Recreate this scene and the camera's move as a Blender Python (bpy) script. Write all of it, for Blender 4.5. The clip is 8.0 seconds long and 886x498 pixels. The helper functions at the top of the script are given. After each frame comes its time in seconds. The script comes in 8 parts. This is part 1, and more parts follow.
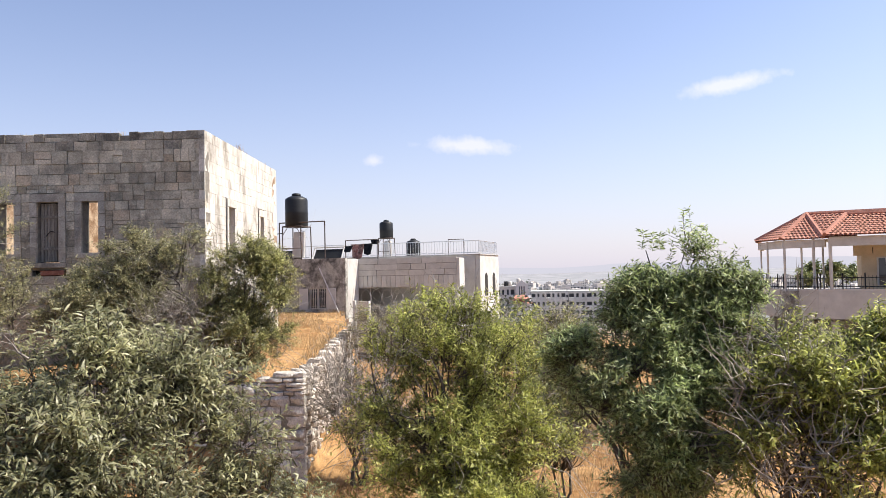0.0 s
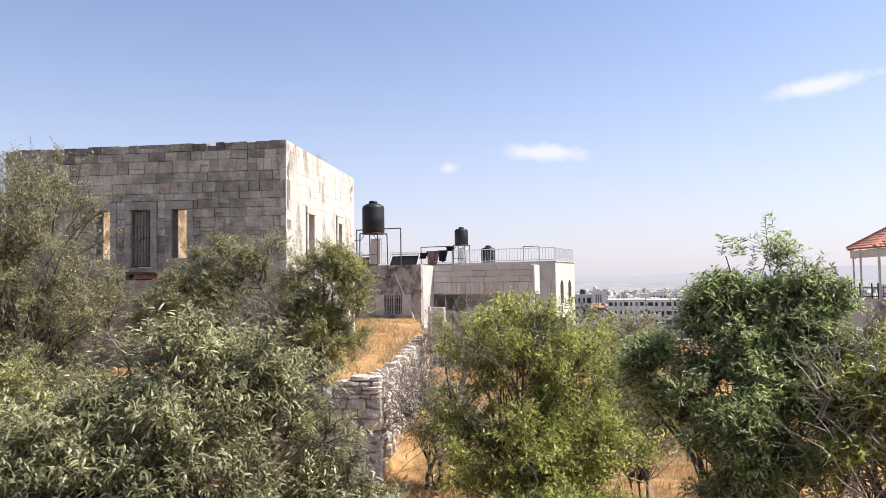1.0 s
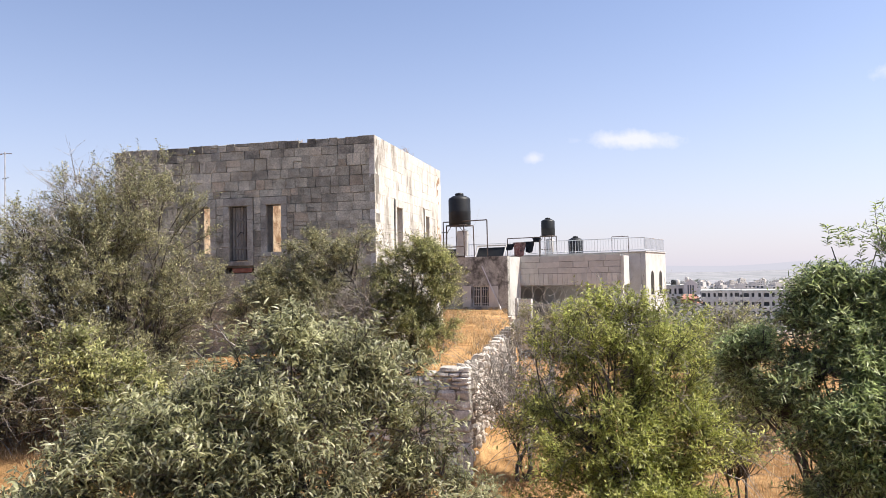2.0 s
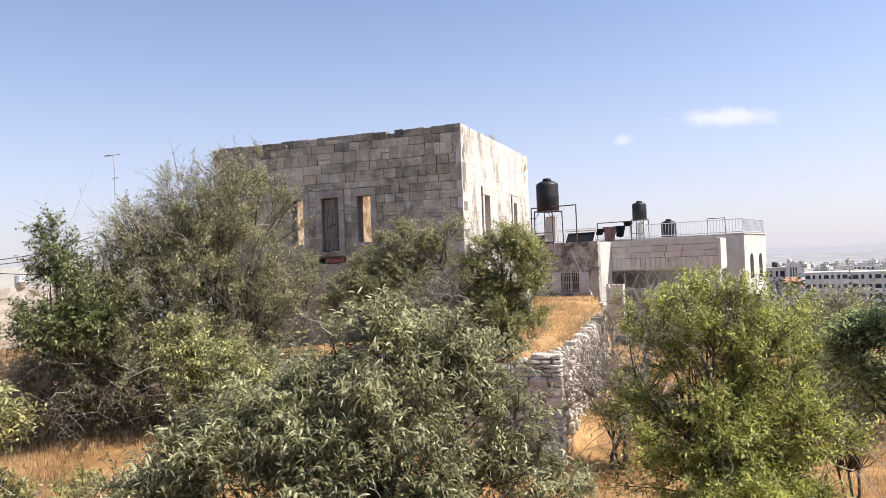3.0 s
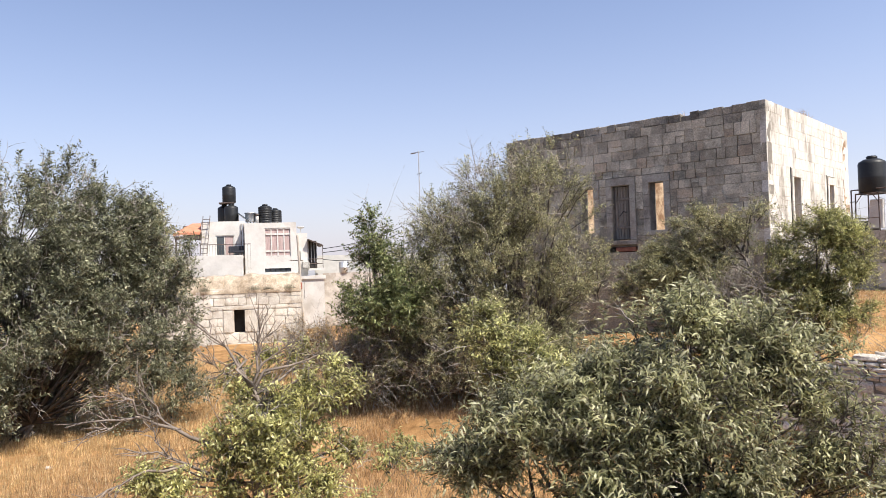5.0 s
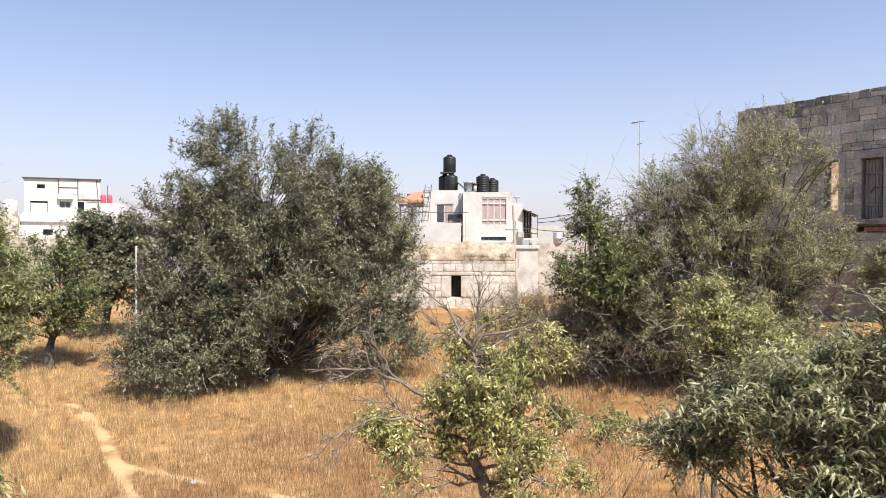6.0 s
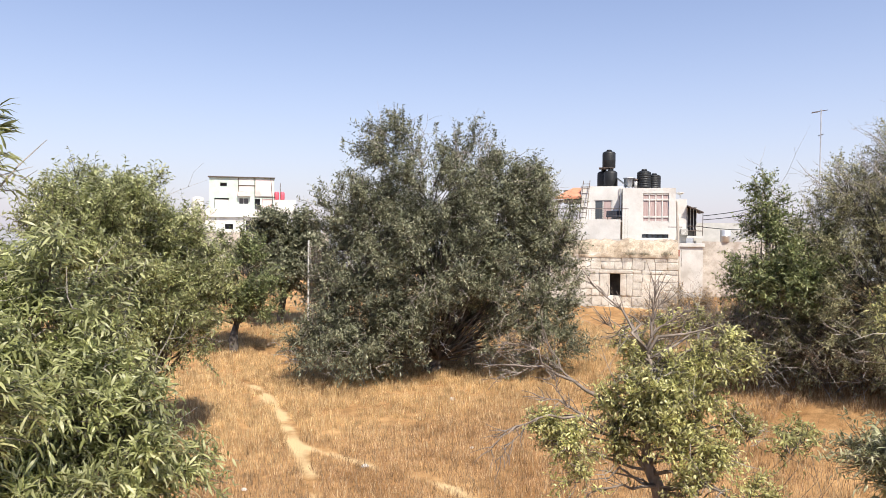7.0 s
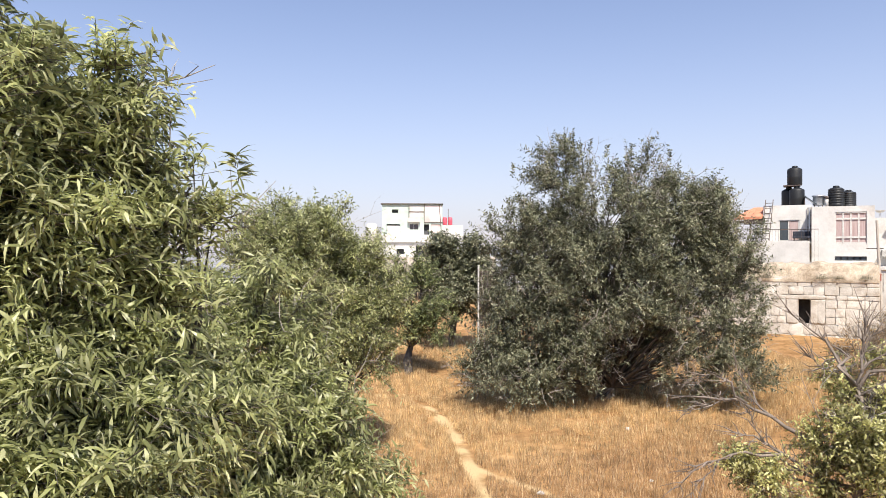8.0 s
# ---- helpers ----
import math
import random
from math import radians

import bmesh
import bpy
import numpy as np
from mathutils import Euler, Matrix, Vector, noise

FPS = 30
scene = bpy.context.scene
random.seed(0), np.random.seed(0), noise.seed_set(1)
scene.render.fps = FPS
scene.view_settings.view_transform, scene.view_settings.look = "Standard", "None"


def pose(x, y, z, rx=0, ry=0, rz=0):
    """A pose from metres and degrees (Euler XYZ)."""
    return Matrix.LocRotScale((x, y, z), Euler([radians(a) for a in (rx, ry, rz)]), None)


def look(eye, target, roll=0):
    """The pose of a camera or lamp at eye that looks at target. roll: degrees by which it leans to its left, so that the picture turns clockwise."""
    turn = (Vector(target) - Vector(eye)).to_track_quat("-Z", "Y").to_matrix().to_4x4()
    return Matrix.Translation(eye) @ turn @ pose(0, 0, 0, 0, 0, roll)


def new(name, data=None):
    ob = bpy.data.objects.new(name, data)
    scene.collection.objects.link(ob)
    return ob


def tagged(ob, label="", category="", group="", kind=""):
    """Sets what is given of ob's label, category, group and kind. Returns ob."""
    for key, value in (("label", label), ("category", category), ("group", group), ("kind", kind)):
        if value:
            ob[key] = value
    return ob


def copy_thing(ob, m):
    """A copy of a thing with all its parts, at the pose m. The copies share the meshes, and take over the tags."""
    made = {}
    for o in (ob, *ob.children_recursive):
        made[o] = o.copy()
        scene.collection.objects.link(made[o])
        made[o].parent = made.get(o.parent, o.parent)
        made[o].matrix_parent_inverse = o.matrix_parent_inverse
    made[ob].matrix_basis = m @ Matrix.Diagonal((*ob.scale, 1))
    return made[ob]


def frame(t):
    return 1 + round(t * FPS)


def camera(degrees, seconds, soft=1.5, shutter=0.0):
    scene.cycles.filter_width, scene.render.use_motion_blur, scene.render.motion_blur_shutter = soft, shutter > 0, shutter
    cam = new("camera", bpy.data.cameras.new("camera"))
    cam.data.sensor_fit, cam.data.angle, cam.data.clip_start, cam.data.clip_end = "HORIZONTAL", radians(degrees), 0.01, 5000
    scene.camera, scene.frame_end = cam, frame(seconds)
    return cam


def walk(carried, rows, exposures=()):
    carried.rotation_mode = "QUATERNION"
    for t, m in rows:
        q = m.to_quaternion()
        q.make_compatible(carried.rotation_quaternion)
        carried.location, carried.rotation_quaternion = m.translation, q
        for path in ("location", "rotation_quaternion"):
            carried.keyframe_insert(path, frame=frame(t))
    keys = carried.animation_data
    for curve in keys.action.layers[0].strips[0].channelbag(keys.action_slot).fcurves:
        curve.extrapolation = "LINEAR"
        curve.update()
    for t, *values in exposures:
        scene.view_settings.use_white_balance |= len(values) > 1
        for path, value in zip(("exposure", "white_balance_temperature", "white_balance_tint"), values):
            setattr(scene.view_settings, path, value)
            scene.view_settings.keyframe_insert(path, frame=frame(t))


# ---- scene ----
cam = camera(61.91, 8.0, soft=0.65)
PATH = [
    (0, pose(-0.000, 0.000, 4.500, 91.834, 1.263, 0.006)),
    (0.5, pose(-0.014, -0.067, 4.472, 92.322, 1.085, 2.782)),
    (1, pose(0.008, -0.079, 4.473, 92.512, 0.885, 5.808)),
    (1.5, pose(-0.013, -0.145, 4.492, 92.331, 0.867, 9.027)),
    (3, pose(-0.048, -0.142, 4.499, 91.166, 2.221, 19.292)),
    (3.5, pose(-0.049, -0.160, 4.502, 91.157, 2.577, 22.541)),
    (4, pose(-0.091, -0.151, 4.506, 91.207, 2.629, 26.285)),
    (4.5, pose(-0.110, -0.166, 4.508, 91.279, 2.375, 32.282)),
    (5, pose(-0.112, -0.236, 4.492, 91.086, 1.851, 41.284)),
    (5.2, pose(-0.090, -0.245, 4.494, 90.833, 1.522, 45.047)),
    (6.3, pose(-0.050, -0.417, 4.504, 88.577, -0.532, 61.519)),
    (6.5, pose(-0.042, -0.463, 4.506, 88.475, -0.673, 63.826)),
    (7, pose(-0.102, -0.564, 4.519, 88.671, -0.545, 69.560)),
    (7.5, pose(-0.078, -0.655, 4.539, 89.371, -0.281, 75.603)),
    (8, pose(-0.080, -0.746, 4.551, 90.423, -0.143, 82.277)),
]
walk(cam, PATH)
# ---- world, sun ----
SUN_AZ, SUN_EL = radians(4), radians(53)      # azimuth from +x towards +y
world = bpy.data.worlds.new("world")
scene.world = world
world.use_nodes = True
wn, wl = world.node_tree.nodes, world.node_tree.links
wn.clear()


def wnode(kind, **props):
    n = wn.new(kind)
    for k, v in props.items():
        n.inputs[k].default_value = v
    return n


def wmath(op, a, b=None, clamp=False):
    n = wn.new("ShaderNodeMath")
    n.operation, n.use_clamp = op, clamp
    for i, s in enumerate((a, b)):
        if s is None:
            continue
        if isinstance(s, (int, float)):
            n.inputs[i].default_value = s
        else:
            wl.new(s, n.inputs[i])
    return n.outputs[0]


def wdot(vec, const):
    n = wn.new("ShaderNodeVectorMath")
    n.operation = "DOT_PRODUCT"
    wl.new(vec, n.inputs[0])
    n.inputs[1].default_value = const
    return n.outputs["Value"]


sky = wn.new("ShaderNodeTexSky")
sky.sky_type, sky.sun_disc = "NISHITA", False
sky.sun_elevation, sky.sun_rotation = SUN_EL, math.pi / 2 - SUN_AZ
sky.altitude, sky.air_density, sky.dust_density, sky.ozone_density = 300, 1.0, 0.9, 1.0
where = wn.new("ShaderNodeTexCoord")
puff = wnode("ShaderNodeTexNoise", Scale=38.0, Detail=6.0, Roughness=0.62)
wl.new(where.outputs["Generated"], puff.inputs["Vector"])
cover = None
# wisps of cloud: azimuth to the right of +y, elevation, half width, half height (degrees), tilt, density
for az, el, half_w, half_h, tilt, dense in ((21.7, 13.0, 3.9, 0.7, 6, 0.6), (2.0, 9.75, 4.2, 0.75, -3, 0.62), (-5.2, 8.7, 0.9, 0.5, 0, 0.5)):
    a, e, k = radians(az), radians(el), radians(tilt)
    ahead = Vector((math.sin(a) * math.cos(e), math.cos(a) * math.cos(e), math.sin(e)))
    side = Vector((math.cos(a), -math.sin(a), 0))
    above = side.cross(ahead)
    du, dv = side * math.cos(k) + above * math.sin(k), above * math.cos(k) - side * math.sin(k)
    u = wmath("DIVIDE", wdot(where.outputs["Generated"], du), radians(half_w))
    v = wmath("DIVIDE", wdot(where.outputs["Generated"], dv), radians(half_h))
    r = wmath("SQRT", wmath("ADD", wmath("MULTIPLY", u, u), wmath("MULTIPLY", v, v)))
    m = wmath("SUBTRACT", 1.0, r)
    m = wmath("ADD", m, wmath("MULTIPLY", wmath("SUBTRACT", puff.outputs["Fac"], 0.5), 1.6))
    m = wmath("MULTIPLY", wmath("MULTIPLY", m, 1.3, True), dense)
    front = wmath("GREATER_THAN", wdot(where.outputs["Generated"], ahead), 0.5)
    m = wmath("MULTIPLY", m, front)
    cover = m if cover is None else wmath("MAXIMUM", cover, m)
SKY = 0.105
bg = wnode("ShaderNodeBackground", Strength=SKY)
tint = wn.new("ShaderNodeMix")
tint.data_type = "RGBA"
tint.blend_type = "MULTIPLY"
tint.inputs[0].default_value = 1.0
tint.inputs[7].default_value = (0.95, 0.9, 0.98, 1)
wl.new(sky.outputs[0], tint.inputs[6])
mix = wn.new("ShaderNodeMix")
mix.data_type = "RGBA"
mix.inputs[7].default_value = (5.6, 5.4, 5.7, 1)
wl.new(cover, mix.inputs[0])
# summer haze thickening towards the horizon
height = wn.new("ShaderNodeSeparateXYZ")
wl.new(where.outputs["Generated"], height.inputs[0])
low_air = wmath("POWER", wmath("SUBTRACT", 1.0, wmath("ABSOLUTE", height.outputs["Z"]), True), 5.0)
haze = wn.new("ShaderNodeMix")
haze.data_type = "RGBA"
haze.inputs[7].default_value = (3.95, 3.78, 4.5, 1)
wl.new(wmath("MULTIPLY", low_air, 0.8), haze.inputs[0])
wl.new(tint.outputs[2], haze.inputs[6])
wl.new(haze.outputs[2], mix.inputs[6])
wl.new(mix.outputs[2], bg.inputs["Color"])
# hazy air is brighter on the sun's side
toward = wdot(where.outputs["Generated"], (math.cos(SUN_AZ), math.sin(SUN_AZ), 0))
wl.new(wmath("MULTIPLY_ADD", toward, 0.11 * SKY), bg.inputs["Strength"])
bg.inputs["Strength"].links[0].from_node.inputs[2].default_value = 1.1 * SKY
out = wn.new("ShaderNodeOutputWorld")
wl.new(bg.outputs[0], out.inputs[0])

sun = new("sun", bpy.data.lights.new("sun", "SUN"))
sun.data.energy, sun.data.angle, sun.data.color = 5.0, radians(0.53), (1.0, 0.93, 0.82)
sun.matrix_world = look(Vector((math.cos(SUN_EL) * math.cos(SUN_AZ), math.cos(SUN_EL) * math.sin(SUN_AZ), math.sin(SUN_EL))) * 100, (0, 0, 0))
scene.view_settings.exposure = 0.75

# ---- materials ----
MATS = {}


def mat(name, dark, light, scale=3.0, fine=25.0, rough=0.85, bump=0.15, vary=0.0, metal=0.0, stain=None, stain_at=0.62, spec=0.3, island=False, stretch=(1, 1, 1), warm=None, speck=0.0):
    """A surface: two colours mixed by a coarse and a fine noise in real-world size, a stain colour in patches,
    brightness varied from piece to piece, and fine relief."""
    if name in MATS:
        return MATS[name]
    m = bpy.data.materials.new(name)
    m.use_nodes = True
    n, l = m.node_tree.nodes, m.node_tree.links
    p = n["Principled BSDF"]
    geo = n.new("ShaderNodeNewGeometry")
    mp = n.new("ShaderNodeMapping")
    mp.inputs["Scale"].default_value = stretch
    l.new(geo.outputs["Position"], mp.inputs["Vector"])
    info = n.new("ShaderNodeObjectInfo")
    a = n.new("ShaderNodeTexNoise")
    a.inputs["Scale"].default_value, a.inputs["Detail"].default_value, a.inputs["Roughness"].default_value = scale, 6, 0.6
    b = n.new("ShaderNodeTexNoise")
    b.inputs["Scale"].default_value, b.inputs["Detail"].default_value, b.inputs["Roughness"].default_value = fine, 4, 0.65
    l.new(mp.outputs[0], a.inputs["Vector"])
    l.new(mp.outputs[0], b.inputs["Vector"])
    add = n.new("ShaderNodeMath")
    add.operation = "MULTIPLY_ADD"
    add.inputs[1].default_value = 0.5
    l.new(b.outputs["Fac"], add.inputs[0])
    l.new(a.outputs["Fac"], add.inputs[2])
    ramp = n.new("ShaderNodeValToRGB")
    ramp.color_ramp.elements[0].position, ramp.color_ramp.elements[1].position = 0.52, 0.98
    ramp.color_ramp.elements[0].color, ramp.color_ramp.elements[1].color = (*dark, 1), (*light, 1)
    l.new(add.outputs[0], ramp.inputs[0])
    col = ramp.outputs[0]

    def blend(fac, first, second, kind="MIX"):
        x = n.new("ShaderNodeMix")
        x.data_type, x.blend_type = "RGBA", kind
        for s, i in ((fac, 0), (first, 6), (second, 7)):
            if isinstance(s, (int, float)):
                x.inputs[i].default_value = s
            elif isinstance(s, tuple):
                x.inputs[i].default_value = (*s, 1)
            else:
                l.new(s, x.inputs[i])
        return x.outputs[2]

    rnd = geo.outputs["Random Per Island"] if island else info.outputs["Random"]
    if warm:
        w = n.new("ShaderNodeMath")
        w.operation, w.use_clamp = "MULTIPLY_ADD", True
        w.inputs[1].default_value, w.inputs[2].default_value = 3.0, -1.9
        sh = n.new("ShaderNodeMath")
        sh.operation = "FRACT"
        mu = n.new("ShaderNodeMath")
        mu.operation = "MULTIPLY"
        mu.inputs[1].default_value = 7.31
        l.new(rnd, mu.inputs[0])
        l.new(mu.outputs[0], sh.inputs[0])
        l.new(sh.outputs[0], w.inputs[0])
        # the tint lies in blotches on such a stone
        bl = n.new("ShaderNodeMapRange")
        bl.inputs["From Min"].default_value, bl.inputs["From Max"].default_value = 0.66, 0.82
        bl.inputs["To Min"].default_value, bl.inputs["To Max"].default_value = 0.35, 1.0
        l.new(add.outputs[0], bl.inputs["Value"])
        both = n.new("ShaderNodeMath")
        both.operation = "MULTIPLY"
        l.new(w.outputs[0], both.inputs[0])
        l.new(bl.outputs[0], both.inputs[1])
        col = blend(both.outputs[0], col, warm)
    if stain:
        s = n.new("ShaderNodeTexNoise")
        s.inputs["Scale"].default_value, s.inputs["Detail"].default_value, s.inputs["Roughness"].default_value = scale * 0.45, 8, 0.7
        l.new(mp.outputs[0], s.inputs["Vector"])
        sr = n.new("ShaderNodeValToRGB")
        sr.color_ramp.elements[0].position, sr.color_ramp.elements[1].position = stain_at - 0.09, stain_at + 0.09
        l.new(s.outputs["Fac"], sr.inputs[0])
        col = blend(sr.outputs[0], col, stain)
    if vary:
        v = n.new("ShaderNodeMapRange")
        v.inputs["To Min"].default_value, v.inputs["To Max"].default_value = 1 - vary, 1 + vary
        l.new(rnd, v.inputs["Value"])
        h = n.new("ShaderNodeHueSaturation")
        l.new(v.outputs[0], h.inputs["Value"])
        l.new(col, h.inputs["Color"])
        col = h.outputs[0]
    if speck:
        # pitted, lichen-specked grain
        g = n.new("ShaderNodeTexNoise")
        g.inputs["Scale"].default_value, g.inputs["Detail"].default_value, g.inputs["Roughness"].default_value = 26, 5, 0.75
        l.new(geo.outputs["Position"], g.inputs["Vector"])
        gr = n.new("ShaderNodeMapRange")
        gr.inputs["From Min"].default_value, gr.inputs["From Max"].default_value = 0.36, 0.62
        gr.inputs["To Min"].default_value, gr.inputs["To Max"].default_value = 1 - speck, 1 + speck * 0.55
        l.new(g.outputs["Fac"], gr.inputs["Value"])
        hs = n.new("ShaderNodeHueSaturation")
        l.new(gr.outputs[0], hs.inputs["Value"])
        l.new(col, hs.inputs["Color"])
        col = hs.outputs[0]
    l.new(col, p.inputs["Base Color"])
    p.inputs["Roughness"].default_value, p.inputs["Metallic"].default_value = rough, metal
    p.inputs["Specular IOR Level"].default_value = spec
    if bump:
        bp = n.new("ShaderNodeBump")
        bp.inputs["Strength"].default_value, bp.inputs["Distance"].default_value = bump, 0.03
        l.new(add.outputs[0], bp.inputs["Height"])
        l.new(bp.outputs[0], p.inputs["Normal"])
    MATS[name] = m
    return m


def leaf_mat(name, a, b, c, gloss=0.45, see=0.3):
    """Leaves: three greens dealt from leaf to leaf, a waxy upper side and some light coming through."""
    m = bpy.data.materials.new(name)
    m.use_nodes = True
    n, l = m.node_tree.nodes, m.node_tree.links
    p = n["Principled BSDF"]
    geo = n.new("ShaderNodeNewGeometry")
    ramp = n.new("ShaderNodeValToRGB")
    e = ramp.color_ramp.elements
    e[0].color, e[1].color = (*a, 1), (*c, 1)
    e[0].position, e[1].position = 0.12, 0.95
    e.new(0.6).color = (*b, 1)
    l.new(geo.outputs["Random Per Island"], ramp.inputs[0])
    big = n.new("ShaderNodeTexNoise")
    big.inputs["Scale"].default_value, big.inputs["Detail"].default_value = 3.2, 2
    l.new(geo.outputs["Position"], big.inputs["Vector"])
    mr = n.new("ShaderNodeMapRange")
    mr.inputs["From Min"].default_value, mr.inputs["From Max"].default_value = 0.3, 0.7
    mr.inputs["To Min"].default_value, mr.inputs["To Max"].default_value = 0.55, 1.45
    l.new(big.outputs["Fac"], mr.inputs["Value"])
    h = n.new("ShaderNodeHueSaturation")
    l.new(mr.outputs[0], h.inputs["Value"])
    l.new(ramp.outputs[0], h.inputs["Color"])
    l.new(h.outputs[0], p.inputs["Base Color"])
    p.inputs["Roughness"].default_value, p.inputs["Specular IOR Level"].default_value = gloss, 0.5
    tr = n.new("ShaderNodeBsdfTranslucent")
    l.new(h.outputs[0], tr.inputs["Color"])
    mx = n.new("ShaderNodeMixShader")
    mx.inputs[0].default_value = see
    l.new(p.outputs[0], mx.inputs[1])
    l.new(tr.outputs[0], mx.inputs[2])
    l.new(mx.outputs[0], n["Material Output"].inputs["Surface"])
    return m


STONE_GREY = mat("weathered limestone", (0.325, 0.297, 0.236), (0.615, 0.57, 0.462), 2.6, 36, vary=0.27, bump=0.8, stain=(0.185, 0.172, 0.14), stain_at=0.565, warm=(0.45, 0.37, 0.275), speck=0.36)
STONE_LICHEN = mat("lichen-darkened limestone", (0.25, 0.23, 0.19), (0.5, 0.465, 0.385), 3.4, 30, vary=0.3, bump=0.9, stain=(0.13, 0.123, 0.106), stain_at=0.55, speck=0.4)
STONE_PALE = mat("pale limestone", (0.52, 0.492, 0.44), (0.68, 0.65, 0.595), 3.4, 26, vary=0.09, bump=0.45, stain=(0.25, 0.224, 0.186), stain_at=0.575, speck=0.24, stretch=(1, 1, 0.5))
STONE_FIELD = mat("field stone", (0.44, 0.405, 0.365), (0.7, 0.655, 0.6), 3.5, 24, vary=0.2, bump=0.6, stain=(0.2, 0.18, 0.16), stain_at=0.62, speck=0.35)
STONE_WHITE = mat("whitewashed rubble stone", (0.4, 0.355, 0.305), (0.64, 0.59, 0.525), 2.4, 22, vary=0.28, bump=0.8, stain=(0.32, 0.27, 0.22), stain_at=0.58)
STONE_DRESSED = mat("dressed grey limestone", (0.31, 0.288, 0.245), (0.5, 0.468, 0.4), 3.0, 30, vary=0.1, bump=0.5, stain=(0.2, 0.18, 0.155), stain_at=0.57, speck=0.25)
MORTAR_HOUSE = mat("weathered grey mortar", (0.12, 0.11, 0.094), (0.28, 0.255, 0.215), 5, 40, bump=0.4)
MORTAR = mat("old lime mortar", (0.1, 0.09, 0.08), (0.2, 0.18, 0.155), 4, 40, bump=0.4)
MORTAR_PALE = mat("pale lime mortar", (0.47, 0.43, 0.37), (0.62, 0.58, 0.52), 4, 40, bump=0.4)
PLASTER_IN = mat("ochre interior plaster", (0.33, 0.235, 0.155), (0.6, 0.47, 0.33), 4.0, 24, bump=0.4, stain=(0.2, 0.115, 0.065), stain_at=0.52, speck=0.35)
WHITE = mat("white plaster", (0.47, 0.455, 0.43), (0.62, 0.605, 0.575), 1.3, 16, bump=0.15, stain=(0.4, 0.375, 0.34), stain_at=0.6)
CEMENT = mat("grey cement render", (0.3, 0.29, 0.266), (0.58, 0.56, 0.51), 4.5, 22, bump=0.4, stain=(0.1, 0.095, 0.088), stain_at=0.54, speck=0.4)
BLOCK = mat("pale building block", (0.46, 0.45, 0.42), (0.6, 0.585, 0.55), 2.4, 30, vary=0.09, bump=0.15)
BLOCK_JOINT = mat("dark block joint", (0.2, 0.195, 0.185), (0.3, 0.29, 0.27), 4, 30)
SCREED = mat("roof screed", (0.4, 0.38, 0.35), (0.56, 0.54, 0.5), 1.2, 12, bump=0.15)
BLACK = mat("black polyethylene", (0.008, 0.009, 0.01), (0.02, 0.021, 0.022), 2.5, 20, rough=0.5, bump=0.04, spec=0.35)
STEEL = mat("rusty painted steel", (0.05, 0.042, 0.04), (0.16, 0.12, 0.1), 6, 40, rough=0.6, metal=0.3, bump=0.1)
GALV = mat("galvanised metal", (0.45, 0.46, 0.47), (0.66, 0.67, 0.68), 3, 30, rough=0.4, metal=0.6, bump=0.03)
IRON = mat("black wrought iron", (0.012, 0.012, 0.013), (0.03, 0.03, 0.032), 6, 40, rough=0.5, bump=0.05)
RUSTRED = mat("red rusted beam", (0.2, 0.07, 0.05), (0.36, 0.17, 0.12), 8, 40, bump=0.2)
WOOD_OLD = mat("silvered old timber", (0.14, 0.122, 0.102), (0.35, 0.315, 0.27), 5, 40, bump=0.4, stretch=(6, 6, 0.5), vary=0.2)
POLE_WOOD = mat("sun-bleached pole timber", (0.3, 0.27, 0.23), (0.5, 0.46, 0.41), 5, 40, bump=0.3, stretch=(4, 4, 0.4))
BARK_ALMOND = mat("brown almond bark", (0.1, 0.082, 0.068), (0.26, 0.215, 0.18), 7, 45, bump=0.6, stretch=(1, 1, 0.4))
BARK = mat("grey bark", (0.045, 0.037, 0.03), (0.15, 0.13, 0.11), 7, 45, bump=0.6, stretch=(1, 1, 0.4))
DEADWOOD = mat("dry grey twigs", (0.2, 0.175, 0.15), (0.42, 0.385, 0.345), 6, 40, bump=0.2)
TILE = mat("red roof tile", (0.38, 0.165, 0.115), (0.54, 0.27, 0.2), 2.5, 22, vary=0.12, bump=0.2, island=True, stain=(0.24, 0.1, 0.07), stain_at=0.66)
ORANGE = mat("orange roof sheet", (0.44, 0.17, 0.095), (0.58, 0.26, 0.16), 2.5, 22, bump=0.1)
YELLOW_WALL = mat("buff plaster", (0.52, 0.42, 0.28), (0.66, 0.55, 0.39), 1.5, 16, bump=0.15)
DARK = mat("dark interior", (0.02, 0.018, 0.016), (0.05, 0.045, 0.04), 2, 10)
CURTAIN = mat("pink lined curtain", (0.3, 0.21, 0.2), (0.5, 0.4, 0.38), 2, 20, stretch=(8, 8, 0.3))
CLOTH_P = mat("red and white patterned cloth", (0.22, 0.05, 0.05), (0.45, 0.36, 0.33), 9, 30, stain=(0.05, 0.05, 0.06), stain_at=0.6)
CLOTH_D = mat("dark cloth", (0.012, 0.014, 0.02), (0.04, 0.045, 0.06), 6, 30)
GREEN_PAINT = mat("faded green paint", (0.37, 0.45, 0.39), (0.48, 0.55, 0.5), 1.4, 16, bump=0.1)
PINK_PALE = mat("pale pink sheet", (0.56, 0.47, 0.45), (0.68, 0.6, 0.575), 1.2, 14, stain=(0.5, 0.36, 0.33), stain_at=0.56)
PINK_PAINT = mat("faded pink paint", (0.6, 0.42, 0.4), (0.72, 0.52, 0.5), 1.4, 16)
CITY = mat("distant pale buildings", (0.5, 0.452, 0.405), (0.66, 0.6, 0.545), 0.1, 1.0, vary=0.12)
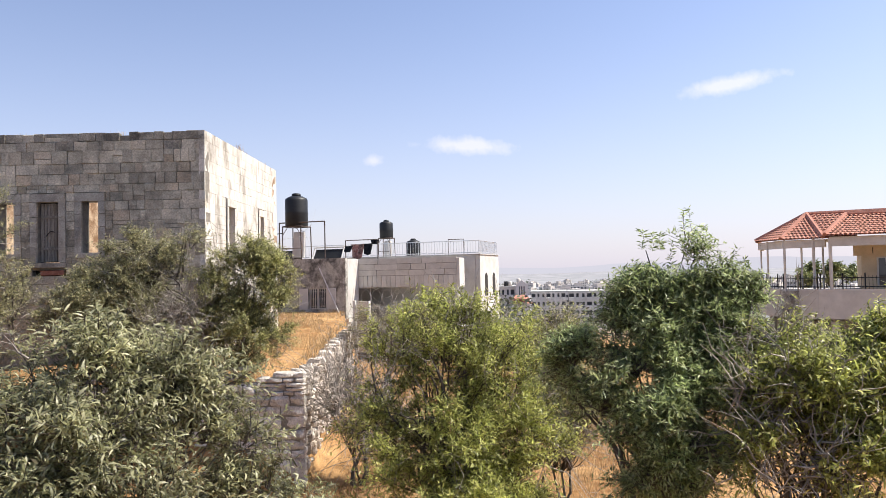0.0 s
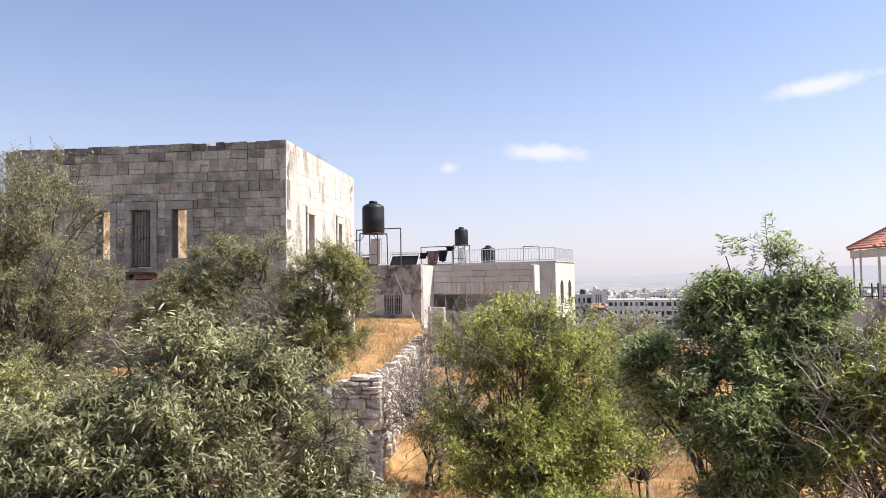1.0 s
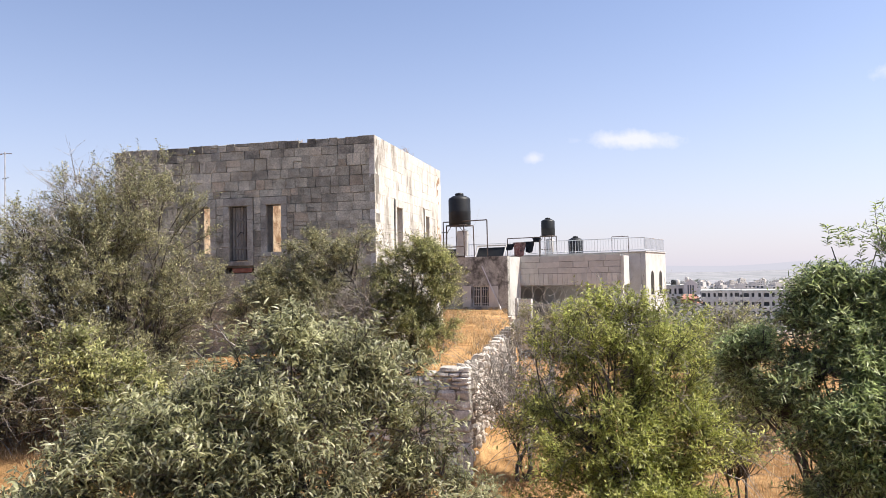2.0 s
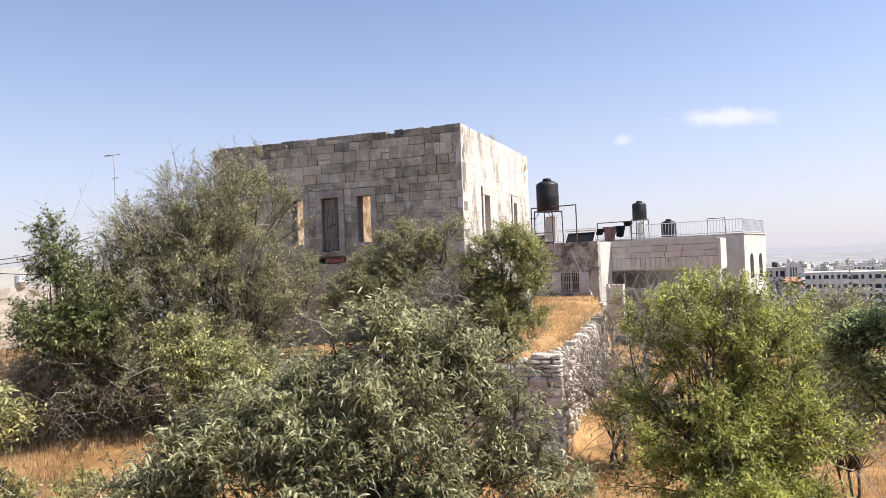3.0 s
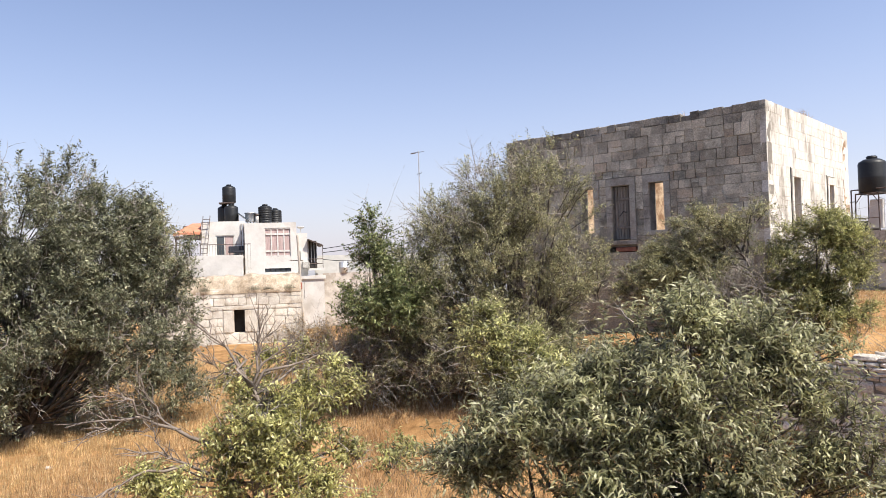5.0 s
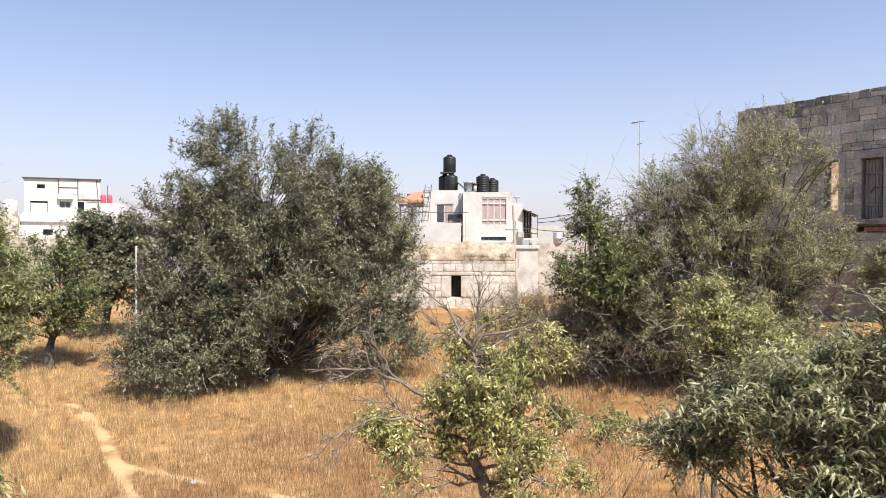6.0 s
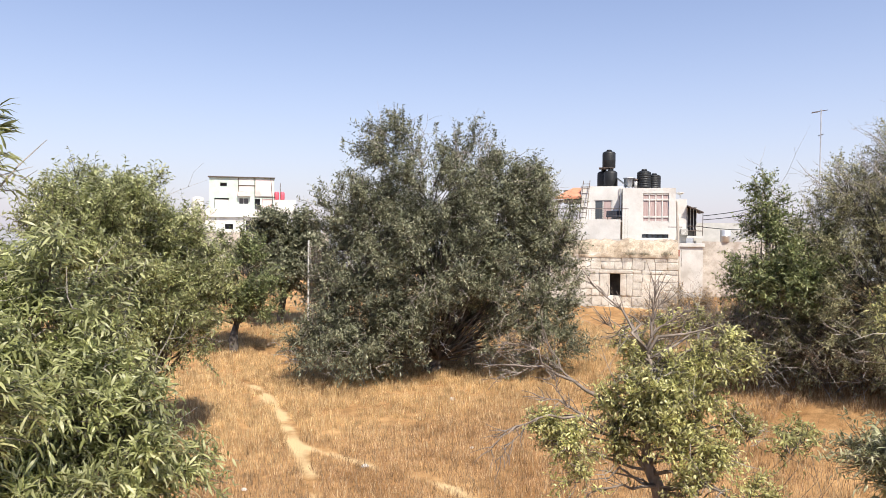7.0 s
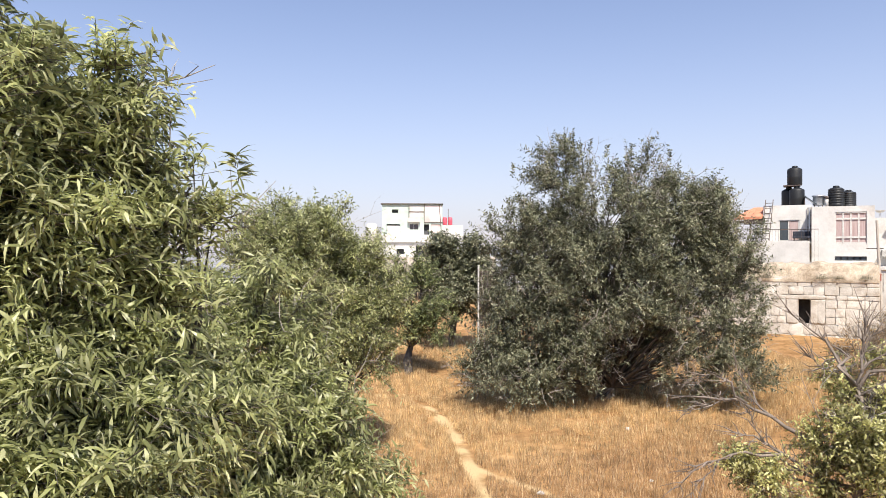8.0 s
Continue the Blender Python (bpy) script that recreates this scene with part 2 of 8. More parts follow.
CITY_HOLE = mat("distant window openings", (0.07, 0.07, 0.075), (0.14, 0.14, 0.145), 0.3, 2)
WOODLAND = mat("distant dark woodland", (0.085, 0.1, 0.07), (0.19, 0.2, 0.145), 0.3, 2.0, rough=1.0)

glass = bpy.data.materials.new("window glass")
glass.use_nodes = True
gp = glass.node_tree.nodes["Principled BSDF"]
gp.inputs["Base Color"].default_value = (0.05, 0.06, 0.07, 1)
gp.inputs["Roughness"].default_value, gp.inputs["Specular IOR Level"].default_value = 0.06, 0.7

# ---- small builders ----


def link(name, bm, material, parent=None, label="", smooth=False):
    me = bpy.data.meshes.new(name)
    bm.to_mesh(me)
    bm.free()
    me.materials.append(material)
    if smooth:
        for f in me.polygons:
            f.use_smooth = True
    ob = new(name, me)
    if parent:
        ob.parent = parent
    if label:
        ob["label"] = label
    return ob


def part(name, bm, material, parent, label="", smooth=False):
    return link(name, bm, material, parent, label, smooth)


def thing(name, label, category, group="", kind="", at=(0, 0, 0), turn=0.0):
    ob = tagged(new(name), label, category, group, kind)
    ob.empty_display_size = 0.2
    ob.matrix_world = Matrix.LocRotScale(at, Euler((0, 0, turn)), None)
    return ob


def box(bm, x0, x1, y0, y1, z0, z1, bevel=0.0):
    vs = [bm.verts.new((x, y, z)) for z in (z0, z1) for y in (y0, y1) for x in (x0, x1)]
    fs = [bm.faces.new([vs[i] for i in q]) for q in ((0, 2, 3, 1), (4, 5, 7, 6), (0, 1, 5, 4), (2, 6, 7, 3), (0, 4, 6, 2), (1, 3, 7, 5))]
    if bevel:
        es = list({e for f in fs for e in f.edges})
        bmesh.ops.bevel(bm, geom=es, offset=bevel, segments=1, affect="EDGES", profile=0.5)
    return bm


def boxes(*dims, bevel=0.0):
    bm = bmesh.new()
    for d in dims:
        box(bm, *d, bevel=bevel)
    return bm


def tube(bm, points, radii, sides=6):
    """A tapered round bar along points."""
    pts = [Vector(p) for p in points]
    rings = []
    for i, p in enumerate(pts):
        d = (pts[min(i + 1, len(pts) - 1)] - pts[max(i - 1, 0)]).normalized()
        a = d.orthogonal().normalized() if abs(d.z) > 0.9 else d.cross(Vector((0, 0, 1))).normalized()
        b = d.cross(a)
        r = radii[i] if isinstance(radii, (list, tuple)) else radii
        rings.append([bm.verts.new(p + (a * math.cos(2 * math.pi * k / sides) + b * math.sin(2 * math.pi * k / sides)) * r) for k in range(sides)])
    for u, w in zip(rings, rings[1:]):
        for k in range(sides):
            bm.faces.new((u[k], u[(k + 1) % sides], w[(k + 1) % sides], w[k]))
    bm.faces.new(rings[0][::-1])
    bm.faces.new(rings[-1])
    return bm


def bars(lines, r, sides=5):
    bm = bmesh.new()
    for l in lines:
        tube(bm, l, r, sides)
    return bm


def lathe(profile, sides=28):
    """A turned body from (radius, height) pairs."""
    bm = bmesh.new()
    rings = [[bm.verts.new((r * math.cos(2 * math.pi * k / sides), r * math.sin(2 * math.pi * k / sides), z)) for k in range(sides)] for r, z in profile]
    for u, w in zip(rings, rings[1:]):
        for k in range(sides):
            bm.faces.new((u[k], u[(k + 1) % sides], w[(k + 1) % sides], w[k]))
    bm.faces.new(rings[0][::-1])
    bm.faces.new(rings[-1])
    return bm


def wall_with_holes(x0, x1, z0, z1, y0, y1, holes):
    """A wall of thickness y0..y1 with rectangular openings (xa, xb, za, zb) right through it."""
    bm = bmesh.new()
    xs = sorted({x0, x1, *(h[0] for h in holes), *(h[1] for h in holes)})
    zs = sorted({z0, z1, *(h[2] for h in holes), *(h[3] for h in holes)})
    solid = {}
    for i in range(len(xs) - 1):
        for j in range(len(zs) - 1):
            cx, cz = (xs[i] + xs[i + 1]) / 2, (zs[j] + zs[j + 1]) / 2
            solid[i, j] = not any(h[0] < cx < h[1] and h[2] < cz < h[3] for h in holes)
    vert = {}

    def v(i, j, y):
        if (i, j, y) not in vert:
            vert[i, j, y] = bm.verts.new((xs[i], y, zs[j]))
        return vert[i, j, y]

    for (i, j), s in solid.items():
        if not s:
            continue
        bm.faces.new((v(i, j, y0), v(i + 1, j, y0), v(i + 1, j + 1, y0), v(i, j + 1, y0)))
        bm.faces.new((v(i, j, y1), v(i, j + 1, y1), v(i + 1, j + 1, y1), v(i + 1, j, y1)))
        if not solid.get((i - 1, j)):
            bm.faces.new((v(i, j, y0), v(i, j + 1, y0), v(i, j + 1, y1), v(i, j, y1)))
        if not solid.get((i + 1, j)):
            bm.faces.new((v(i + 1, j, y0), v(i + 1, j, y1), v(i + 1, j + 1, y1), v(i + 1, j + 1, y0)))
        if not solid.get((i, j - 1)):
            bm.faces.new((v(i, j, y0), v(i, j, y1), v(i + 1, j, y1), v(i + 1, j, y0)))
        if not solid.get((i, j + 1)):
            bm.faces.new((v(i, j + 1, y0), v(i + 1, j + 1, y0), v(i + 1, j + 1, y1), v(i, j + 1, y1)))
    return bm


def smooth01(a, b, x):
    t = np.clip((x - a) / (b - a), 0, 1)
    return t * t * (3 - 2 * t)


def lattice(p, seed=0):
    """Smooth value noise, 0 to 1, at an array of places."""
    p = np.asarray(p, float)
    i = np.floor(p).astype(np.int64)
    f = p - i
    f = f * f * (3 - 2 * f)
    total = 0.0
    for dx in (0, 1):
        for dy in (0, 1):
            for dz in (0, 1):
                h = (i[..., 0] + dx) * 374761393 + (i[..., 1] + dy) * 668265263 + (i[..., 2] + dz) * 2147483647 + seed * 974711
                h = (h ^ (h >> 13)) * 1274126177
                h = ((h ^ (h >> 16)) & 0xFFFFF) / 0xFFFFF
                w = (f[..., 0] if dx else 1 - f[..., 0]) * (f[..., 1] if dy else 1 - f[..., 1]) * (f[..., 2] if dz else 1 - f[..., 2])
                total = total + h * w
    return total


# ---- the ground ----
WALL_X, WALL_Y = -3.1, 16.15      # outer corner of the terrace wall


def ground(x, y):
    """Height of the ground: the dry field, the terrace behind its wall, the fall to the valley, far hills."""
    x, y = np.asarray(x, float), np.asarray(y, float)
    flat = np.stack([x * 0.13, y * 0.13, 0 * x], -1)
    field = 0.25 + 0.25 * (lattice(flat, 3) - 0.5) + smooth01(-18, -40, x) * 0.5
    side = WALL_X - 0.015 * (y - WALL_Y) - 0.1 * np.maximum(y - 27, 0)
    terrace = 2.22 + 0.024 * (y - WALL_Y)
    natural = field + (smooth01(8.5, 13.5, y) * 1.0 + smooth01(13, 21, y) * 0.9) * smooth01(60, 30, y) * smooth01(-27, -17, x)
    on = smooth01(0.0, -0.25, x - (side - 0.25)) * smooth01(0, 0.25, y - (WALL_Y + 0.2)) * smooth01(48, 40, y)
    on = on * smooth01(-13.5, -9.5, x)
    z = np.where(x > side - 0.6, field, field + (natural - field) * smooth01(-7.0, -10.5, x))
    z = z + (terrace - z) * on
    z = z - smooth01(-3, 25, x + 0 * y) * smooth01(8, 40, y) * 2.5
    z = z - 0.42 * smooth01(4.0, 0.8, np.hypot(x + 2.3, (y - 15.2) * 0.8))
    far = np.hypot(x, y)
    back = smooth01(-0.6, 0.5, y / np.maximum(far, 1))
    z = z - smooth01(45, 330, far) * 16 * back - smooth01(300, 1500, far) * 12 * back
    z = z + smooth01(1600, 4200, far) * (14 + 22 * lattice(np.stack([x / 600, y / 600, 0 * x], -1), 9)) * back
    return z


def ground_at(x, y):
    return float(ground(np.array([x]), np.array([y]))[0])


def axis(fine0, fine1, step, reach):
    a = np.arange(fine0, fine1 + 1e-6, step)
    up = fine1 + np.cumsum(np.geomspace(step * 1.3, reach * 0.085, 70))
    dn = fine0 - np.cumsum(np.geomspace(step * 1.3, reach * 0.085, 70))
    return np.concatenate([dn[::-1][np.abs(dn[::-1]) < reach], a, up[up < reach]])


def grid_mesh(name, xs, ys, zf):
    X, Y = np.meshgrid(xs, ys)
    co = np.stack([X, Y, zf(X, Y)], -1).reshape(-1, 3)
    nx, ny = len(xs), len(ys)
    idx = np.arange(nx * ny).reshape(ny, nx)
    q = np.stack([idx[:-1, :-1], idx[:-1, 1:], idx[1:, 1:], idx[1:, :-1]], -1).reshape(-1, 4)
    return mesh_np(name, co, q)


def mesh_np(name, co, faces):
    me = bpy.data.meshes.new(name)
    k = faces.shape[1]
    me.vertices.add(len(co))
    me.vertices.foreach_set("co", np.ascontiguousarray(co, np.float32).ravel())
    me.loops.add(faces.size)
    me.loops.foreach_set("vertex_index", np.ascontiguousarray(faces, np.int32).ravel())
    me.polygons.add(len(faces))
    me.polygons.foreach_set("loop_start", np.arange(0, faces.size, k, dtype=np.int32))
    me.update(calc_edges=True)
    return me


def dry_ground_mat():
    m = bpy.data.materials.new("dry grass ground")
    m.use_nodes = True
    n, l = m.node_tree.nodes, m.node_tree.links
    p = n["Principled BSDF"]
    geo = n.new("ShaderNodeNewGeometry")
    tex = []
    for s, d in ((0.45, 5), (3.5, 6), (28, 5)):
        t = n.new("ShaderNodeTexNoise")
        t.inputs["Scale"].default_value, t.inputs["Detail"].default_value, t.inputs["Roughness"].default_value = s, d, 0.65
        l.new(geo.outputs["Position"], t.inputs["Vector"])
        tex.append(t.outputs["Fac"])
    r1 = n.new("ShaderNodeValToRGB")
    r1.color_ramp.elements[0].position, r1.color_ramp.elements[1].position = 0.34, 0.68
    r1.color_ramp.elements[0].color, r1.color_ramp.elements[1].color = (0.27, 0.152, 0.066, 1), (0.54, 0.355, 0.175, 1)
    l.new(tex[0], r1.inputs[0])
    r2 = n.new("ShaderNodeValToRGB")
    r2.color_ramp.elements[0].position, r2.color_ramp.elements[1].position = 0.3, 0.7
    r2.color_ramp.elements[0].color, r2.color_ramp.elements[1].color = (0.55, 0.5, 0.45, 1), (1.2, 1.15, 1.1, 1)
    l.new(tex[1], r2.inputs[0])
    x = n.new("ShaderNodeMix")
    x.data_type, x.blend_type = "RGBA", "MULTIPLY"
    x.inputs[0].default_value = 1
    l.new(r1.outputs[0], x.inputs[6])
    l.new(r2.outputs[0], x.inputs[7])
    worn = n.new("ShaderNodeAttribute")
    worn.attribute_name = "worn"
    wm = n.new("ShaderNodeMath")
    wm.operation, wm.use_clamp = "MULTIPLY_ADD", True
    wm.inputs[1].default_value = 1.3
    wn2 = n.new("ShaderNodeMath")
    wn2.operation = "MULTIPLY_ADD"
    wn2.inputs[1].default_value, wn2.inputs[2].default_value = 0.9, -0.6
    l.new(tex[1], wn2.inputs[0])
    l.new(worn.outputs["Fac"], wm.inputs[0])
    l.new(wn2.outputs[0], wm.inputs[2])
    earth = n.new("ShaderNodeMix")
    earth.data_type = "RGBA"
    earth.inputs[7].default_value = (0.55, 0.41, 0.225, 1)
    l.new(wm.outputs[0], earth.inputs[0])
    l.new(x.outputs[2], earth.inputs[6])
    x = earth
    # beyond the field: olive groves, scrub and pale town land, haze tinted in
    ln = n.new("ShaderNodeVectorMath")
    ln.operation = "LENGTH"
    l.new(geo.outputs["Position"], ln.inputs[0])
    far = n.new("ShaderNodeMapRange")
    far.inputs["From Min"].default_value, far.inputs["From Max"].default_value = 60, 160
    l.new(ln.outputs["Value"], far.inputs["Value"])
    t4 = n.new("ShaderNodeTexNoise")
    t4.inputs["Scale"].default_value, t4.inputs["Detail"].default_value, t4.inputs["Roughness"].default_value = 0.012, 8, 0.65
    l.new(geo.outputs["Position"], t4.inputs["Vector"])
    # blue-grey base colours carry the distance haze
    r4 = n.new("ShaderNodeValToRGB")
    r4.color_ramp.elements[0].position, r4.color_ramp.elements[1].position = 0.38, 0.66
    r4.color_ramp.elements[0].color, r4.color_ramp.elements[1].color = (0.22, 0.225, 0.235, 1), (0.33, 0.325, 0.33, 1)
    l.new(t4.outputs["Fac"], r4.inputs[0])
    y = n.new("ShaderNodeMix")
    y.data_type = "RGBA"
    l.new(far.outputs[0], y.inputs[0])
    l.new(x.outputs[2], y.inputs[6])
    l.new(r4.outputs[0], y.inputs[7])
    l.new(y.outputs[2], p.inputs["Base Color"])
    p.inputs["Roughness"].default_value, p.inputs["Specular IOR Level"].default_value = 1.0, 0.1
    bp = n.new("ShaderNodeBump")
    bp.inputs["Strength"].default_value, bp.inputs["Distance"].default_value = 0.7, 0.06
    l.new(tex[2], bp.inputs["Height"])
    l.new(bp.outputs[0], p.inputs["Normal"])
    return m


TRACKS = [[(-22.87, 0.35), (-22.08, 1.20), (-20.30, 1.79), (-17.55, 1.89), (-15.71, 1.82), (-14.35, 1.77), (-13.28, 1.73), (-12.51, 1.68), (-11.67, 1.58)],
          [(-14.56, 1.81), (-14.27, 2.03), (-13.70, 2.41), (-12.78, 2.91), (-12.19, 3.39), (-11.53, 3.80), (-10.89, 3.97)],
          [(-19.50, 0.21), (-18.84, 0.45), (-17.94, 0.72), (-16.59, 0.92), (-15.50, 1.04)]]



def track_gap(x, y):
    """How far each spot lies from the trodden footpaths; the side ones are narrower."""
    gap = np.full(np.shape(x), 99.0)
    for extra, run in zip((0.0, 0.04, 0.08), TRACKS):
        for (xa, ya), (xb, yb) in zip(run, run[1:]):
            f = np.clip(((x - xa) * (xb - xa) + (y - ya) * (yb - ya)) / ((xb - xa) ** 2 + (yb - ya) ** 2), 0, 1)
            gap = np.minimum(gap, extra + np.hypot(x - xa - f * (xb - xa), y - ya - f * (yb - ya)))
    return gap


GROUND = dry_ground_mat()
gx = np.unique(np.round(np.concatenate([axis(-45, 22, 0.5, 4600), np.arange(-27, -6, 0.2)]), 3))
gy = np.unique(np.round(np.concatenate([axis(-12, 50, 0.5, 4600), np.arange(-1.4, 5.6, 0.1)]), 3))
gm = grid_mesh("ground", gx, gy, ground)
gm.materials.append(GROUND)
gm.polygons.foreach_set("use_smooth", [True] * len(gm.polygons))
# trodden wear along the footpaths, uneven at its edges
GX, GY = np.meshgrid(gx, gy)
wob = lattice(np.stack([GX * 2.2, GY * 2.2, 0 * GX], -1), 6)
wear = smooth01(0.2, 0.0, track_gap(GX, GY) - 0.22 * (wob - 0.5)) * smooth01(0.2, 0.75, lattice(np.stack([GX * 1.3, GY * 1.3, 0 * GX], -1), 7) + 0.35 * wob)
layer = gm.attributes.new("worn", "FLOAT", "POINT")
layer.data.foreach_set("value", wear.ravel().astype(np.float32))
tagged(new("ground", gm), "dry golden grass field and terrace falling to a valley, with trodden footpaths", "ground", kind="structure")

# a pale line of hills on the far horizon, haze painted in as emission
hill_glow = bpy.data.materials.new("hills glowing in haze colour")
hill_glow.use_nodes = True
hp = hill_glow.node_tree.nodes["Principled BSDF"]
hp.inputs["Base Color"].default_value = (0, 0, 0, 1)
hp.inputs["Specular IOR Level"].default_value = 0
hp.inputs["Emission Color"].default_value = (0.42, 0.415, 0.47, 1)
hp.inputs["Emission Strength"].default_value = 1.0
bearing = np.radians(np.linspace(-40, 75, 160))
crest = 2 + 40 * lattice(np.stack([bearing * 7, 0 * bearing, 0 * bearing], -1), 12) + 16 * lattice(np.stack([bearing * 26, 0 * bearing, 0 * bearing], -1), 13)
foot = np.stack([np.sin(bearing) * 4300, np.cos(bearing) * 4300, 0 * bearing - 160], -1)
rim = foot * np.array([1, 1, 0]) + np.stack([0 * bearing, 0 * bearing, crest], -1)
strip = np.arange(159)
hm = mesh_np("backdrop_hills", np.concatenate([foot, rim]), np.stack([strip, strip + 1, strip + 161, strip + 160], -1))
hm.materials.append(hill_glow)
tagged(new("backdrop", hm), "pale blue hills, summer haze painted in as a glow", "hills", kind="structure")

# ---- trees and shrubs ----
SEED = [11]


def frame_of(d):
    """Two directions square to each of the directions d."""
    h = np.where(np.abs(d[:, 2:3]) > 0.92, np.array([[1.0, 0, 0]]), np.array([[0, 0, 1.0]]))
    a = np.cross(d, h)
    a /= np.linalg.norm(a, axis=1, keepdims=True) + 1e-9
    return a, np.cross(a, d)


def tubes_np(paths, radii, sides=4):
    """Many thin tapered stems at once: paths (n, k, 3), radii (n, k)."""
    n, k, _ = paths.shape
    d = np.gradient(paths, axis=1)
    d /= np.linalg.norm(d, axis=2, keepdims=True) + 1e-9
    a, b = frame_of(d.reshape(-1, 3))
    a, b = a.reshape(n, k, 3), b.reshape(n, k, 3)
    ang = 2 * np.pi * np.arange(sides) / sides
    co = paths[:, :, None] + radii[:, :, None, None] * (a[:, :, None] * np.cos(ang)[:, None] + b[:, :, None] * np.sin(ang)[:, None])
    idx = np.arange(n * k * sides).reshape(n, k, sides)
    nxt = np.roll(idx, -1, axis=2)
    q = np.stack([idx[:, :-1], nxt[:, :-1], nxt[:, 1:], idx[:, 1:]], -1).reshape(-1, 4)
    return co.reshape(-1, 3), q


def np_object(name, co, faces, material, parent, label="", smooth=False):
    me = mesh_np(name, co, faces)
    me.materials.append(material)
    if smooth:
        me.polygons.foreach_set("use_smooth", [True] * len(me.polygons))
    ob = new(name, me)
    ob.parent = parent
    if label:
        ob["label"] = label
    return ob


def plant(name, label, category, base, blobs, leaves, leaf, leaf_len, leaf_wid, per_twig=12, twig_len=0.4, up=0.5, droop=0.25,
          trunk_r=0.1, stems=1, limbs=5, dead=0, gap=0.4, gap_size=0.5, fine=False, shoots=(), bark=None, dead_len=0.7, dead_in=0.8, group="", shell=0.75, bunch=17, dead_r=1.0, stem_path=()):
    """A tree or shrub: a tapered trunk with limbs into every blob (x, y, z, half width, half height) of its crown,
    twigs set with single leaves, gaps between the clumps, and dry bare twigs."""
    SEED[0] += 1
    rg = np.random.default_rng(SEED[0])
    bx, by = base
    bz = ground_at(bx, by) - 0.05
    root = thing(name, label, category, group, at=(bx, by, bz))
    off = np.array([bx, by, bz])
    B = np.array(blobs, float)
    cen, rad = B[:, :3] - off, np.stack([B[:, 3], B[:, 3], B[:, 4]], -1)
    bark = bark or BARK
    # trunk and limbs
    bm = bmesh.new()
    low = cen[:, 2].min()
    if len(stem_path):
        main = [Vector(p) - Vector(off) for p in stem_path]
        tube(bm, main, [trunk_r * (1.3 - 1.15 * i / (len(main) - 1)) for i in range(len(main))], 9)
        for i in range(len(cen)):
            c = Vector(cen[i])
            near = min(range(1, len(main)), key=lambda j: (main[j] - c).length + 2.0 * max(0.0, main[j].z - c.z + 0.15))
            for _ in range(limbs):
                end = c + Vector(rg.normal(0, 0.45, 3) * rad[i])
                start = main[near - 1].lerp(main[near], rg.uniform(0.4, 1.0))
                rr = trunk_r * rg.uniform(0.2, 0.38)
                run = [start.lerp(end, f) + Vector(rg.normal(0, 0.05, 3)) * (f < 1) + Vector((0, 0, 0.25 * f * (1 - f))) for f in (0.25, 0.5, 0.75, 1.0)]
                tube(bm, [start] + run, [rr, rr * 0.85, rr * 0.6, rr * 0.4, rr * 0.12], 6)
    for s in range(0 if len(stem_path) else stems):
        a = rg.uniform(0, 6.28)
        foot = Vector((math.cos(a) * 0.12 * (stems > 1), math.sin(a) * 0.12 * (stems > 1), 0))
        fork_z = max(0.25, 0.55 * low)
        mid = cen.mean(0)
        fork = Vector((mid[0] * 0.25 + rg.normal(0, 0.12), mid[1] * 0.25 + rg.normal(0, 0.12), fork_z))
        bend = (foot + fork) / 2 + Vector((rg.normal(0, 0.1), rg.normal(0, 0.1), 0))
        r0 = trunk_r * (1.0 if s == 0 else rg.uniform(0.5, 0.9))
        tube(bm, [foot, foot * 0.7 + bend * 0.3, bend, fork], [r0 * 1.5, r0 * 1.1, r0, r0 * 0.8], 8)
        for i in range(len(cen)):
            if stems > 1 and i % stems != s and len(cen) >= stems:
                continue
            for _ in range(limbs if cen[i, 2] > fork_z + 0.5 else 1):
                dv = rg.normal(size=3)
                dv /= np.linalg.norm(dv)
                end = Vector(cen[i] + dv * rad[i] * rg.uniform(0.4, 0.8))
                if end.z < 0.2:
                    end.z = 0.3
                k1 = fork.lerp(end, 0.35) + Vector(rg.normal(0, 0.12, 3)) + Vector((0, 0, 0.1))
                k2 = fork.lerp(end, 0.7) + Vector(rg.normal(0, 0.12, 3)) + Vector((0, 0, 0.12))
                rr = r0 * rg.uniform(0.28, 0.55)
                tube(bm, [fork, k1, k2, end], [rr, rr * 0.7, rr * 0.42, rr * 0.12], 5)
    part("trunk", bm, bark, root, smooth=True)
    # leafy sprays: branchlets that grow out of the blobs, set all round with twigs
    nt = max(4, int(leaves / per_twig))
    nc = max(8, nt // bunch)
    weight = (rad[:, 0] * rad[:, 0] * rad[:, 2]) ** 0.7
    inner, tip = np.zeros((0, 3)), np.zeros((0, 3))
    while len(tip) < nc:
        k = rg.choice(len(cen), size=nc * 3, p=weight / weight.sum())
        v = rg.normal(size=(nc * 3, 3))
        v /= np.linalg.norm(v, axis=1, keepdims=True)
        lump = 0.82 + 0.42 * lattice(v * 2.6 + k[:, None] * 7.1, 5)
        reach = rg.uniform(0.3, 1.0, nc * 3) ** (1 - shell * 0.7)
        size = np.maximum(rad[k] - 0.08 * twig_len, 0.6 * rad[k])
        p1 = cen[k] + v * (reach * lump)[:, None] * size + np.array([0, 0, 1.0]) * (up * 0.12 * size[:, 2] * reach)[:, None]
        p0 = cen[k] + v * (reach * lump * 0.3)[:, None] * size - np.array([0, 0, 1.0]) * (0.3 * size[:, 2])[:, None]
        keep = lattice((p1 + off) / gap_size, SEED[0]) > 0.85 * gap * rg.uniform(0.7, 1.3, nc * 3)
        keep &= p1[:, 2] > 0.12
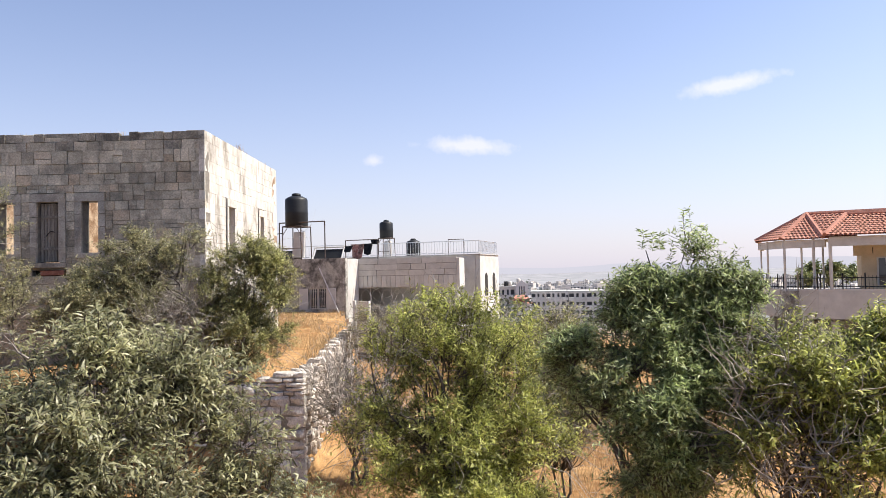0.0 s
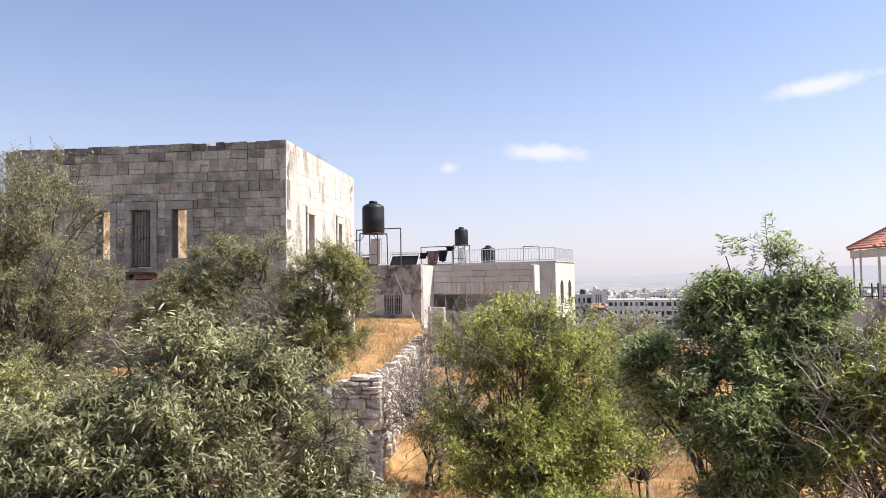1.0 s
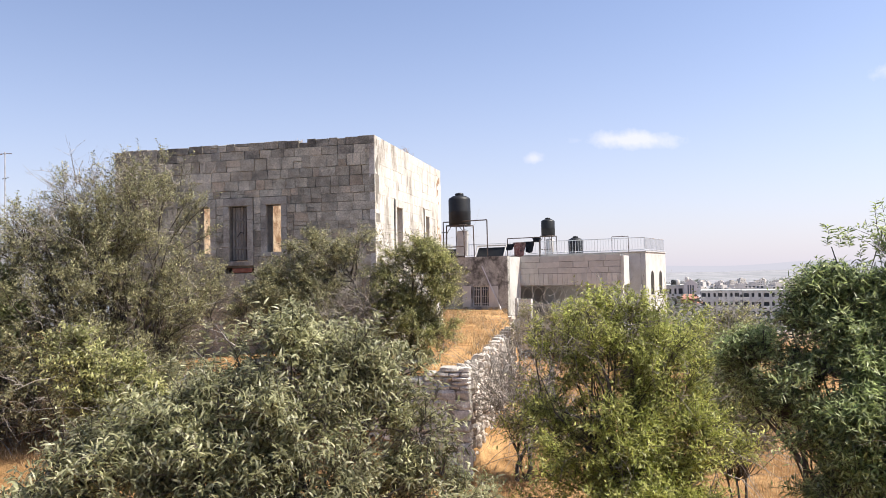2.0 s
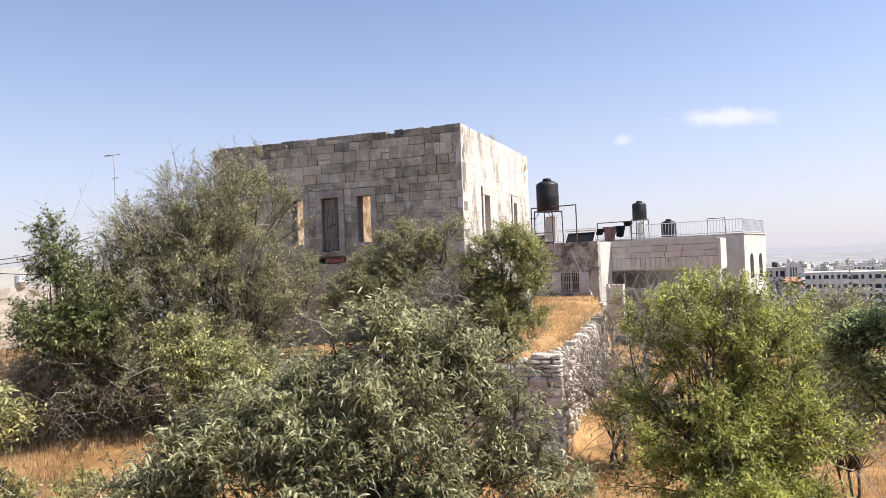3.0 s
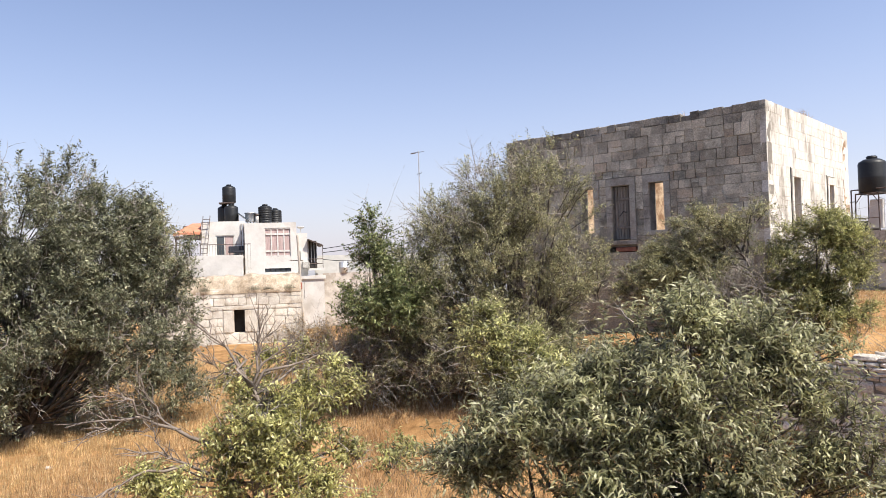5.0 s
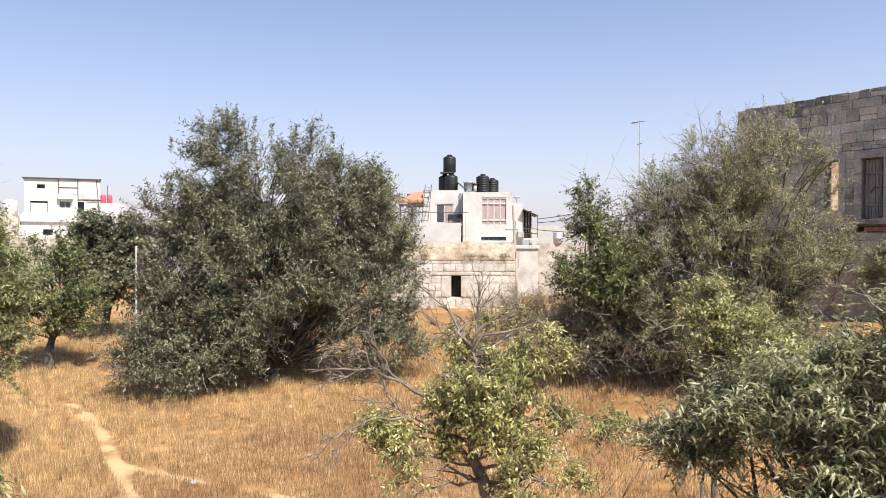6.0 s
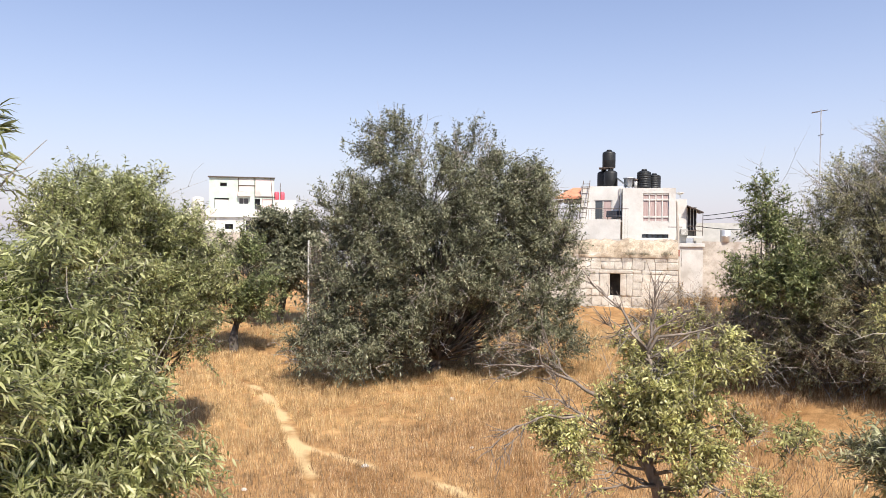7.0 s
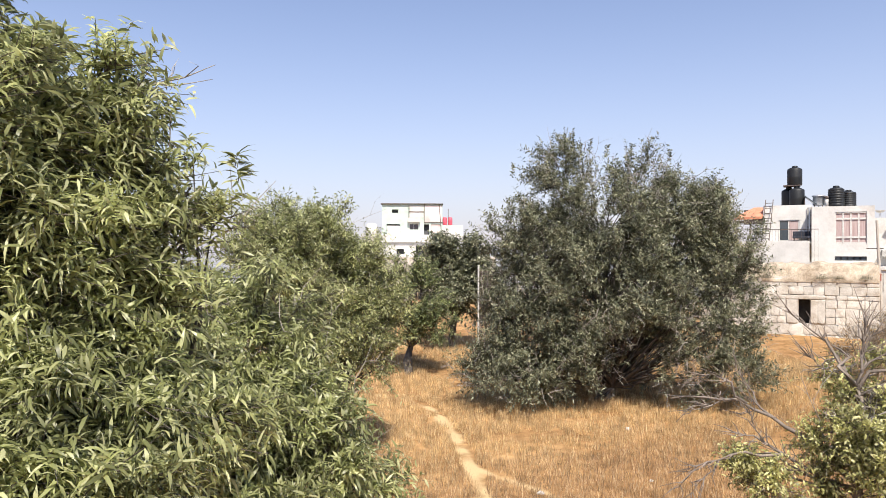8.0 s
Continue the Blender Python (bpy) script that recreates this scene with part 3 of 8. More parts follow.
        inner, tip = np.concatenate([inner, p0[keep]]), np.concatenate([tip, p1[keep]])
    inner, tip = inner[:nc], tip[:nc]
    inner[:, 2] = np.maximum(inner[:, 2], 0.15)
    run = tip - inner
    span = np.linalg.norm(run, axis=1)
    run /= span[:, None] + 1e-6
    span = np.minimum(span, 2.2 * twig_len)
    sag = rg.normal(0, 0.12, (nc, 3)) * span[:, None]
    ts = np.array([0.0, 0.5, 1.0])
    stem = tip[:, None] - run[:, None] * (span[:, None] * (1 - ts))[..., None] + sag[:, None] * (ts * (1 - ts) * 4)[:, None]
    co, q = tubes_np(stem, (0.006 + 0.008 * span)[:, None] * np.array([1, 0.7, 0.35]), 4)
    np_object("branchlet_growth", co, q, bark, root)["kind"] = "stuff"
    room = rg.uniform(0.5, 1.5, nc) * span
    of = rg.choice(nc, nt, p=room / room.sum())
    g = rg.uniform(0.12, 1.0, nt) ** 0.75
    start = tip[of] - run[of] * (span[of] * (1 - g))[:, None] + sag[of] * (g * (1 - g) * 4)[:, None]
    start += rg.normal(0, 0.07 * twig_len, (nt, 3))
    start[:, 2] = np.maximum(start[:, 2], 0.08)
    side = rg.normal(size=(nt, 3))
    side -= run[of] * (side * run[of]).sum(1, keepdims=True)
    side /= np.linalg.norm(side, axis=1, keepdims=True) + 1e-6
    d = run[of] * (0.45 + 0.5 * g)[:, None] + side * (1.05 - 0.6 * g)[:, None] + np.array([0, 0, up * 0.45]) + rg.normal(0, 0.12, (nt, 3))
    if len(shoots):
        extra = []
        for sx, sy, sz, sl in shoots:
            m = 4
            p0 = np.array([sx, sy, sz]) - off + rg.normal(0, 0.006, (m, 3))
            lean = np.array([rg.normal(0, 0.07), rg.normal(0, 0.07), 1.0])
            extra.append((p0 + lean * np.linspace(0, sl * 0.75, m)[:, None], sl, np.tile(lean, (m, 1))))
        ep = np.concatenate([e[0] for e in extra])
        start, d = np.concatenate([start, ep]), np.concatenate([d, np.concatenate([e[2] for e in extra]) + rg.normal(0, 0.03, (len(ep), 3))])
        nt = len(start)
    d /= np.linalg.norm(d, axis=1, keepdims=True)
    tl = twig_len * rg.uniform(0.55, 1.3, nt)
    if len(shoots):
        tl[-4 * len(shoots):] = np.repeat([e[1] * 0.3 for e in extra], 4)
    ts = np.linspace(0, 1, 2)
    paths = start[:, None] + d[:, None] * (tl[:, None] * ts)[..., None] - np.array([0, 0, 1.0]) * (droop * tl[:, None] * ts ** 2)[..., None]
    co, q = tubes_np(paths, np.full((nt, 2), 0.0025 + leaf_wid * 0.05) * np.array([1, 0.4]), 3)
    np_object("twig_growth", co, q, bark, root)["kind"] = "stuff"
    f = (np.arange(per_twig) + 0.6) / per_twig
    f = np.clip(f[None] + rg.normal(0, 0.03, (nt, per_twig)), 0.05, 1.05)
    at = start[:, None] + d[:, None] * (tl[:, None] * f)[..., None] - np.array([0, 0, 1.0]) * (droop * tl[:, None] * f ** 2)[..., None]
    at = at.reshape(-1, 3)
    n = len(at)
    dd = np.repeat(d, per_twig, 0)
    a, b = frame_of(dd)
    ang = np.tile(np.arange(per_twig) * 2.4, nt) + rg.uniform(0, 6.28, n)
    go = dd * 0.55 + (a * np.cos(ang)[:, None] + b * np.sin(ang)[:, None]) * 0.85 + rg.normal(0, 0.18, (n, 3)) - np.array([0, 0, droop * 0.9])
    go /= np.linalg.norm(go, axis=1, keepdims=True)
    wide, face = frame_of(go)
    roll = rg.normal(0, 0.6, n)
    wide, face = wide * np.cos(roll)[:, None] + face * np.sin(roll)[:, None], face * np.cos(roll)[:, None] - wide * np.sin(roll)[:, None]
    L = (leaf_len * rg.uniform(0.65, 1.2, n))[:, None]
    W = (leaf_wid * rg.uniform(0.75, 1.2, n) * 0.5)[:, None]
    if fine:
        bow = face * L * 0.13
        v = np.stack([at, at + go * L * 0.3 + wide * W * 0.9 + bow * 0.6, at + go * L * 0.3 - wide * W * 0.9 + bow * 0.6, at + go * L * 0.66 + wide * W * 0.75 + bow * 0.5,
                      at + go * L * 0.66 - wide * W * 0.75 + bow * 0.5, at + go * L - bow * 0.9], 1)
        tri = np.array([[0, 2, 1], [1, 2, 4], [1, 4, 3], [3, 4, 5]])
    else:
        v = np.stack([at, at + go * L * 0.45 + wide * W + face * W * 0.35, at + go * L * 0.45 - wide * W + face * W * 0.35, at + go * L], 1)
        tri = np.array([[0, 3, 1], [0, 2, 3]])
    k = v.shape[1]
    q = (np.arange(n)[:, None, None] * k + tri[None]).reshape(-1, 3)
    np_object("crown", v.reshape(-1, 3), q, leaf, root)
    # dry bare twigs
    if dead:
        k = rg.choice(len(cen), size=dead)
        v = rg.normal(size=(dead, 3))
        v /= np.linalg.norm(v, axis=1, keepdims=True)
        p0 = cen[k] + v * rad[k] * (rg.uniform(0.35, dead_in, dead))[:, None]
        p0[:, 2] = np.maximum(p0[:, 2], 0.1)
        go = v * 0.8 + rg.normal(size=(dead, 3)) * 0.5 + np.array([0, 0, 0.55])
        go /= np.linalg.norm(go, axis=1, keepdims=True)
        ln = dead_len * rg.uniform(0.4, 1.2, dead)
        side = rg.normal(size=(dead, 3)) * 0.42
        ts = np.linspace(0, 1, 5)
        paths = p0[:, None] + go[:, None] * (ln[:, None] * ts)[..., None] + side[:, None] * (ln[:, None] * ts ** 2)[..., None]
        paths += np.cumsum(rg.normal(0, 0.075, paths.shape), 1) * ln[:, None, None] * (ts > 0)[None, :, None]
        r0 = dead_r * rg.uniform(0.004, 0.01, dead)[:, None] * np.array([1, 0.85, 0.65, 0.45, 0.2])
        # each bears three side twigs
        i = rg.integers(1, 4, (dead, 3))
        q0 = np.take_along_axis(paths, i[:, :, None].repeat(3, 2), 1).reshape(-1, 3)
        g2 = np.repeat(go, 3, 0) * 0.6 + rg.normal(size=(dead * 3, 3)) * 0.6
        l2 = np.repeat(ln, 3) * rg.uniform(0.25, 0.6, dead * 3)
        paths2 = q0[:, None] + g2[:, None] * (l2[:, None] * np.array([0, 0.5, 1.0]))[..., None]
        paths2[:, 1] += rg.normal(0, 0.16, (dead * 3, 3)) * l2[:, None]
        r2 = np.full((dead * 3, 1), 0.0035 * dead_r) * np.array([1, 0.7, 0.3])
        co, q = tubes_np(paths, r0, 3)
        co2, q2 = tubes_np(paths2, r2, 3)
        co, q = np.concatenate([co, co2]), np.concatenate([q, q2 + len(co)])
        np_object("dry_growth", co, q, DEADWOOD, root, "dry bare grey twigs")["kind"] = "stuff"
    return root


LEAF_ALMOND = leaf_mat("almond leaves, grey-green", (0.164, 0.169, 0.084), (0.354, 0.354, 0.187), (0.536, 0.522, 0.344), 0.42, 0.48)
LEAF_OLIVE = leaf_mat("olive leaves, dusty", (0.190, 0.187, 0.097), (0.364, 0.352, 0.187), (0.508, 0.479, 0.291), 0.5, 0.5)
LEAF_FRESH = leaf_mat("fresh green leaves", (0.165, 0.18, 0.072), (0.375, 0.398, 0.17), (0.575, 0.58, 0.335), 0.38, 0.55)
LEAF_YELLOW = leaf_mat("yellow-green leaves", (0.195, 0.215, 0.053), (0.437, 0.468, 0.130), (0.620, 0.620, 0.244), 0.38, 0.62)
LEAF_PALE = leaf_mat("pale yellowing almond leaves", (0.174, 0.185, 0.066), (0.385, 0.385, 0.151), (0.584, 0.564, 0.282), 0.4, 0.46)
LEAF_LUSH = leaf_mat("lush green almond leaves", (0.14, 0.178, 0.07), (0.325, 0.39, 0.158), (0.54, 0.59, 0.32), 0.38, 0.55)
LEAF_SERE = leaf_mat("sere yellow-green almond leaves", (0.23, 0.232, 0.085), (0.49, 0.475, 0.19), (0.68, 0.645, 0.34), 0.4, 0.5)
LEAF_DARK = leaf_mat("dark green leaves", (0.087, 0.111, 0.043), (0.198, 0.231, 0.088), (0.367, 0.385, 0.188), 0.4, 0.38)
LEAF_OAK = leaf_mat("dusty evergreen leaves", (0.097, 0.107, 0.061), (0.208, 0.215, 0.130), (0.357, 0.353, 0.235), 0.44, 0.38)
LEAF_GREY = leaf_mat("grey dry foliage", (0.108, 0.098, 0.070), (0.224, 0.206, 0.148), (0.358, 0.326, 0.243), 0.62, 0.21)
LEAF_BROWN = leaf_mat("dry brown brushwood leaves", (0.108, 0.073, 0.044), (0.251, 0.175, 0.111), (0.421, 0.306, 0.200), 0.72, 0.24)
LEAF_DRY = leaf_mat("dried orange-brown leaves", (0.127, 0.076, 0.032), (0.304, 0.197, 0.089), (0.506, 0.380, 0.211), 0.72, 0.24)

# ---- stonework ----


def lumpy_blocks(kind, material, count, square, rough, seed):
    """A few rough field stones, one metre each way: rounded, dented and uneven."""
    rg = random.Random(seed)
    found = []
    for _ in range(count):
        bm = bmesh.new()
        bmesh.ops.create_cube(bm, size=1.0)
        bmesh.ops.subdivide_edges(bm, edges=list(bm.edges), cuts=2, use_grid_fill=True)
        shift = Vector((rg.uniform(0, 50), rg.uniform(0, 50), rg.uniform(0, 50)))
        for v in bm.verts:
            n = sum(abs(c * 2) ** square for c in v.co) ** (1 / square)
            p = v.co / max(n, 0.3)
            v.co = 1.06 * p * (1 + rough * noise.noise(p * 2.2 + shift)) + Vector((0, 0, 0.5 * rough * noise.noise(p * 1.1 - shift)))
        me = bpy.data.meshes.new(kind)
        bm.to_mesh(me)
        bm.free()
        me.materials.append(material)
        found.append(me)
    return found


def unit_blocks(kind, count, bevel, rough, seed):
    """A few worn blocks, one metre each way, that all stones of a kind share."""
    rg = random.Random(seed)
    found = []
    for _ in range(count):
        bm = bmesh.new()
        box(bm, -0.5, 0.5, -0.5, 0.5, -0.5, 0.5)
        bmesh.ops.bevel(bm, geom=list(bm.edges), offset=bevel, segments=1, affect="EDGES")
        for v in bm.verts:
            worn = rough * (2.6 if rg.random() < 0.18 else 1.0)
            v.co += Vector((rg.uniform(-1, 1), rg.uniform(-1, 1), rg.uniform(-1, 1))) * worn
        me = bpy.data.meshes.new(kind)
        bm.to_mesh(me)
        bm.free()
        found.append(me)
    return found


def block_set(kind, material, count=8, bevel=0.05, rough=0.02, seed=1):
    meshes = unit_blocks(kind, count, bevel, rough, seed)
    for me in meshes:
        me.materials.append(material)
    return meshes


def courses(width, levels, holes, rg, wmin, wmax, joint=0.012):
    """Stones of a wall as (from, to, low, high), course by course, leaving the holes free."""
    found = []
    for z0, z1 in zip(levels, levels[1:]):
        free = [(0.0, width)]
        for a, b, c, d in holes:
            if c < z1 - 0.01 and d > z0 + 0.01:
                free = [piece for f, t in free for piece in ((f, min(t, a)), (max(f, b), t)) if piece[1] - piece[0] > 0.04]
        for f, t in free:
            u = f
            while u < t - 0.01:
                w = rg.uniform(wmin, wmax)
                e = t if t - u < w + wmin * 0.6 else u + w
                j = [joint * rg.uniform(0.1, 1.1) for _ in range(4)]
                found.append((u + j[0], e - j[1], z0 + j[2], z1 - j[3]))
                u = e
    return found


def levels_of(breaks, h, rg, uneven=0.12):
    zs = [breaks[0]]
    for a, b in zip(breaks, breaks[1:]):
        n = max(1, round((b - a) / h))
        cut = [a + (b - a) * (i + (rg.uniform(-uneven, uneven) if 0 < i < n else 0)) / n for i in range(1, n + 1)]
        zs += cut
    return zs


def split_some(rects, rg, share):
    """Cuts a share of the stones in two, upright or level, as in patched old masonry."""
    found = []
    for a, b, c, d in rects:
        if rg.random() < share and d - c > 0.18:
            if b - a > 0.36 and rg.random() < 0.6:
                m = a + (b - a) * rg.uniform(0.35, 0.65)
                found += [(a, m - 0.005, c, d), (m + 0.005, b, c, d)]
            else:
                m = c + (d - c) * rg.uniform(0.4, 0.6)
                found += [(a, b, c, m - 0.005), (a, b, m + 0.005, d)]
        else:
            found.append((a, b, c, d))
    return found


def lay(parent, rects, meshes, rg, place, depth=0.14, proud=0.012, name="stone", tilt=0.0):
    """Each stone as an object of its own under its wall. place(u, out, z) gives the spot and the turn."""
    for u0, u1, z0, z1 in rects:
        ob = new(name, rg.choice(meshes))
        ob.parent = parent
        p, turn = place((u0 + u1) / 2, rg.uniform(-proud, proud) - depth / 2, (z0 + z1) / 2)
        flip = rg.choice((1, -1))
        ob.matrix_basis = Matrix.LocRotScale(p, Euler((rg.uniform(-tilt, tilt), rg.uniform(-tilt, tilt), turn + (math.pi if flip < 0 else 0))), ((u1 - u0), depth, (z1 - z0)))


def lay_joined(name, parent, rects, material, rg, place, depth=0.14, proud=0.012, label=""):
    bm = bmesh.new()
    for u0, u1, z0, z1 in rects:
        p, turn = place((u0 + u1) / 2, rg.uniform(-proud, proud) - depth / 2, (z0 + z1) / 2)
        geom = box(bmesh.new(), -(u1 - u0) / 2, (u1 - u0) / 2, -depth / 2, depth / 2, -(z1 - z0) / 2, (z1 - z0) / 2)
        me = bpy.data.meshes.new("tmp")
        geom.to_mesh(me)
        geom.free()
        me.transform(Matrix.LocRotScale(p, Euler((0, 0, turn)), None))
        bm.from_mesh(me)
        bpy.data.meshes.remove(me)
    ob = part(name, bm, material, parent, label)
    ob["kind"] = "stuff"
    return ob


GREY_BLOCKS = block_set("stone", STONE_GREY, count=14, seed=1, bevel=0.024, rough=0.016)
LICHEN_BLOCKS = block_set("stone", STONE_LICHEN, count=8, seed=9, bevel=0.04, rough=0.03)
DRESSED_BLOCKS = block_set("stone", STONE_DRESSED, count=8, seed=6, bevel=0.015, rough=0.008)
PALE_BLOCKS = block_set("stone", STONE_PALE, count=12, seed=2, bevel=0.012, rough=0.008)
FIELD_BLOCKS = lumpy_blocks("stone", STONE_FIELD, 14, 7.0, 0.16, 3)
WHITE_BLOCKS = lumpy_blocks("stone", STONE_WHITE, 12, 4.5, 0.3, 4)
CONCRETE_BLOCKS = block_set("block", BLOCK, seed=5, bevel=0.02, rough=0.0, count=2)

# ---- stone house, a roofless ruin ----
HX, HY, HZ = -6.37, 19.85, 8.5
HL, HD, HT = 8.48, 7.95, 0.65
FT_IN = 0.42      # the front is thinner than the side walls
house = thing("stone_house", "roofless old house of weathered grey limestone blocks", "house", at=(HX, HY, 0), turn=radians(-1.0))
# openings as (from, to, low, high), counted from the corner
FRONT = [(2.9, 3.36, 5.25, 6.64), (3.98, 4.58, 5.0, 6.64), (5.2, 5.66, 5.25, 6.64)]
NICHE = (3.78, 4.74, 4.64, 4.8)
RIGHT = [(2.02, 2.6, 4.5, 6.6), (5.52, 6.0, 5.0, 6.57)]
rg = random.Random(5)
front_wall = part("front_wall", wall_with_holes(-HL, 0, 1.0, HZ - 0.09, 0.05, FT_IN, [(-b, -a, c, d) for a, b, c, d in FRONT] + [(-NICHE[1], -NICHE[0], NICHE[2], NICHE[3])]), MORTAR_HOUSE, house)
bm = wall_with_holes(FT_IN + 0.003, HD - HT, 1.0, HZ - 0.09, -HT, -0.05, [(a, b, c, d) for a, b, c, d in RIGHT])
bmesh.ops.rotate(bm, verts=bm.verts, matrix=Matrix.Rotation(math.pi / 2, 3, "Z"))
bm.verts.ensure_lookup_table()
for v in bm.verts:
    v.co.x = -v.co.x if v.co.x > 0 else v.co.x
bmesh.ops.recalc_face_normals(bm, faces=bm.faces)
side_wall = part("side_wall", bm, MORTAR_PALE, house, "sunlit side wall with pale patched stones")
part("back_wall", boxes((-HL, -0.002, HD - HT, HD, 1.0, HZ - 0.1)), PLASTER_IN, house, "inner face with ochre plaster")
part("end_wall", boxes((-HL, -HL + HT, FT_IN + 0.003, HD - HT, 1.0, HZ - 0.1)), PLASTER_IN, house, "inner face with ochre plaster")
part("inner_wall", boxes((-6.5, -6.2, 0.9, HD - HT - 0.003, 4.45, HZ - 0.6)), PLASTER_IN, house, "sunlit inner wall with peeling ochre plaster")
part("floor", boxes((-HL + HT, -HT, FT_IN + 0.003, HD - HT, 4.2, 4.45)), SCREED, house, "dusty upper floor")
SUR = 0.19
keep = [(a - SUR, b + SUR, c - (0.13 if c > 5.1 else 0.06), d + 0.24) for a, b, c, d in FRONT] + [NICHE]
rects = split_some(courses(HL, levels_of([2.0, 4.64, 4.8, 5.12, 6.88, HZ], 0.25, rg, 0.24), keep, rg, 0.2, 0.52, 0.008), rg, 0.14)
rects = [(a, b, c, d - (rg.choice((0, 0.004, 0.01, 0.016, 0.03)) if d > HZ - 0.05 else 0)) for a, b, c, d in rects]
front_place = lambda u, out, z: (Vector((-u, -out, z)), 0.0)
near = [r for r in rects if r[2] > 4.2 and not (2.05 < r[0] < 2.3 and r[3] > HZ - 0.05)]
low = [r for r in rects if r[2] <= 4.2]
top = [r for r in near if r[3] > HZ - 0.08 or (r[3] > HZ - 0.42 and rg.random() < 0.45)]
lay(front_wall, [r for r in near if r not in top], GREY_BLOCKS, rg, front_place, depth=0.16, proud=0.016)
lay(front_wall, top, LICHEN_BLOCKS, rg, front_place, depth=0.16, proud=0.012)
lay_joined("lower_stonework", front_wall, low, STONE_GREY, rg, front_place, depth=0.16, proud=0.016)
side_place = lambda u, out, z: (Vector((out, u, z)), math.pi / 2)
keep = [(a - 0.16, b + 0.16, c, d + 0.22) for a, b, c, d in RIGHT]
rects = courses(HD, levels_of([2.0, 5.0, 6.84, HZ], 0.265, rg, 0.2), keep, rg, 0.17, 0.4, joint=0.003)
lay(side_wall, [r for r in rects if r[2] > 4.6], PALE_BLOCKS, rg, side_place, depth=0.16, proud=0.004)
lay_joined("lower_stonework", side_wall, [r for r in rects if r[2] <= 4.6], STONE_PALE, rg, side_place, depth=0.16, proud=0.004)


def surround(wall, holes, place, meshes, sill):
    """Dressed stones round each opening: lintel, jambs and sill, a little proud of the wall."""
    for a, b, c, d in holes:
        s = 0.185 if sill else 0.155
        for nm, r, pr in (("lintel", (a - s, b + s, d, d + 0.225), 0.04), *[("jamb", (x0, x1, c + (d - c) * k / 4 + 0.004, c + (d - c) * (k + 1) / 4 - 0.006), 0.028 + 0.006 * (k % 2)) for x0, x1 in ((a - s, a), (b, b + s)) for k in range(4)]):
            ob = new(nm, meshes[int(r[2] * 37) % len(meshes)])
            ob.parent = wall
            p, turn = place((r[0] + r[1]) / 2, pr - 0.12, (r[2] + r[3]) / 2)
            ob.matrix_basis = Matrix.LocRotScale(p, Euler((0, 0, turn)), (r[1] - r[0] - 0.006, 0.24, r[3] - r[2]))
        if sill:
            ob = new("sill", meshes[1])
            ob.parent = wall
            p, turn = place((a + b) / 2, 0.05 - 0.16, c - 0.07)
            ob.matrix_basis = Matrix.LocRotScale(p, Euler((0, 0, turn)), (b - a + 2 * s, 0.32, 0.13))


surround(front_wall, FRONT, front_place, DRESSED_BLOCKS, True)
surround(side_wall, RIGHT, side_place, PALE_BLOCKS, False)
# old plank shutters in the middle opening of the front
a, b, c, d = FRONT[1]
shutter = part("shutter", boxes((-b + 0.02, -a - 0.02, 0.17, 0.2, c + 0.01, d - 0.01)), DARK, house, "closed silvered plank shutters")
n = 6
for i in range(n):
    x0 = -b + 0.03 + i * (b - a - 0.06) / n
    part("plank", boxes((x0 + 0.005, x0 + (b - a - 0.06) / n - 0.006, 0.14 + 0.006 * (i % 2), 0.169, c + 0.03, d - 0.03), bevel=0.006), WOOD_OLD, shutter)
part("batten", boxes((-b + 0.04, -a - 0.04, 0.118, 0.142, 5.35, 5.42), bevel=0.005), WOOD_OLD, shutter)
part("batten", boxes((-b + 0.04, -a - 0.04, 0.118, 0.142, 6.2, 6.27), bevel=0.005), WOOD_OLD, shutter)
part("latch", bars([[(-b + 0.2, 0.1, 5.72), (-b + 0.32, 0.1, 5.86), (-b + 0.42, 0.11, 5.83)]], 0.014), IRON, shutter, "bent iron latch")
part("beam", boxes((-4.5, -3.86, 0.005, 0.2, 4.66, 4.79), bevel=0.012), RUSTRED, house, "rusty red beam end in a hollow")
part("niche_back", boxes((-NICHE[1], -NICHE[0], 0.24, 0.3, NICHE[2], NICHE[3])), DARK, house)
# thin dark strips standing in for a dark line beside the side openings
for u in (1.78, 5.3):
    part("iron_strap", boxes((0.003, 0.018, u, u + 0.03, 5.0, 6.86)), IRON, house)
part("side_shutter", boxes((-0.34, -0.3, 2.03, 2.59, 4.5, 6.58)), WOOD_OLD, house, "dark timber door leaf")
part("side_shutter", boxes((-0.34, -0.3, 5.53, 5.99, 5.0, 6.55)), WOOD_OLD, house, "dark timber door leaf")

# ---- terrace wall of field stone ----
terrace_wall = thing("terrace_wall", "dry-stone terrace wall of rough pale field stones", "wall", at=(WALL_X, WALL_Y, 0))
core = part("core", boxes((-7.0, -0.12, 0.14, 0.6, -0.7, 1.95)), MORTAR_HOUSE, terrace_wall)
rg = random.Random(21)
z, rows = 0.12, []
zs = [-0.6, -0.25, 0.08, 0.5, 0.7, 0.92, 1.15, 1.43, 1.65, 1.88, 1.98, 2.07, 2.17, 2.27, 2.38]
fp = lambda u, out, z: (Vector((-u, -out + 0.1, z)), rg.uniform(-0.03, 0.03))
for z0, z1 in zip(zs, zs[1:]):
    thin = z1 - z0 < 0.15
    end = 7.0 if not thin else 1.05 - (0.35 if z1 > 2.3 else 0.0)
    lay(core, courses(end, [z0, z1], [], rg, 0.2 if thin else 0.26, 0.46 if thin else 0.66, 0.01), FIELD_BLOCKS, rg, fp, depth=0.42, proud=0.03, tilt=0.035)
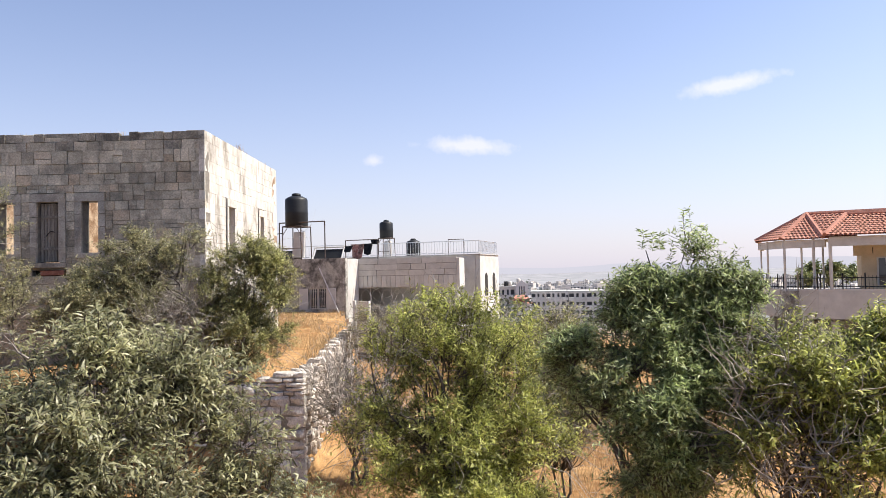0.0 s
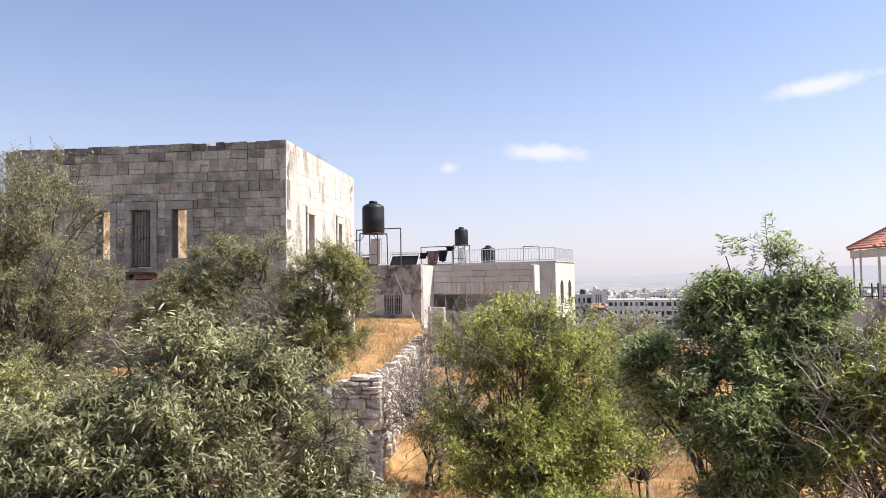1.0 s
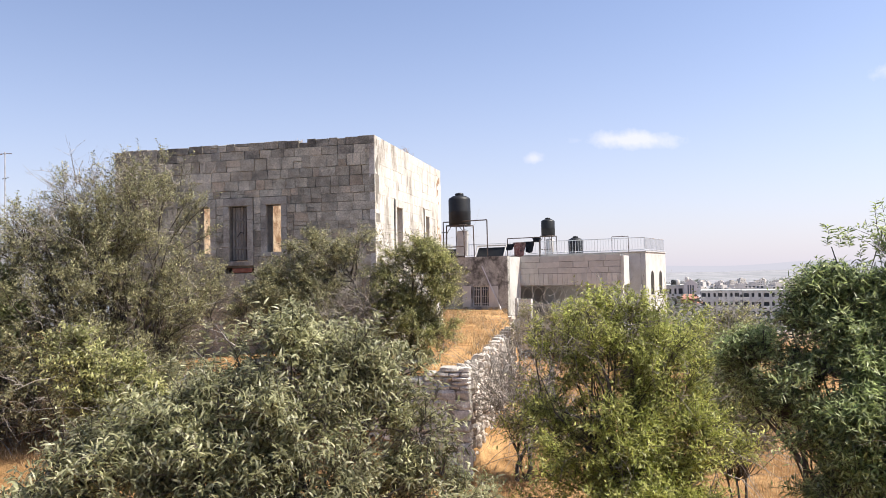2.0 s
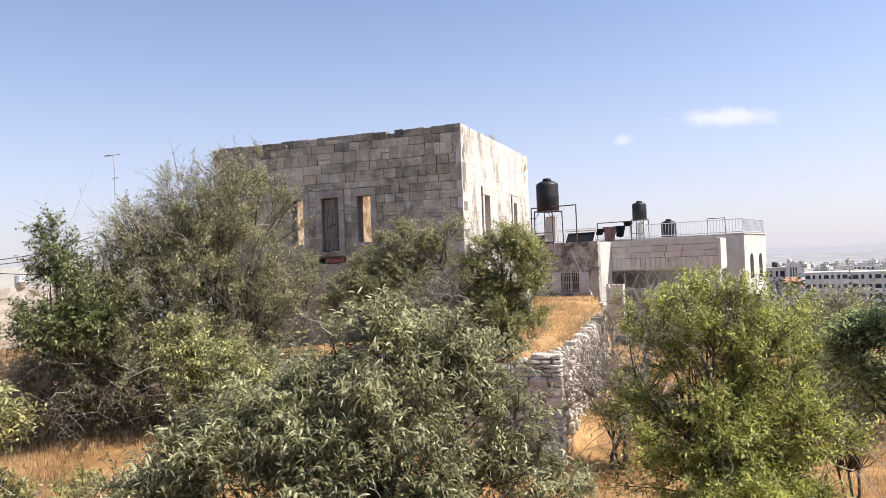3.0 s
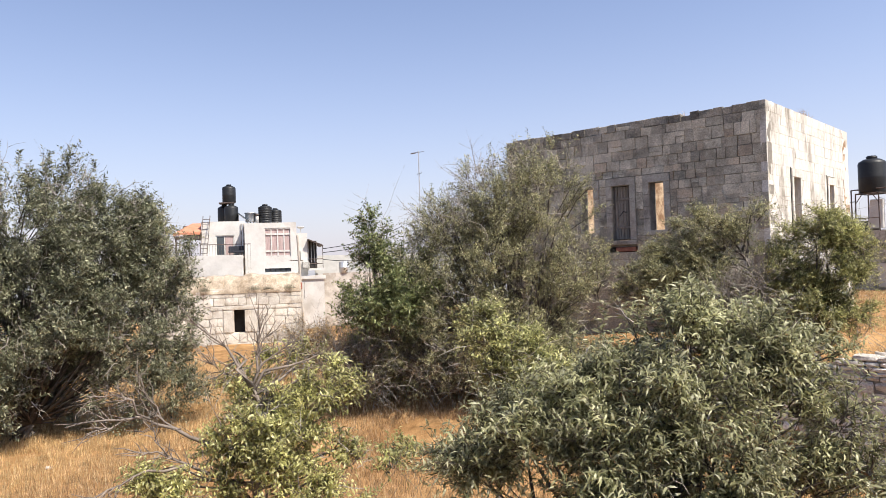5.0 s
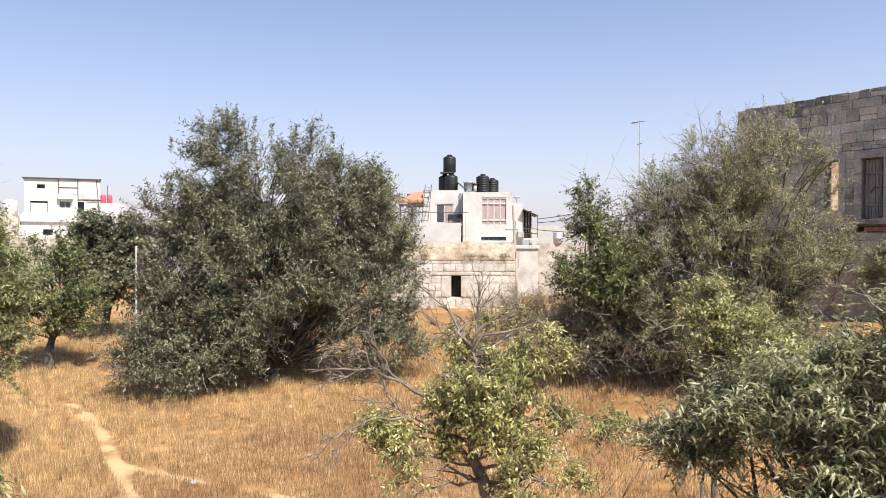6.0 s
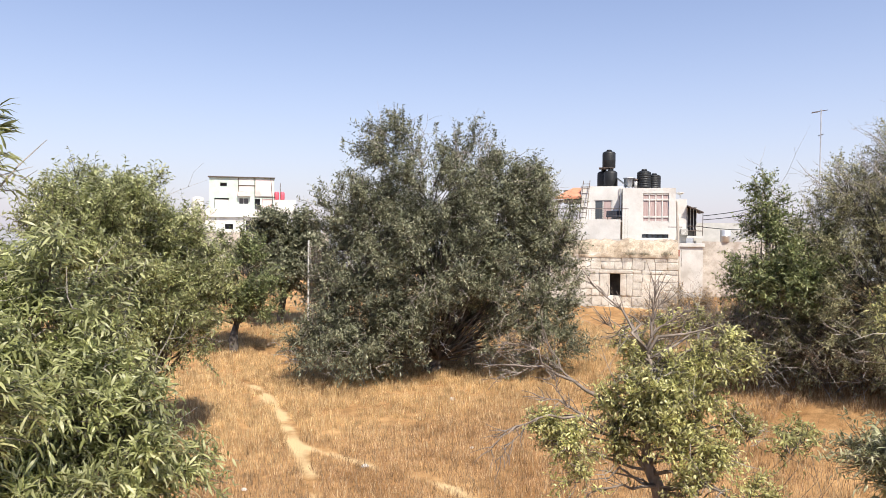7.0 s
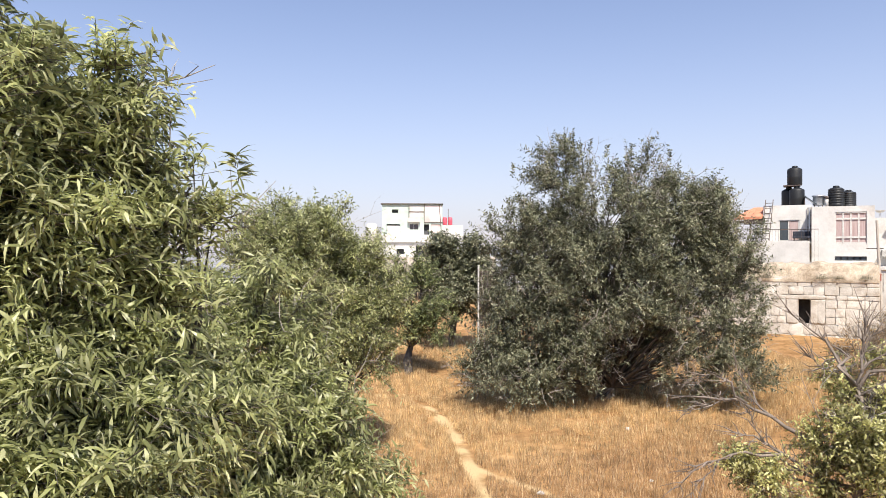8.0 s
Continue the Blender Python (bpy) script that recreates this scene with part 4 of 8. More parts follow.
# flat capping stones that lie on the wall to the west
lay(core, courses(5.5, [1.9, 2.15], [(0, 1.06, 1, 3)], rg, 0.3, 0.6, 0.03), FIELD_BLOCKS, rg, fp, depth=0.5, proud=0.05, tilt=0.05)
lay(core, courses(5.5, [2.4, 2.52], [(0, 1.15, 1, 3)], rg, 0.5, 0.9, 0.06), FIELD_BLOCKS, rg, fp, depth=0.6, proud=0.06, tilt=0.04)
lay(core, courses(5.5, [2.15, 2.4], [(0, 1.3, 1, 3)], rg, 0.25, 0.5, 0.08), FIELD_BLOCKS, rg, fp, depth=0.4, proud=0.05, tilt=0.08)
sd = Vector((-0.015, 1, 0)).normalized()
sn = Vector((1, 0.015, 0)).normalized()
bm = bmesh.new()
for i in range(5):
    y0, y1 = 0.3 + i * 2.0, 0.3 + (i + 1) * 2.0
    top = 2.1 + 0.024 * y0
    c0, c1 = sd * y0 - sn * 0.5, sd * y1 - sn * 0.5
    vs = [bm.verts.new(p) for p in ((*(c0).xy, -1.0), (*(sd * y0 - sn * 0.1).xy, -1.0), (*(sd * y1 - sn * 0.1).xy, -1.0), (*(c1).xy, -1.0))]
    ws = [bm.verts.new((v.co.x, v.co.y, top)) for v in vs]
    for k in range(4):
        bm.faces.new((vs[k], vs[(k + 1) % 4], ws[(k + 1) % 4], ws[k]))
    bm.faces.new(ws)
    bm.faces.new(vs[::-1])
return_core = part("return_core", bm, MORTAR, terrace_wall)
rects = []
for z in np.arange(0.0, 3.2, 0.17):
    u = 0.32
    while u < 10:
        w = rg.uniform(0.1, 0.36)
        h = rg.uniform(0.1, 0.24)
        if z + h < 2.36 + 0.03 * u + rg.uniform(-0.2, 0.12) and z > 0.1 - 0.05 * u:
            rects.append((u, u + w, z + rg.uniform(-0.06, 0.05), z + h))
        u += w + 0.02
sp = lambda u, out, z: (sd * u + sn * out + Vector((0, 0, z)), math.pi / 2 + 0.015 + rg.uniform(-0.12, 0.12))
lay(return_core, [r for r in rects if r[0] < 7], WHITE_BLOCKS, rg, sp, depth=0.3, proud=0.09, tilt=0.22)
lay_joined("rubble", return_core, [r for r in rects if r[0] >= 7], STONE_WHITE, rg, sp, depth=0.3, proud=0.06)

# ---- white annex houses behind ----
AX, AY, AT = -4.72, 35.7, radians(-18)
annex = thing("annex_house", "low flat-roofed house, grey cement front and white side", "house", at=(AX, AY, 0), turn=AT)
wall = part("grey_wall", wall_with_holes(-7.5, 0, 1.5, 5.32, 0, 0.25, [(-1.98, -1.05, 2.85, 3.86)]), CEMENT, annex, "stained grey cement front wall")
part("white_wall", boxes((-0.2, 0.004, 0.254, 1.5, 1.0, 5.28)), WHITE, annex, "bright white side wall")
part("roof", boxes((-7.5, -0.25, 0.26, 12, 5.1, 5.28), (-0.24, 4.25, 2.52, 5.48, 5.0, 5.16)), SCREED, annex)
win = part("window", boxes((-1.98, -1.94, 0.05, 0.12, 2.85, 3.86), (-1.09, -1.05, 0.05, 0.12, 2.85, 3.86), (-1.94, -1.09, 0.05, 0.12, 3.82, 3.86), (-1.94, -1.09, 0.05, 0.12, 2.85, 2.89), (-1.54, -1.49, 0.05, 0.12, 2.89, 3.82)), WHITE, annex, "barred window in a stone frame")
part("pane", boxes((-1.94, -1.09, 0.13, 0.14, 2.89, 3.82)), glass, win)
part("dark_room", boxes((-2.2, -0.8, 0.26, 0.3, 2.7, 4.0)), DARK, annex)
g = []
for i in range(9):
    x = -1.92 + i * 0.1
    g.append([(x, -0.02, 2.88), (x, -0.02, 3.83)])
for zz in (3.0, 3.35, 3.7):
    g.append([(-1.96, -0.02, zz), (-1.06, -0.02, zz)])
part("window_bars", bars(g, 0.012, 4), GALV, win, "pale iron window grille")
part("window_shutter", boxes((-1.02, -0.52, -0.05, -0.01, 2.83, 3.86), bevel=0.008), WHITE, annex, "open white steel shutter")
part("window_shutter", boxes((-2.5, -2.02, -0.05, -0.01, 2.83, 3.86), bevel=0.008), WHITE, annex, "open white steel shutter")
part("window_ledge", boxes((-2.2, -0.9, -0.12, -0.003, 2.72, 2.82)), CEMENT, annex)
part("stay_rod", bars([[(-1.35, -0.1, 4.85), (-0.75, -0.12, 3.6), (-0.4, -0.15, 2.9), (-0.1, -0.2, 2.2)]], 0.025), GALV, annex, "slanting pale pipe")
part("low_wall", boxes((-1.2, 0.5, -0.9, -0.55, 0.8, 2.3), (-1.3, 0.6, -0.95, -0.5, 2.3, 2.42)), STONE_WHITE, annex, "short pale stone wall with a cap")
facade = part("block_wall", boxes((0.006, 5.18, 1.56, 2.5, 3.85, 5.24)), BLOCK_JOINT, annex, "pale long-block parapet")
rg = random.Random(9)
bp_ = lambda u, out, z: (Vector((u, 1.5 - out, z)), 0.0)
lay(facade, courses(5.17, [4.41, 4.69, 4.98, 5.27], [], rg, 0.7, 1.3, 0.014), CONCRETE_BLOCKS, rg, bp_, depth=0.08, proud=0.004, name="block")
lay(facade, [(a, a + 0.235, 3.84, 4.4) for a in np.arange(0.01, 5.0, 0.2485)], CONCRETE_BLOCKS, rg, bp_, depth=0.08, proud=0.004, name="block")
part("end_slab", boxes((5.182, 5.32, 1.45, 2.3, 3.8, 5.2)), WHITE, annex, "white end of the parapet")
part("back_of_porch", boxes((0.006, 4.3, 4.6, 4.8, 0.5, 4.9)), WHITE, annex, "shaded porch wall")
part("porch_floor", boxes((0.006, 5.1, 1.76, 4.6, 1.6, 1.8)), SCREED, annex)
g = []
for i in range(10):
    cx = 0.05 + i * 0.57
    g += [[(cx + 0.56 * math.cos(2 * math.pi * (k + e) / 16), 1.6 + 0.012 * (i % 2), 3.32 + 0.5 * math.sin(2 * math.pi * (k + e) / 16)) for e in (0, 1)] for k in range(16) if 0.0 < cx + 0.56 * math.cos(2 * math.pi * (k + 0.5) / 16) < 5.2]
g += [[(0.0, 1.6, 2.95), (5.2, 1.6, 2.95)]] + [[(x, 1.6, 2.9), (x, 1.6, 3.95)] for x in (0.6, 1.74, 2.88, 4.02)]
part("ring_grille", bars(g, 0.014, 4), WHITE, annex, "white grille of interlaced rings")
part("gate_pier", boxes((0.62, 1.24, -0.1, 0.12, 0.8, 3.22), (0.38, 0.5, -0.06, 0.1, 0.8, 3.25)), WHITE, annex, "white rendered gate piers")
part("porch_wall", boxes((0.006, 5.2, 1.56, 1.75, 0.5, 2.9)), CEMENT, annex)

arch_house = thing("white_house", "white flat-roofed house with narrow arched windows", "house", at=(AX, AY, 0), turn=AT)
part("wall", boxes((-6, 5.0, 5.5, 5.75, 0.0, 5.42), (-6, 5.0, 9.4, 9.64, 0.0, 5.42)), WHITE, arch_house)
sw = part("side_wall", wall_with_holes(0, 4.14, 0, 5.42, 0, 0.24, []), WHITE, arch_house)
sw.matrix_basis = Matrix.LocRotScale((5.252, 5.5, 0), Euler((0, 0, math.pi / 2)), None)
part("roof", boxes((-6, 5.0, 5.76, 9.39, 5.2, 5.38)), SCREED, arch_house)
part("roof_edge", boxes((-6.0, 5.3, 5.44, 9.7, 5.43, 5.47)), WHITE, arch_house)


def arched(width, h, rise=0.5):
    """An arched window panel lying on a wall: outline in x and z."""
    pts = [(-width / 2, 0), (width / 2, 0)] + [(width / 2 * math.cos(a), h - width / 2 + width / 2 * math.sin(a)) for a in np.linspace(0, math.pi, 9)]
    return pts


def slab(bm, pts, y0, y1):
    f = [bm.verts.new((x, y0, z)) for x, z in pts]
    b = [bm.verts.new((x, y1, z)) for x, z in pts]
    bm.faces.new(f)
    bm.faces.new(b[::-1])
    for i in range(len(pts)):
        j = (i + 1) % len(pts)
        bm.faces.new((f[i], b[i], b[j], f[j]))
    return bm


for u in (1.25, 2.95):
    w = part("arched_window", slab(bmesh.new(), arched(0.6, 1.25), -0.012, 0.02), DARK, arch_house, "narrow arched window with dark glass")
    w.matrix_basis = Matrix.LocRotScale((5.252 + 0.0, 5.5 + u, 3.2), Euler((0, 0, math.pi / 2)), None)
rail = part("roof_railing", bars([[(-5.5, 5.5, 6.18), (5.2, 5.5, 6.18), (5.2, 9.6, 6.18)], [(-5.5, 5.5, 5.55), (5.2, 5.5, 5.55), (5.2, 9.6, 5.55)]], 0.02, 4), GALV, arch_house, "pale steel roof railing")
for i in range(70):
    part("baluster", bars([[(-5.5 + i * 0.155, 5.5, 5.45), (-5.5 + i * 0.155, 5.5, 6.2)]], 0.011, 4), GALV, rail)
for i in range(24):
    part("baluster", bars([[(5.2, 5.6 + i * 0.17, 5.45), (5.2, 5.6 + i * 0.17, 6.2)]], 0.011, 4), GALV, rail)


def water_tank(at, r, h, label="black plastic roof water tank with a screw lid", group="water tanks", ribs=0):
    tank = thing("water_tank", label, "tank", group, at=at)
    prof = [(r * 0.96, 0.0), (r, 0.04)]
    if ribs:
        for i in range(ribs):
            z0 = 0.06 + i * (h * 0.82 - 0.06) / ribs
            dz = (h * 0.82 - 0.06) / ribs
            prof += [(r, z0 + dz * 0.1), (r, z0 + dz * 0.55), (r * 0.965, z0 + dz * 0.65), (r * 0.965, z0 + dz * 0.9)]
    else:
        prof += [(r, h * 0.4), (r * 1.01, h * 0.42), (r * 1.01, h * 0.45), (r, h * 0.47)]
    prof += [(r, h * 0.82), (r * 0.94, h * 0.88), (r * 0.6, h * 0.95), (r * 0.36, h * 0.965), (r * 0.36, h * 0.97)]
    part("body", lathe(prof), BLACK, tank, smooth=True)
    part("lid", lathe([(r * 0.38, h * 0.965), (r * 0.4, h * 0.98), (r * 0.4, h * 1.02), (r * 0.3, h * 1.05), (r * 0.08, h * 1.06)], 20), BLACK, tank, smooth=True)
    return tank


def tank_stand(at, half, h, turn=0.0):
    s = thing("tank_stand", "rusty angle-iron stand under a roof water tank", "stand", "tank stands", at=at, turn=turn)
    for x in (-half, half):
        for y in (-half, half):
            part("leg", bars([[(x * 1.05, y * 1.05, 0), (x, y, h)]], 0.03, 4), STEEL, s)
    part("top_frame", bars([[(-half, -half, h), (half, -half, h)], [(half, -half, h), (half, half, h)], [(half, half, h), (-half, half, h)], [(-half, half, h), (-half, -half, h)], [(0, -half, h), (0, half, h)]], 0.03, 4), STEEL, s)
    for a, b in (((-half, -half, h * 0.75), (-half * 0.4, -half, h)), ((half, -half, h * 0.75), (half * 0.4, -half, h)), ((-half, -half, h * 0.35), (half, -half, h * 0.35))):
        part("brace", bars([[a, b]], 0.018, 4), STEEL, s)
    return s


tank_stand((-7.25, 36.8, 5.28), 0.5, 1.66, AT)
water_tank((-7.25, 36.8, 6.97), 0.56, 1.56)
pillar = thing("water_heater", "white boxed water heater under the tank stand", "heater", at=(-7.2, 36.9, 5.28))
bm = bmesh.new()
box(bm, -0.3, 0.3, -0.2, 0.2, 0.12, 1.4, bevel=0.03)
for v in bm.verts:
    v.co.x *= 1.0 - 0.12 * (v.co.z > 1)
    v.co.x += 0.06 * v.co.z
part("casing", bm, WHITE, pillar, "white painted sheet casing")
part("foot", boxes((-0.12, 0.12, -0.12, 0.12, 0, 0.12)), STEEL, pillar)
part("pipe", bars([[(0.36, -0.1, 0), (0.36, -0.1, 1.4), (0.1, 0, 1.5)]], 0.02), GALV, pillar)
tank_stand((-3.3, 43.6, 5.4), 0.36, 1.2, AT)
water_tank((-3.3, 43.6, 6.63), 0.4, 1.0)
water_tank((-1.75, 44.2, 5.4), 0.42, 1.12)
boiler = thing("water_heater", "white round water heater below a roof tank", "heater", at=(-3.2, 43.5, 5.4))
part("drum", lathe([(0.1, 0.0), (0.22, 0.05), (0.23, 0.1), (0.23, 0.95), (0.2, 1.02), (0.05, 1.05)], 18), WHITE, boiler, smooth=True)
part("pipe", bars([[(0.3, -0.1, 0), (0.3, -0.1, 0.9), (0.1, 0, 1.04)]], 0.018), GALV, boiler)
frame2 = thing("pipe_frame", "thin pipe hoop standing on the far roof", "frame", at=(0.75, 40.9, 5.38), turn=AT)
part("post", bars([[(-0.45, 0, 0), (-0.45, 0, 0.95)]], 0.02), STEEL, frame2)
part("post", bars([[(0.45, 0, 0), (0.45, 0, 0.95)]], 0.02), STEEL, frame2)
part("top_bar", bars([[(-0.45, 0, 0.95), (0.45, 0, 0.95)]], 0.02), STEEL, frame2)
frame_ = thing("pipe_frame", "rusty rectangular pipe frame on the roof", "frame", at=(-6.85, 36.25, 5.28), turn=AT)
part("post", bars([[(-1.3, 0, 0), (-1.3, 0, 1.85)]], 0.03), STEEL, frame_)
part("post", bars([[(1.2, 0, 0), (1.2, 0, 1.85)]], 0.03), STEEL, frame_)
part("top_bar", bars([[(-1.3, 0, 1.85), (1.2, 0, 1.85)]], 0.03), STEEL, frame_)
line_ = thing("clothes_frame", "pipe frame for drying clothes on the roof", "frame", at=(-4.3, 39.0, 5.2), turn=AT)
part("post", bars([[(-0.9, 0, 0), (-0.9, 0, 1.12)]], 0.025), STEEL, line_)
part("post", bars([[(0.95, 0, 0), (0.95, 0, 1.12)]], 0.025), STEEL, line_)
part("top_bar", bars([[(-0.9, 0, 1.12), (0.95, 0, 1.12)]], 0.025), STEEL, line_)
rg = random.Random(4)


def hung_cloth(at, w, h, material, label, turn=AT):
    bm = bmesh.new()
    nx, nz = 8, 6
    g = [[bm.verts.new((w * (i / nx - 0.5) * (1 - 0.25 * j / nz), 0.06 * math.sin(i * 1.7 + j * 0.6) + rg.uniform(-0.01, 0.01), -h * j / nz * (1 - 0.25 * abs(i / nx - 0.5)))) for i in range(nx + 1)] for j in range(nz + 1)]
    for j in range(nz):
        for i in range(nx):
            bm.faces.new((g[j][i], g[j + 1][i], g[j + 1][i + 1], g[j][i + 1]))
    bmesh.ops.solidify(bm, geom=list(bm.faces), thickness=0.012)
    ob = link("hung_cloth", bm, material, None, "", True)
    tagged(ob, label, "laundry", "laundry on the roof")
    ob.matrix_world = Matrix.LocRotScale(at, Euler((0, 0, turn)), None)


hung_cloth((-5.05, 39.1, 6.02), 0.6, 0.34, CLOTH_D, "dark garment bunched over the roof railing")
hung_cloth((-4.5, 38.97, 6.1), 0.75, 0.8, CLOTH_P, "red and white patterned cloth hung to dry")
hung_cloth((-3.95, 38.85, 6.12), 0.55, 0.62, CLOTH_D, "dark garment hung to dry on the roof frame")
hung_cloth((-3.55, 38.72, 6.3), 0.5, 0.24, CLOTH_D, "dark sleeve of a garment thrown over the line")
solar = thing("solar_collector", "dark solar water panel in a white frame", "solar panel", at=(-5.75, 36.6, 5.29), turn=AT)
bm = boxes((-0.75, 0.75, 0, 0.06, 0, 0.62), bevel=0.01)
bmesh.ops.rotate(bm, verts=bm.verts, matrix=Matrix.Rotation(radians(-35), 3, "X"))
part("panel", bm, BLACK, solar)
part("frame", bars([[(-0.8, -0.02, 0.0), (-0.8, 0.35, 0.6)], [(0.8, -0.02, 0.0), (0.8, 0.35, 0.6)], [(-0.8, 0.36, 0.6), (0.8, 0.36, 0.6)]], 0.035), WHITE, solar)
copy_thing(solar, Matrix.Translation((-2.2, 0.95, 0.0)) @ solar.matrix_world)
part("hose", bars([[(-1.9, 0.2, 2.9), (-2.1, 0.1, 2.3), (-2.5, 0, 1.7)], [(-2.6, 0, 1.1), (-1.8, 0.1, 1.3), (-1.2, 0.1, 1.35)]], 0.02), BLACK, frame_, "black water hose")

# ---- house with the tiled roof terrace ----
pav = thing("terrace_house", "house with a red-tiled open roof terrace on slim posts", "house", at=(19.5, 39.44, 0), turn=radians(-26))


def roof_piece(name, corners, parent, rows=9):
    """A sloping tiled plane from an eave (two points) to a ridge (two points), each row of tiles stepped over the next."""
    e0, e1, r0, r1 = [Vector(c) for c in corners]
    bm = bmesh.new()
    nrm = (e1 - e0).cross(r0 - e0).normalized()
    if nrm.z < 0:
        nrm = -nrm
    for i in range(rows):
        f0, f1 = i / rows, (i + 1.12) / rows
        a0, a1 = e0.lerp(r0, f0), e1.lerp(r1, f0)
        b0, b1 = e0.lerp(r0, min(f1, 1)), e1.lerp(r1, min(f1, 1))
        n = max(1, int((a1 - a0).length / 0.2))
        for k in range(n):
            u0, u1 = k / n, (k + 0.94) / n
            p = [a0.lerp(a1, u0) + nrm * 0.07, a0.lerp(a1, (u0 + u1) / 2) + nrm * 0.115, a0.lerp(a1, u1) + nrm * 0.07, b0.lerp(b1, u1) + nrm * 0.02, b0.lerp(b1, (u0 + u1) / 2) + nrm * 0.06, b0.lerp(b1, u0) + nrm * 0.02]
            v = [bm.verts.new(q) for q in p]
            bm.faces.new((v[0], v[1], v[4], v[5]))
            bm.faces.new((v[1], v[2], v[3], v[4]))
    vs = [bm.verts.new(q) for q in (e0, e1, r1, r0)] if (r1 - r0).length > 0.01 else [bm.verts.new(q) for q in (e0, e1, r0)]
    bm.faces.new(vs)
    ob = part(name, bm, TILE, parent)
    ob["kind"] = "stuff"
    return ob


def ridge(parent, a, b):
    part("ridge_tiles", bars([[Vector(a) + Vector((0, 0, 0.08)), Vector(b) + Vector((0, 0, 0.08))]], 0.11, 6), TILE, parent)


EV, RZ = 5.79, 7.16
edge = [(-2.55, 3.2, EV), (-2.6, 0.4, EV), (-1.25, -2.0, EV), (0.7, -2.5, EV)]
apex = (0.0, 0.3, RZ)
for a, b in zip(edge, edge[1:]):
    roof_piece("roof_side", (a, b, apex, apex), pav, 10)
    ridge(pav, b, apex)
roof_piece("roof_side", (edge[3], (2.2, -2.5, EV), apex, (2.2, 0.3, RZ)), pav, 10)
ap2 = (1.8, -1.0, 6.98)
roof_piece("main_roof_side", ((0.75, -3.3, EV + 0.1), (10.5, -3.3, EV + 0.1), ap2, (10.5, -1.0, 6.98)), pav, 10)
roof_piece("main_roof_side", ((0.75, 0.8, EV + 0.3), (0.75, -3.3, EV + 0.1), ap2, ap2), pav, 10)
ridge(pav, (0.75, -3.3, EV + 0.1), ap2)
ridge(pav, ap2, (10.5, -1.0, 6.98))
ridge(pav, apex, (10.5, 0.3, RZ))
part("eave_beam", boxes((0.95, 10.5, -3.1, -2.9, EV - 0.42, EV + 0.05)), BLOCK, pav, "pale fascia beam under the eaves")
inset = [(-2.3, 3.2), (-2.35, 0.5), (-1.1, -1.75), (0.75, -2.3)]
for (xa, ya), (xb, yb) in zip(inset, inset[1:]):
    a, b = Vector((xa, ya, EV - 0.24)), Vector((xb, yb, EV - 0.24))
    bm = boxes((-(b - a).length / 2 - 0.06, (b - a).length / 2 + 0.06, -0.09, 0.09, -0.19, 0.2))
    beam = part("fascia_beam", bm, BLOCK, pav, "pale fascia beam under the eaves")
    beam.matrix_basis = Matrix.LocRotScale((a + b) / 2, Euler((0, 0, math.atan2(yb - ya, xb - xa))), None)
part("ceiling", boxes((-1.6, 10.5, -1.6, 3.0, EV - 0.06, EV - 0.01), (1.0, 10.5, -3.0, -1.61, EV - 0.06, EV - 0.01)), BLOCK, pav)
FL = 3.2
for px_, py_, pr in ((-2.35, 1.2, 0.045), (-1.95, -0.4, 0.05), (-1.1, -1.75, 0.06), (-0.3, -1.9, 0.05), (0.25, -2.2, 0.07), (0.75, 1.5, 0.05), (0.98, -3.0, 0.08), (-1.2, 2.5, 0.045)):
    part("post", bars([[(px_, py_, FL - 0.1), (px_, py_, EV)]], pr, 8), BLOCK, pav, "slim pale post")
part("room_wall", boxes((2.45, 10.5, -0.6, -0.35, FL, 4.9), (2.1, 10.5, -0.75, -0.35, 4.9, EV - 0.06)), YELLOW_WALL, pav, "buff plastered room wall")
part("room_wall", boxes((2.45, 2.7, -0.34, 3, FL, EV - 0.06)), YELLOW_WALL, pav)
part("room_window", boxes((3.2, 4.3, -0.64, -0.605, 3.4, 4.75)), glass, pav, "dark curtained window")
part("window_frame", boxes((3.12, 3.2, -0.66, -0.6, 3.35, 4.8), (4.3, 4.38, -0.66, -0.6, 3.35, 4.8), (3.2, 4.3, -0.66, -0.6, 4.75, 4.83), (3.7, 3.78, -0.66, -0.6, 3.4, 4.75)), BLOCK, pav)
part("wall_lamp", bars([[(2.95, -0.8, 5.3), (2.95, -0.8, 5.0)]], 0.02, 5), IRON, pav)
FOOT = [(-2.7, 3.5), (-2.7, 0.6), (-1.3, -1.5), (-0.5, -2.3), (0.4, -3.1), (10.5, -3.1)]


def band(name, pts, z0, z1, thick, material, label=""):
    """An upright band along a run of plan points."""
    bm = bmesh.new()
    for (xa, ya), (xb, yb) in zip(pts, pts[1:]):
        a, b = Vector((xa, ya, 0)), Vector((xb, yb, 0))
        n = Vector((0, 0, 1)).cross(b - a).normalized() * thick
        vs = [bm.verts.new((p.x, p.y, z)) for z in (z0, z1) for p in (a, b, b + n, a + n)]
        for q in ((0, 1, 5, 4), (1, 2, 6, 5), (2, 3, 7, 6), (3, 0, 4, 7), (4, 5, 6, 7), (3, 2, 1, 0)):
            bm.faces.new([vs[i] for i in q])
    return part(name, bm, material, pav, label)


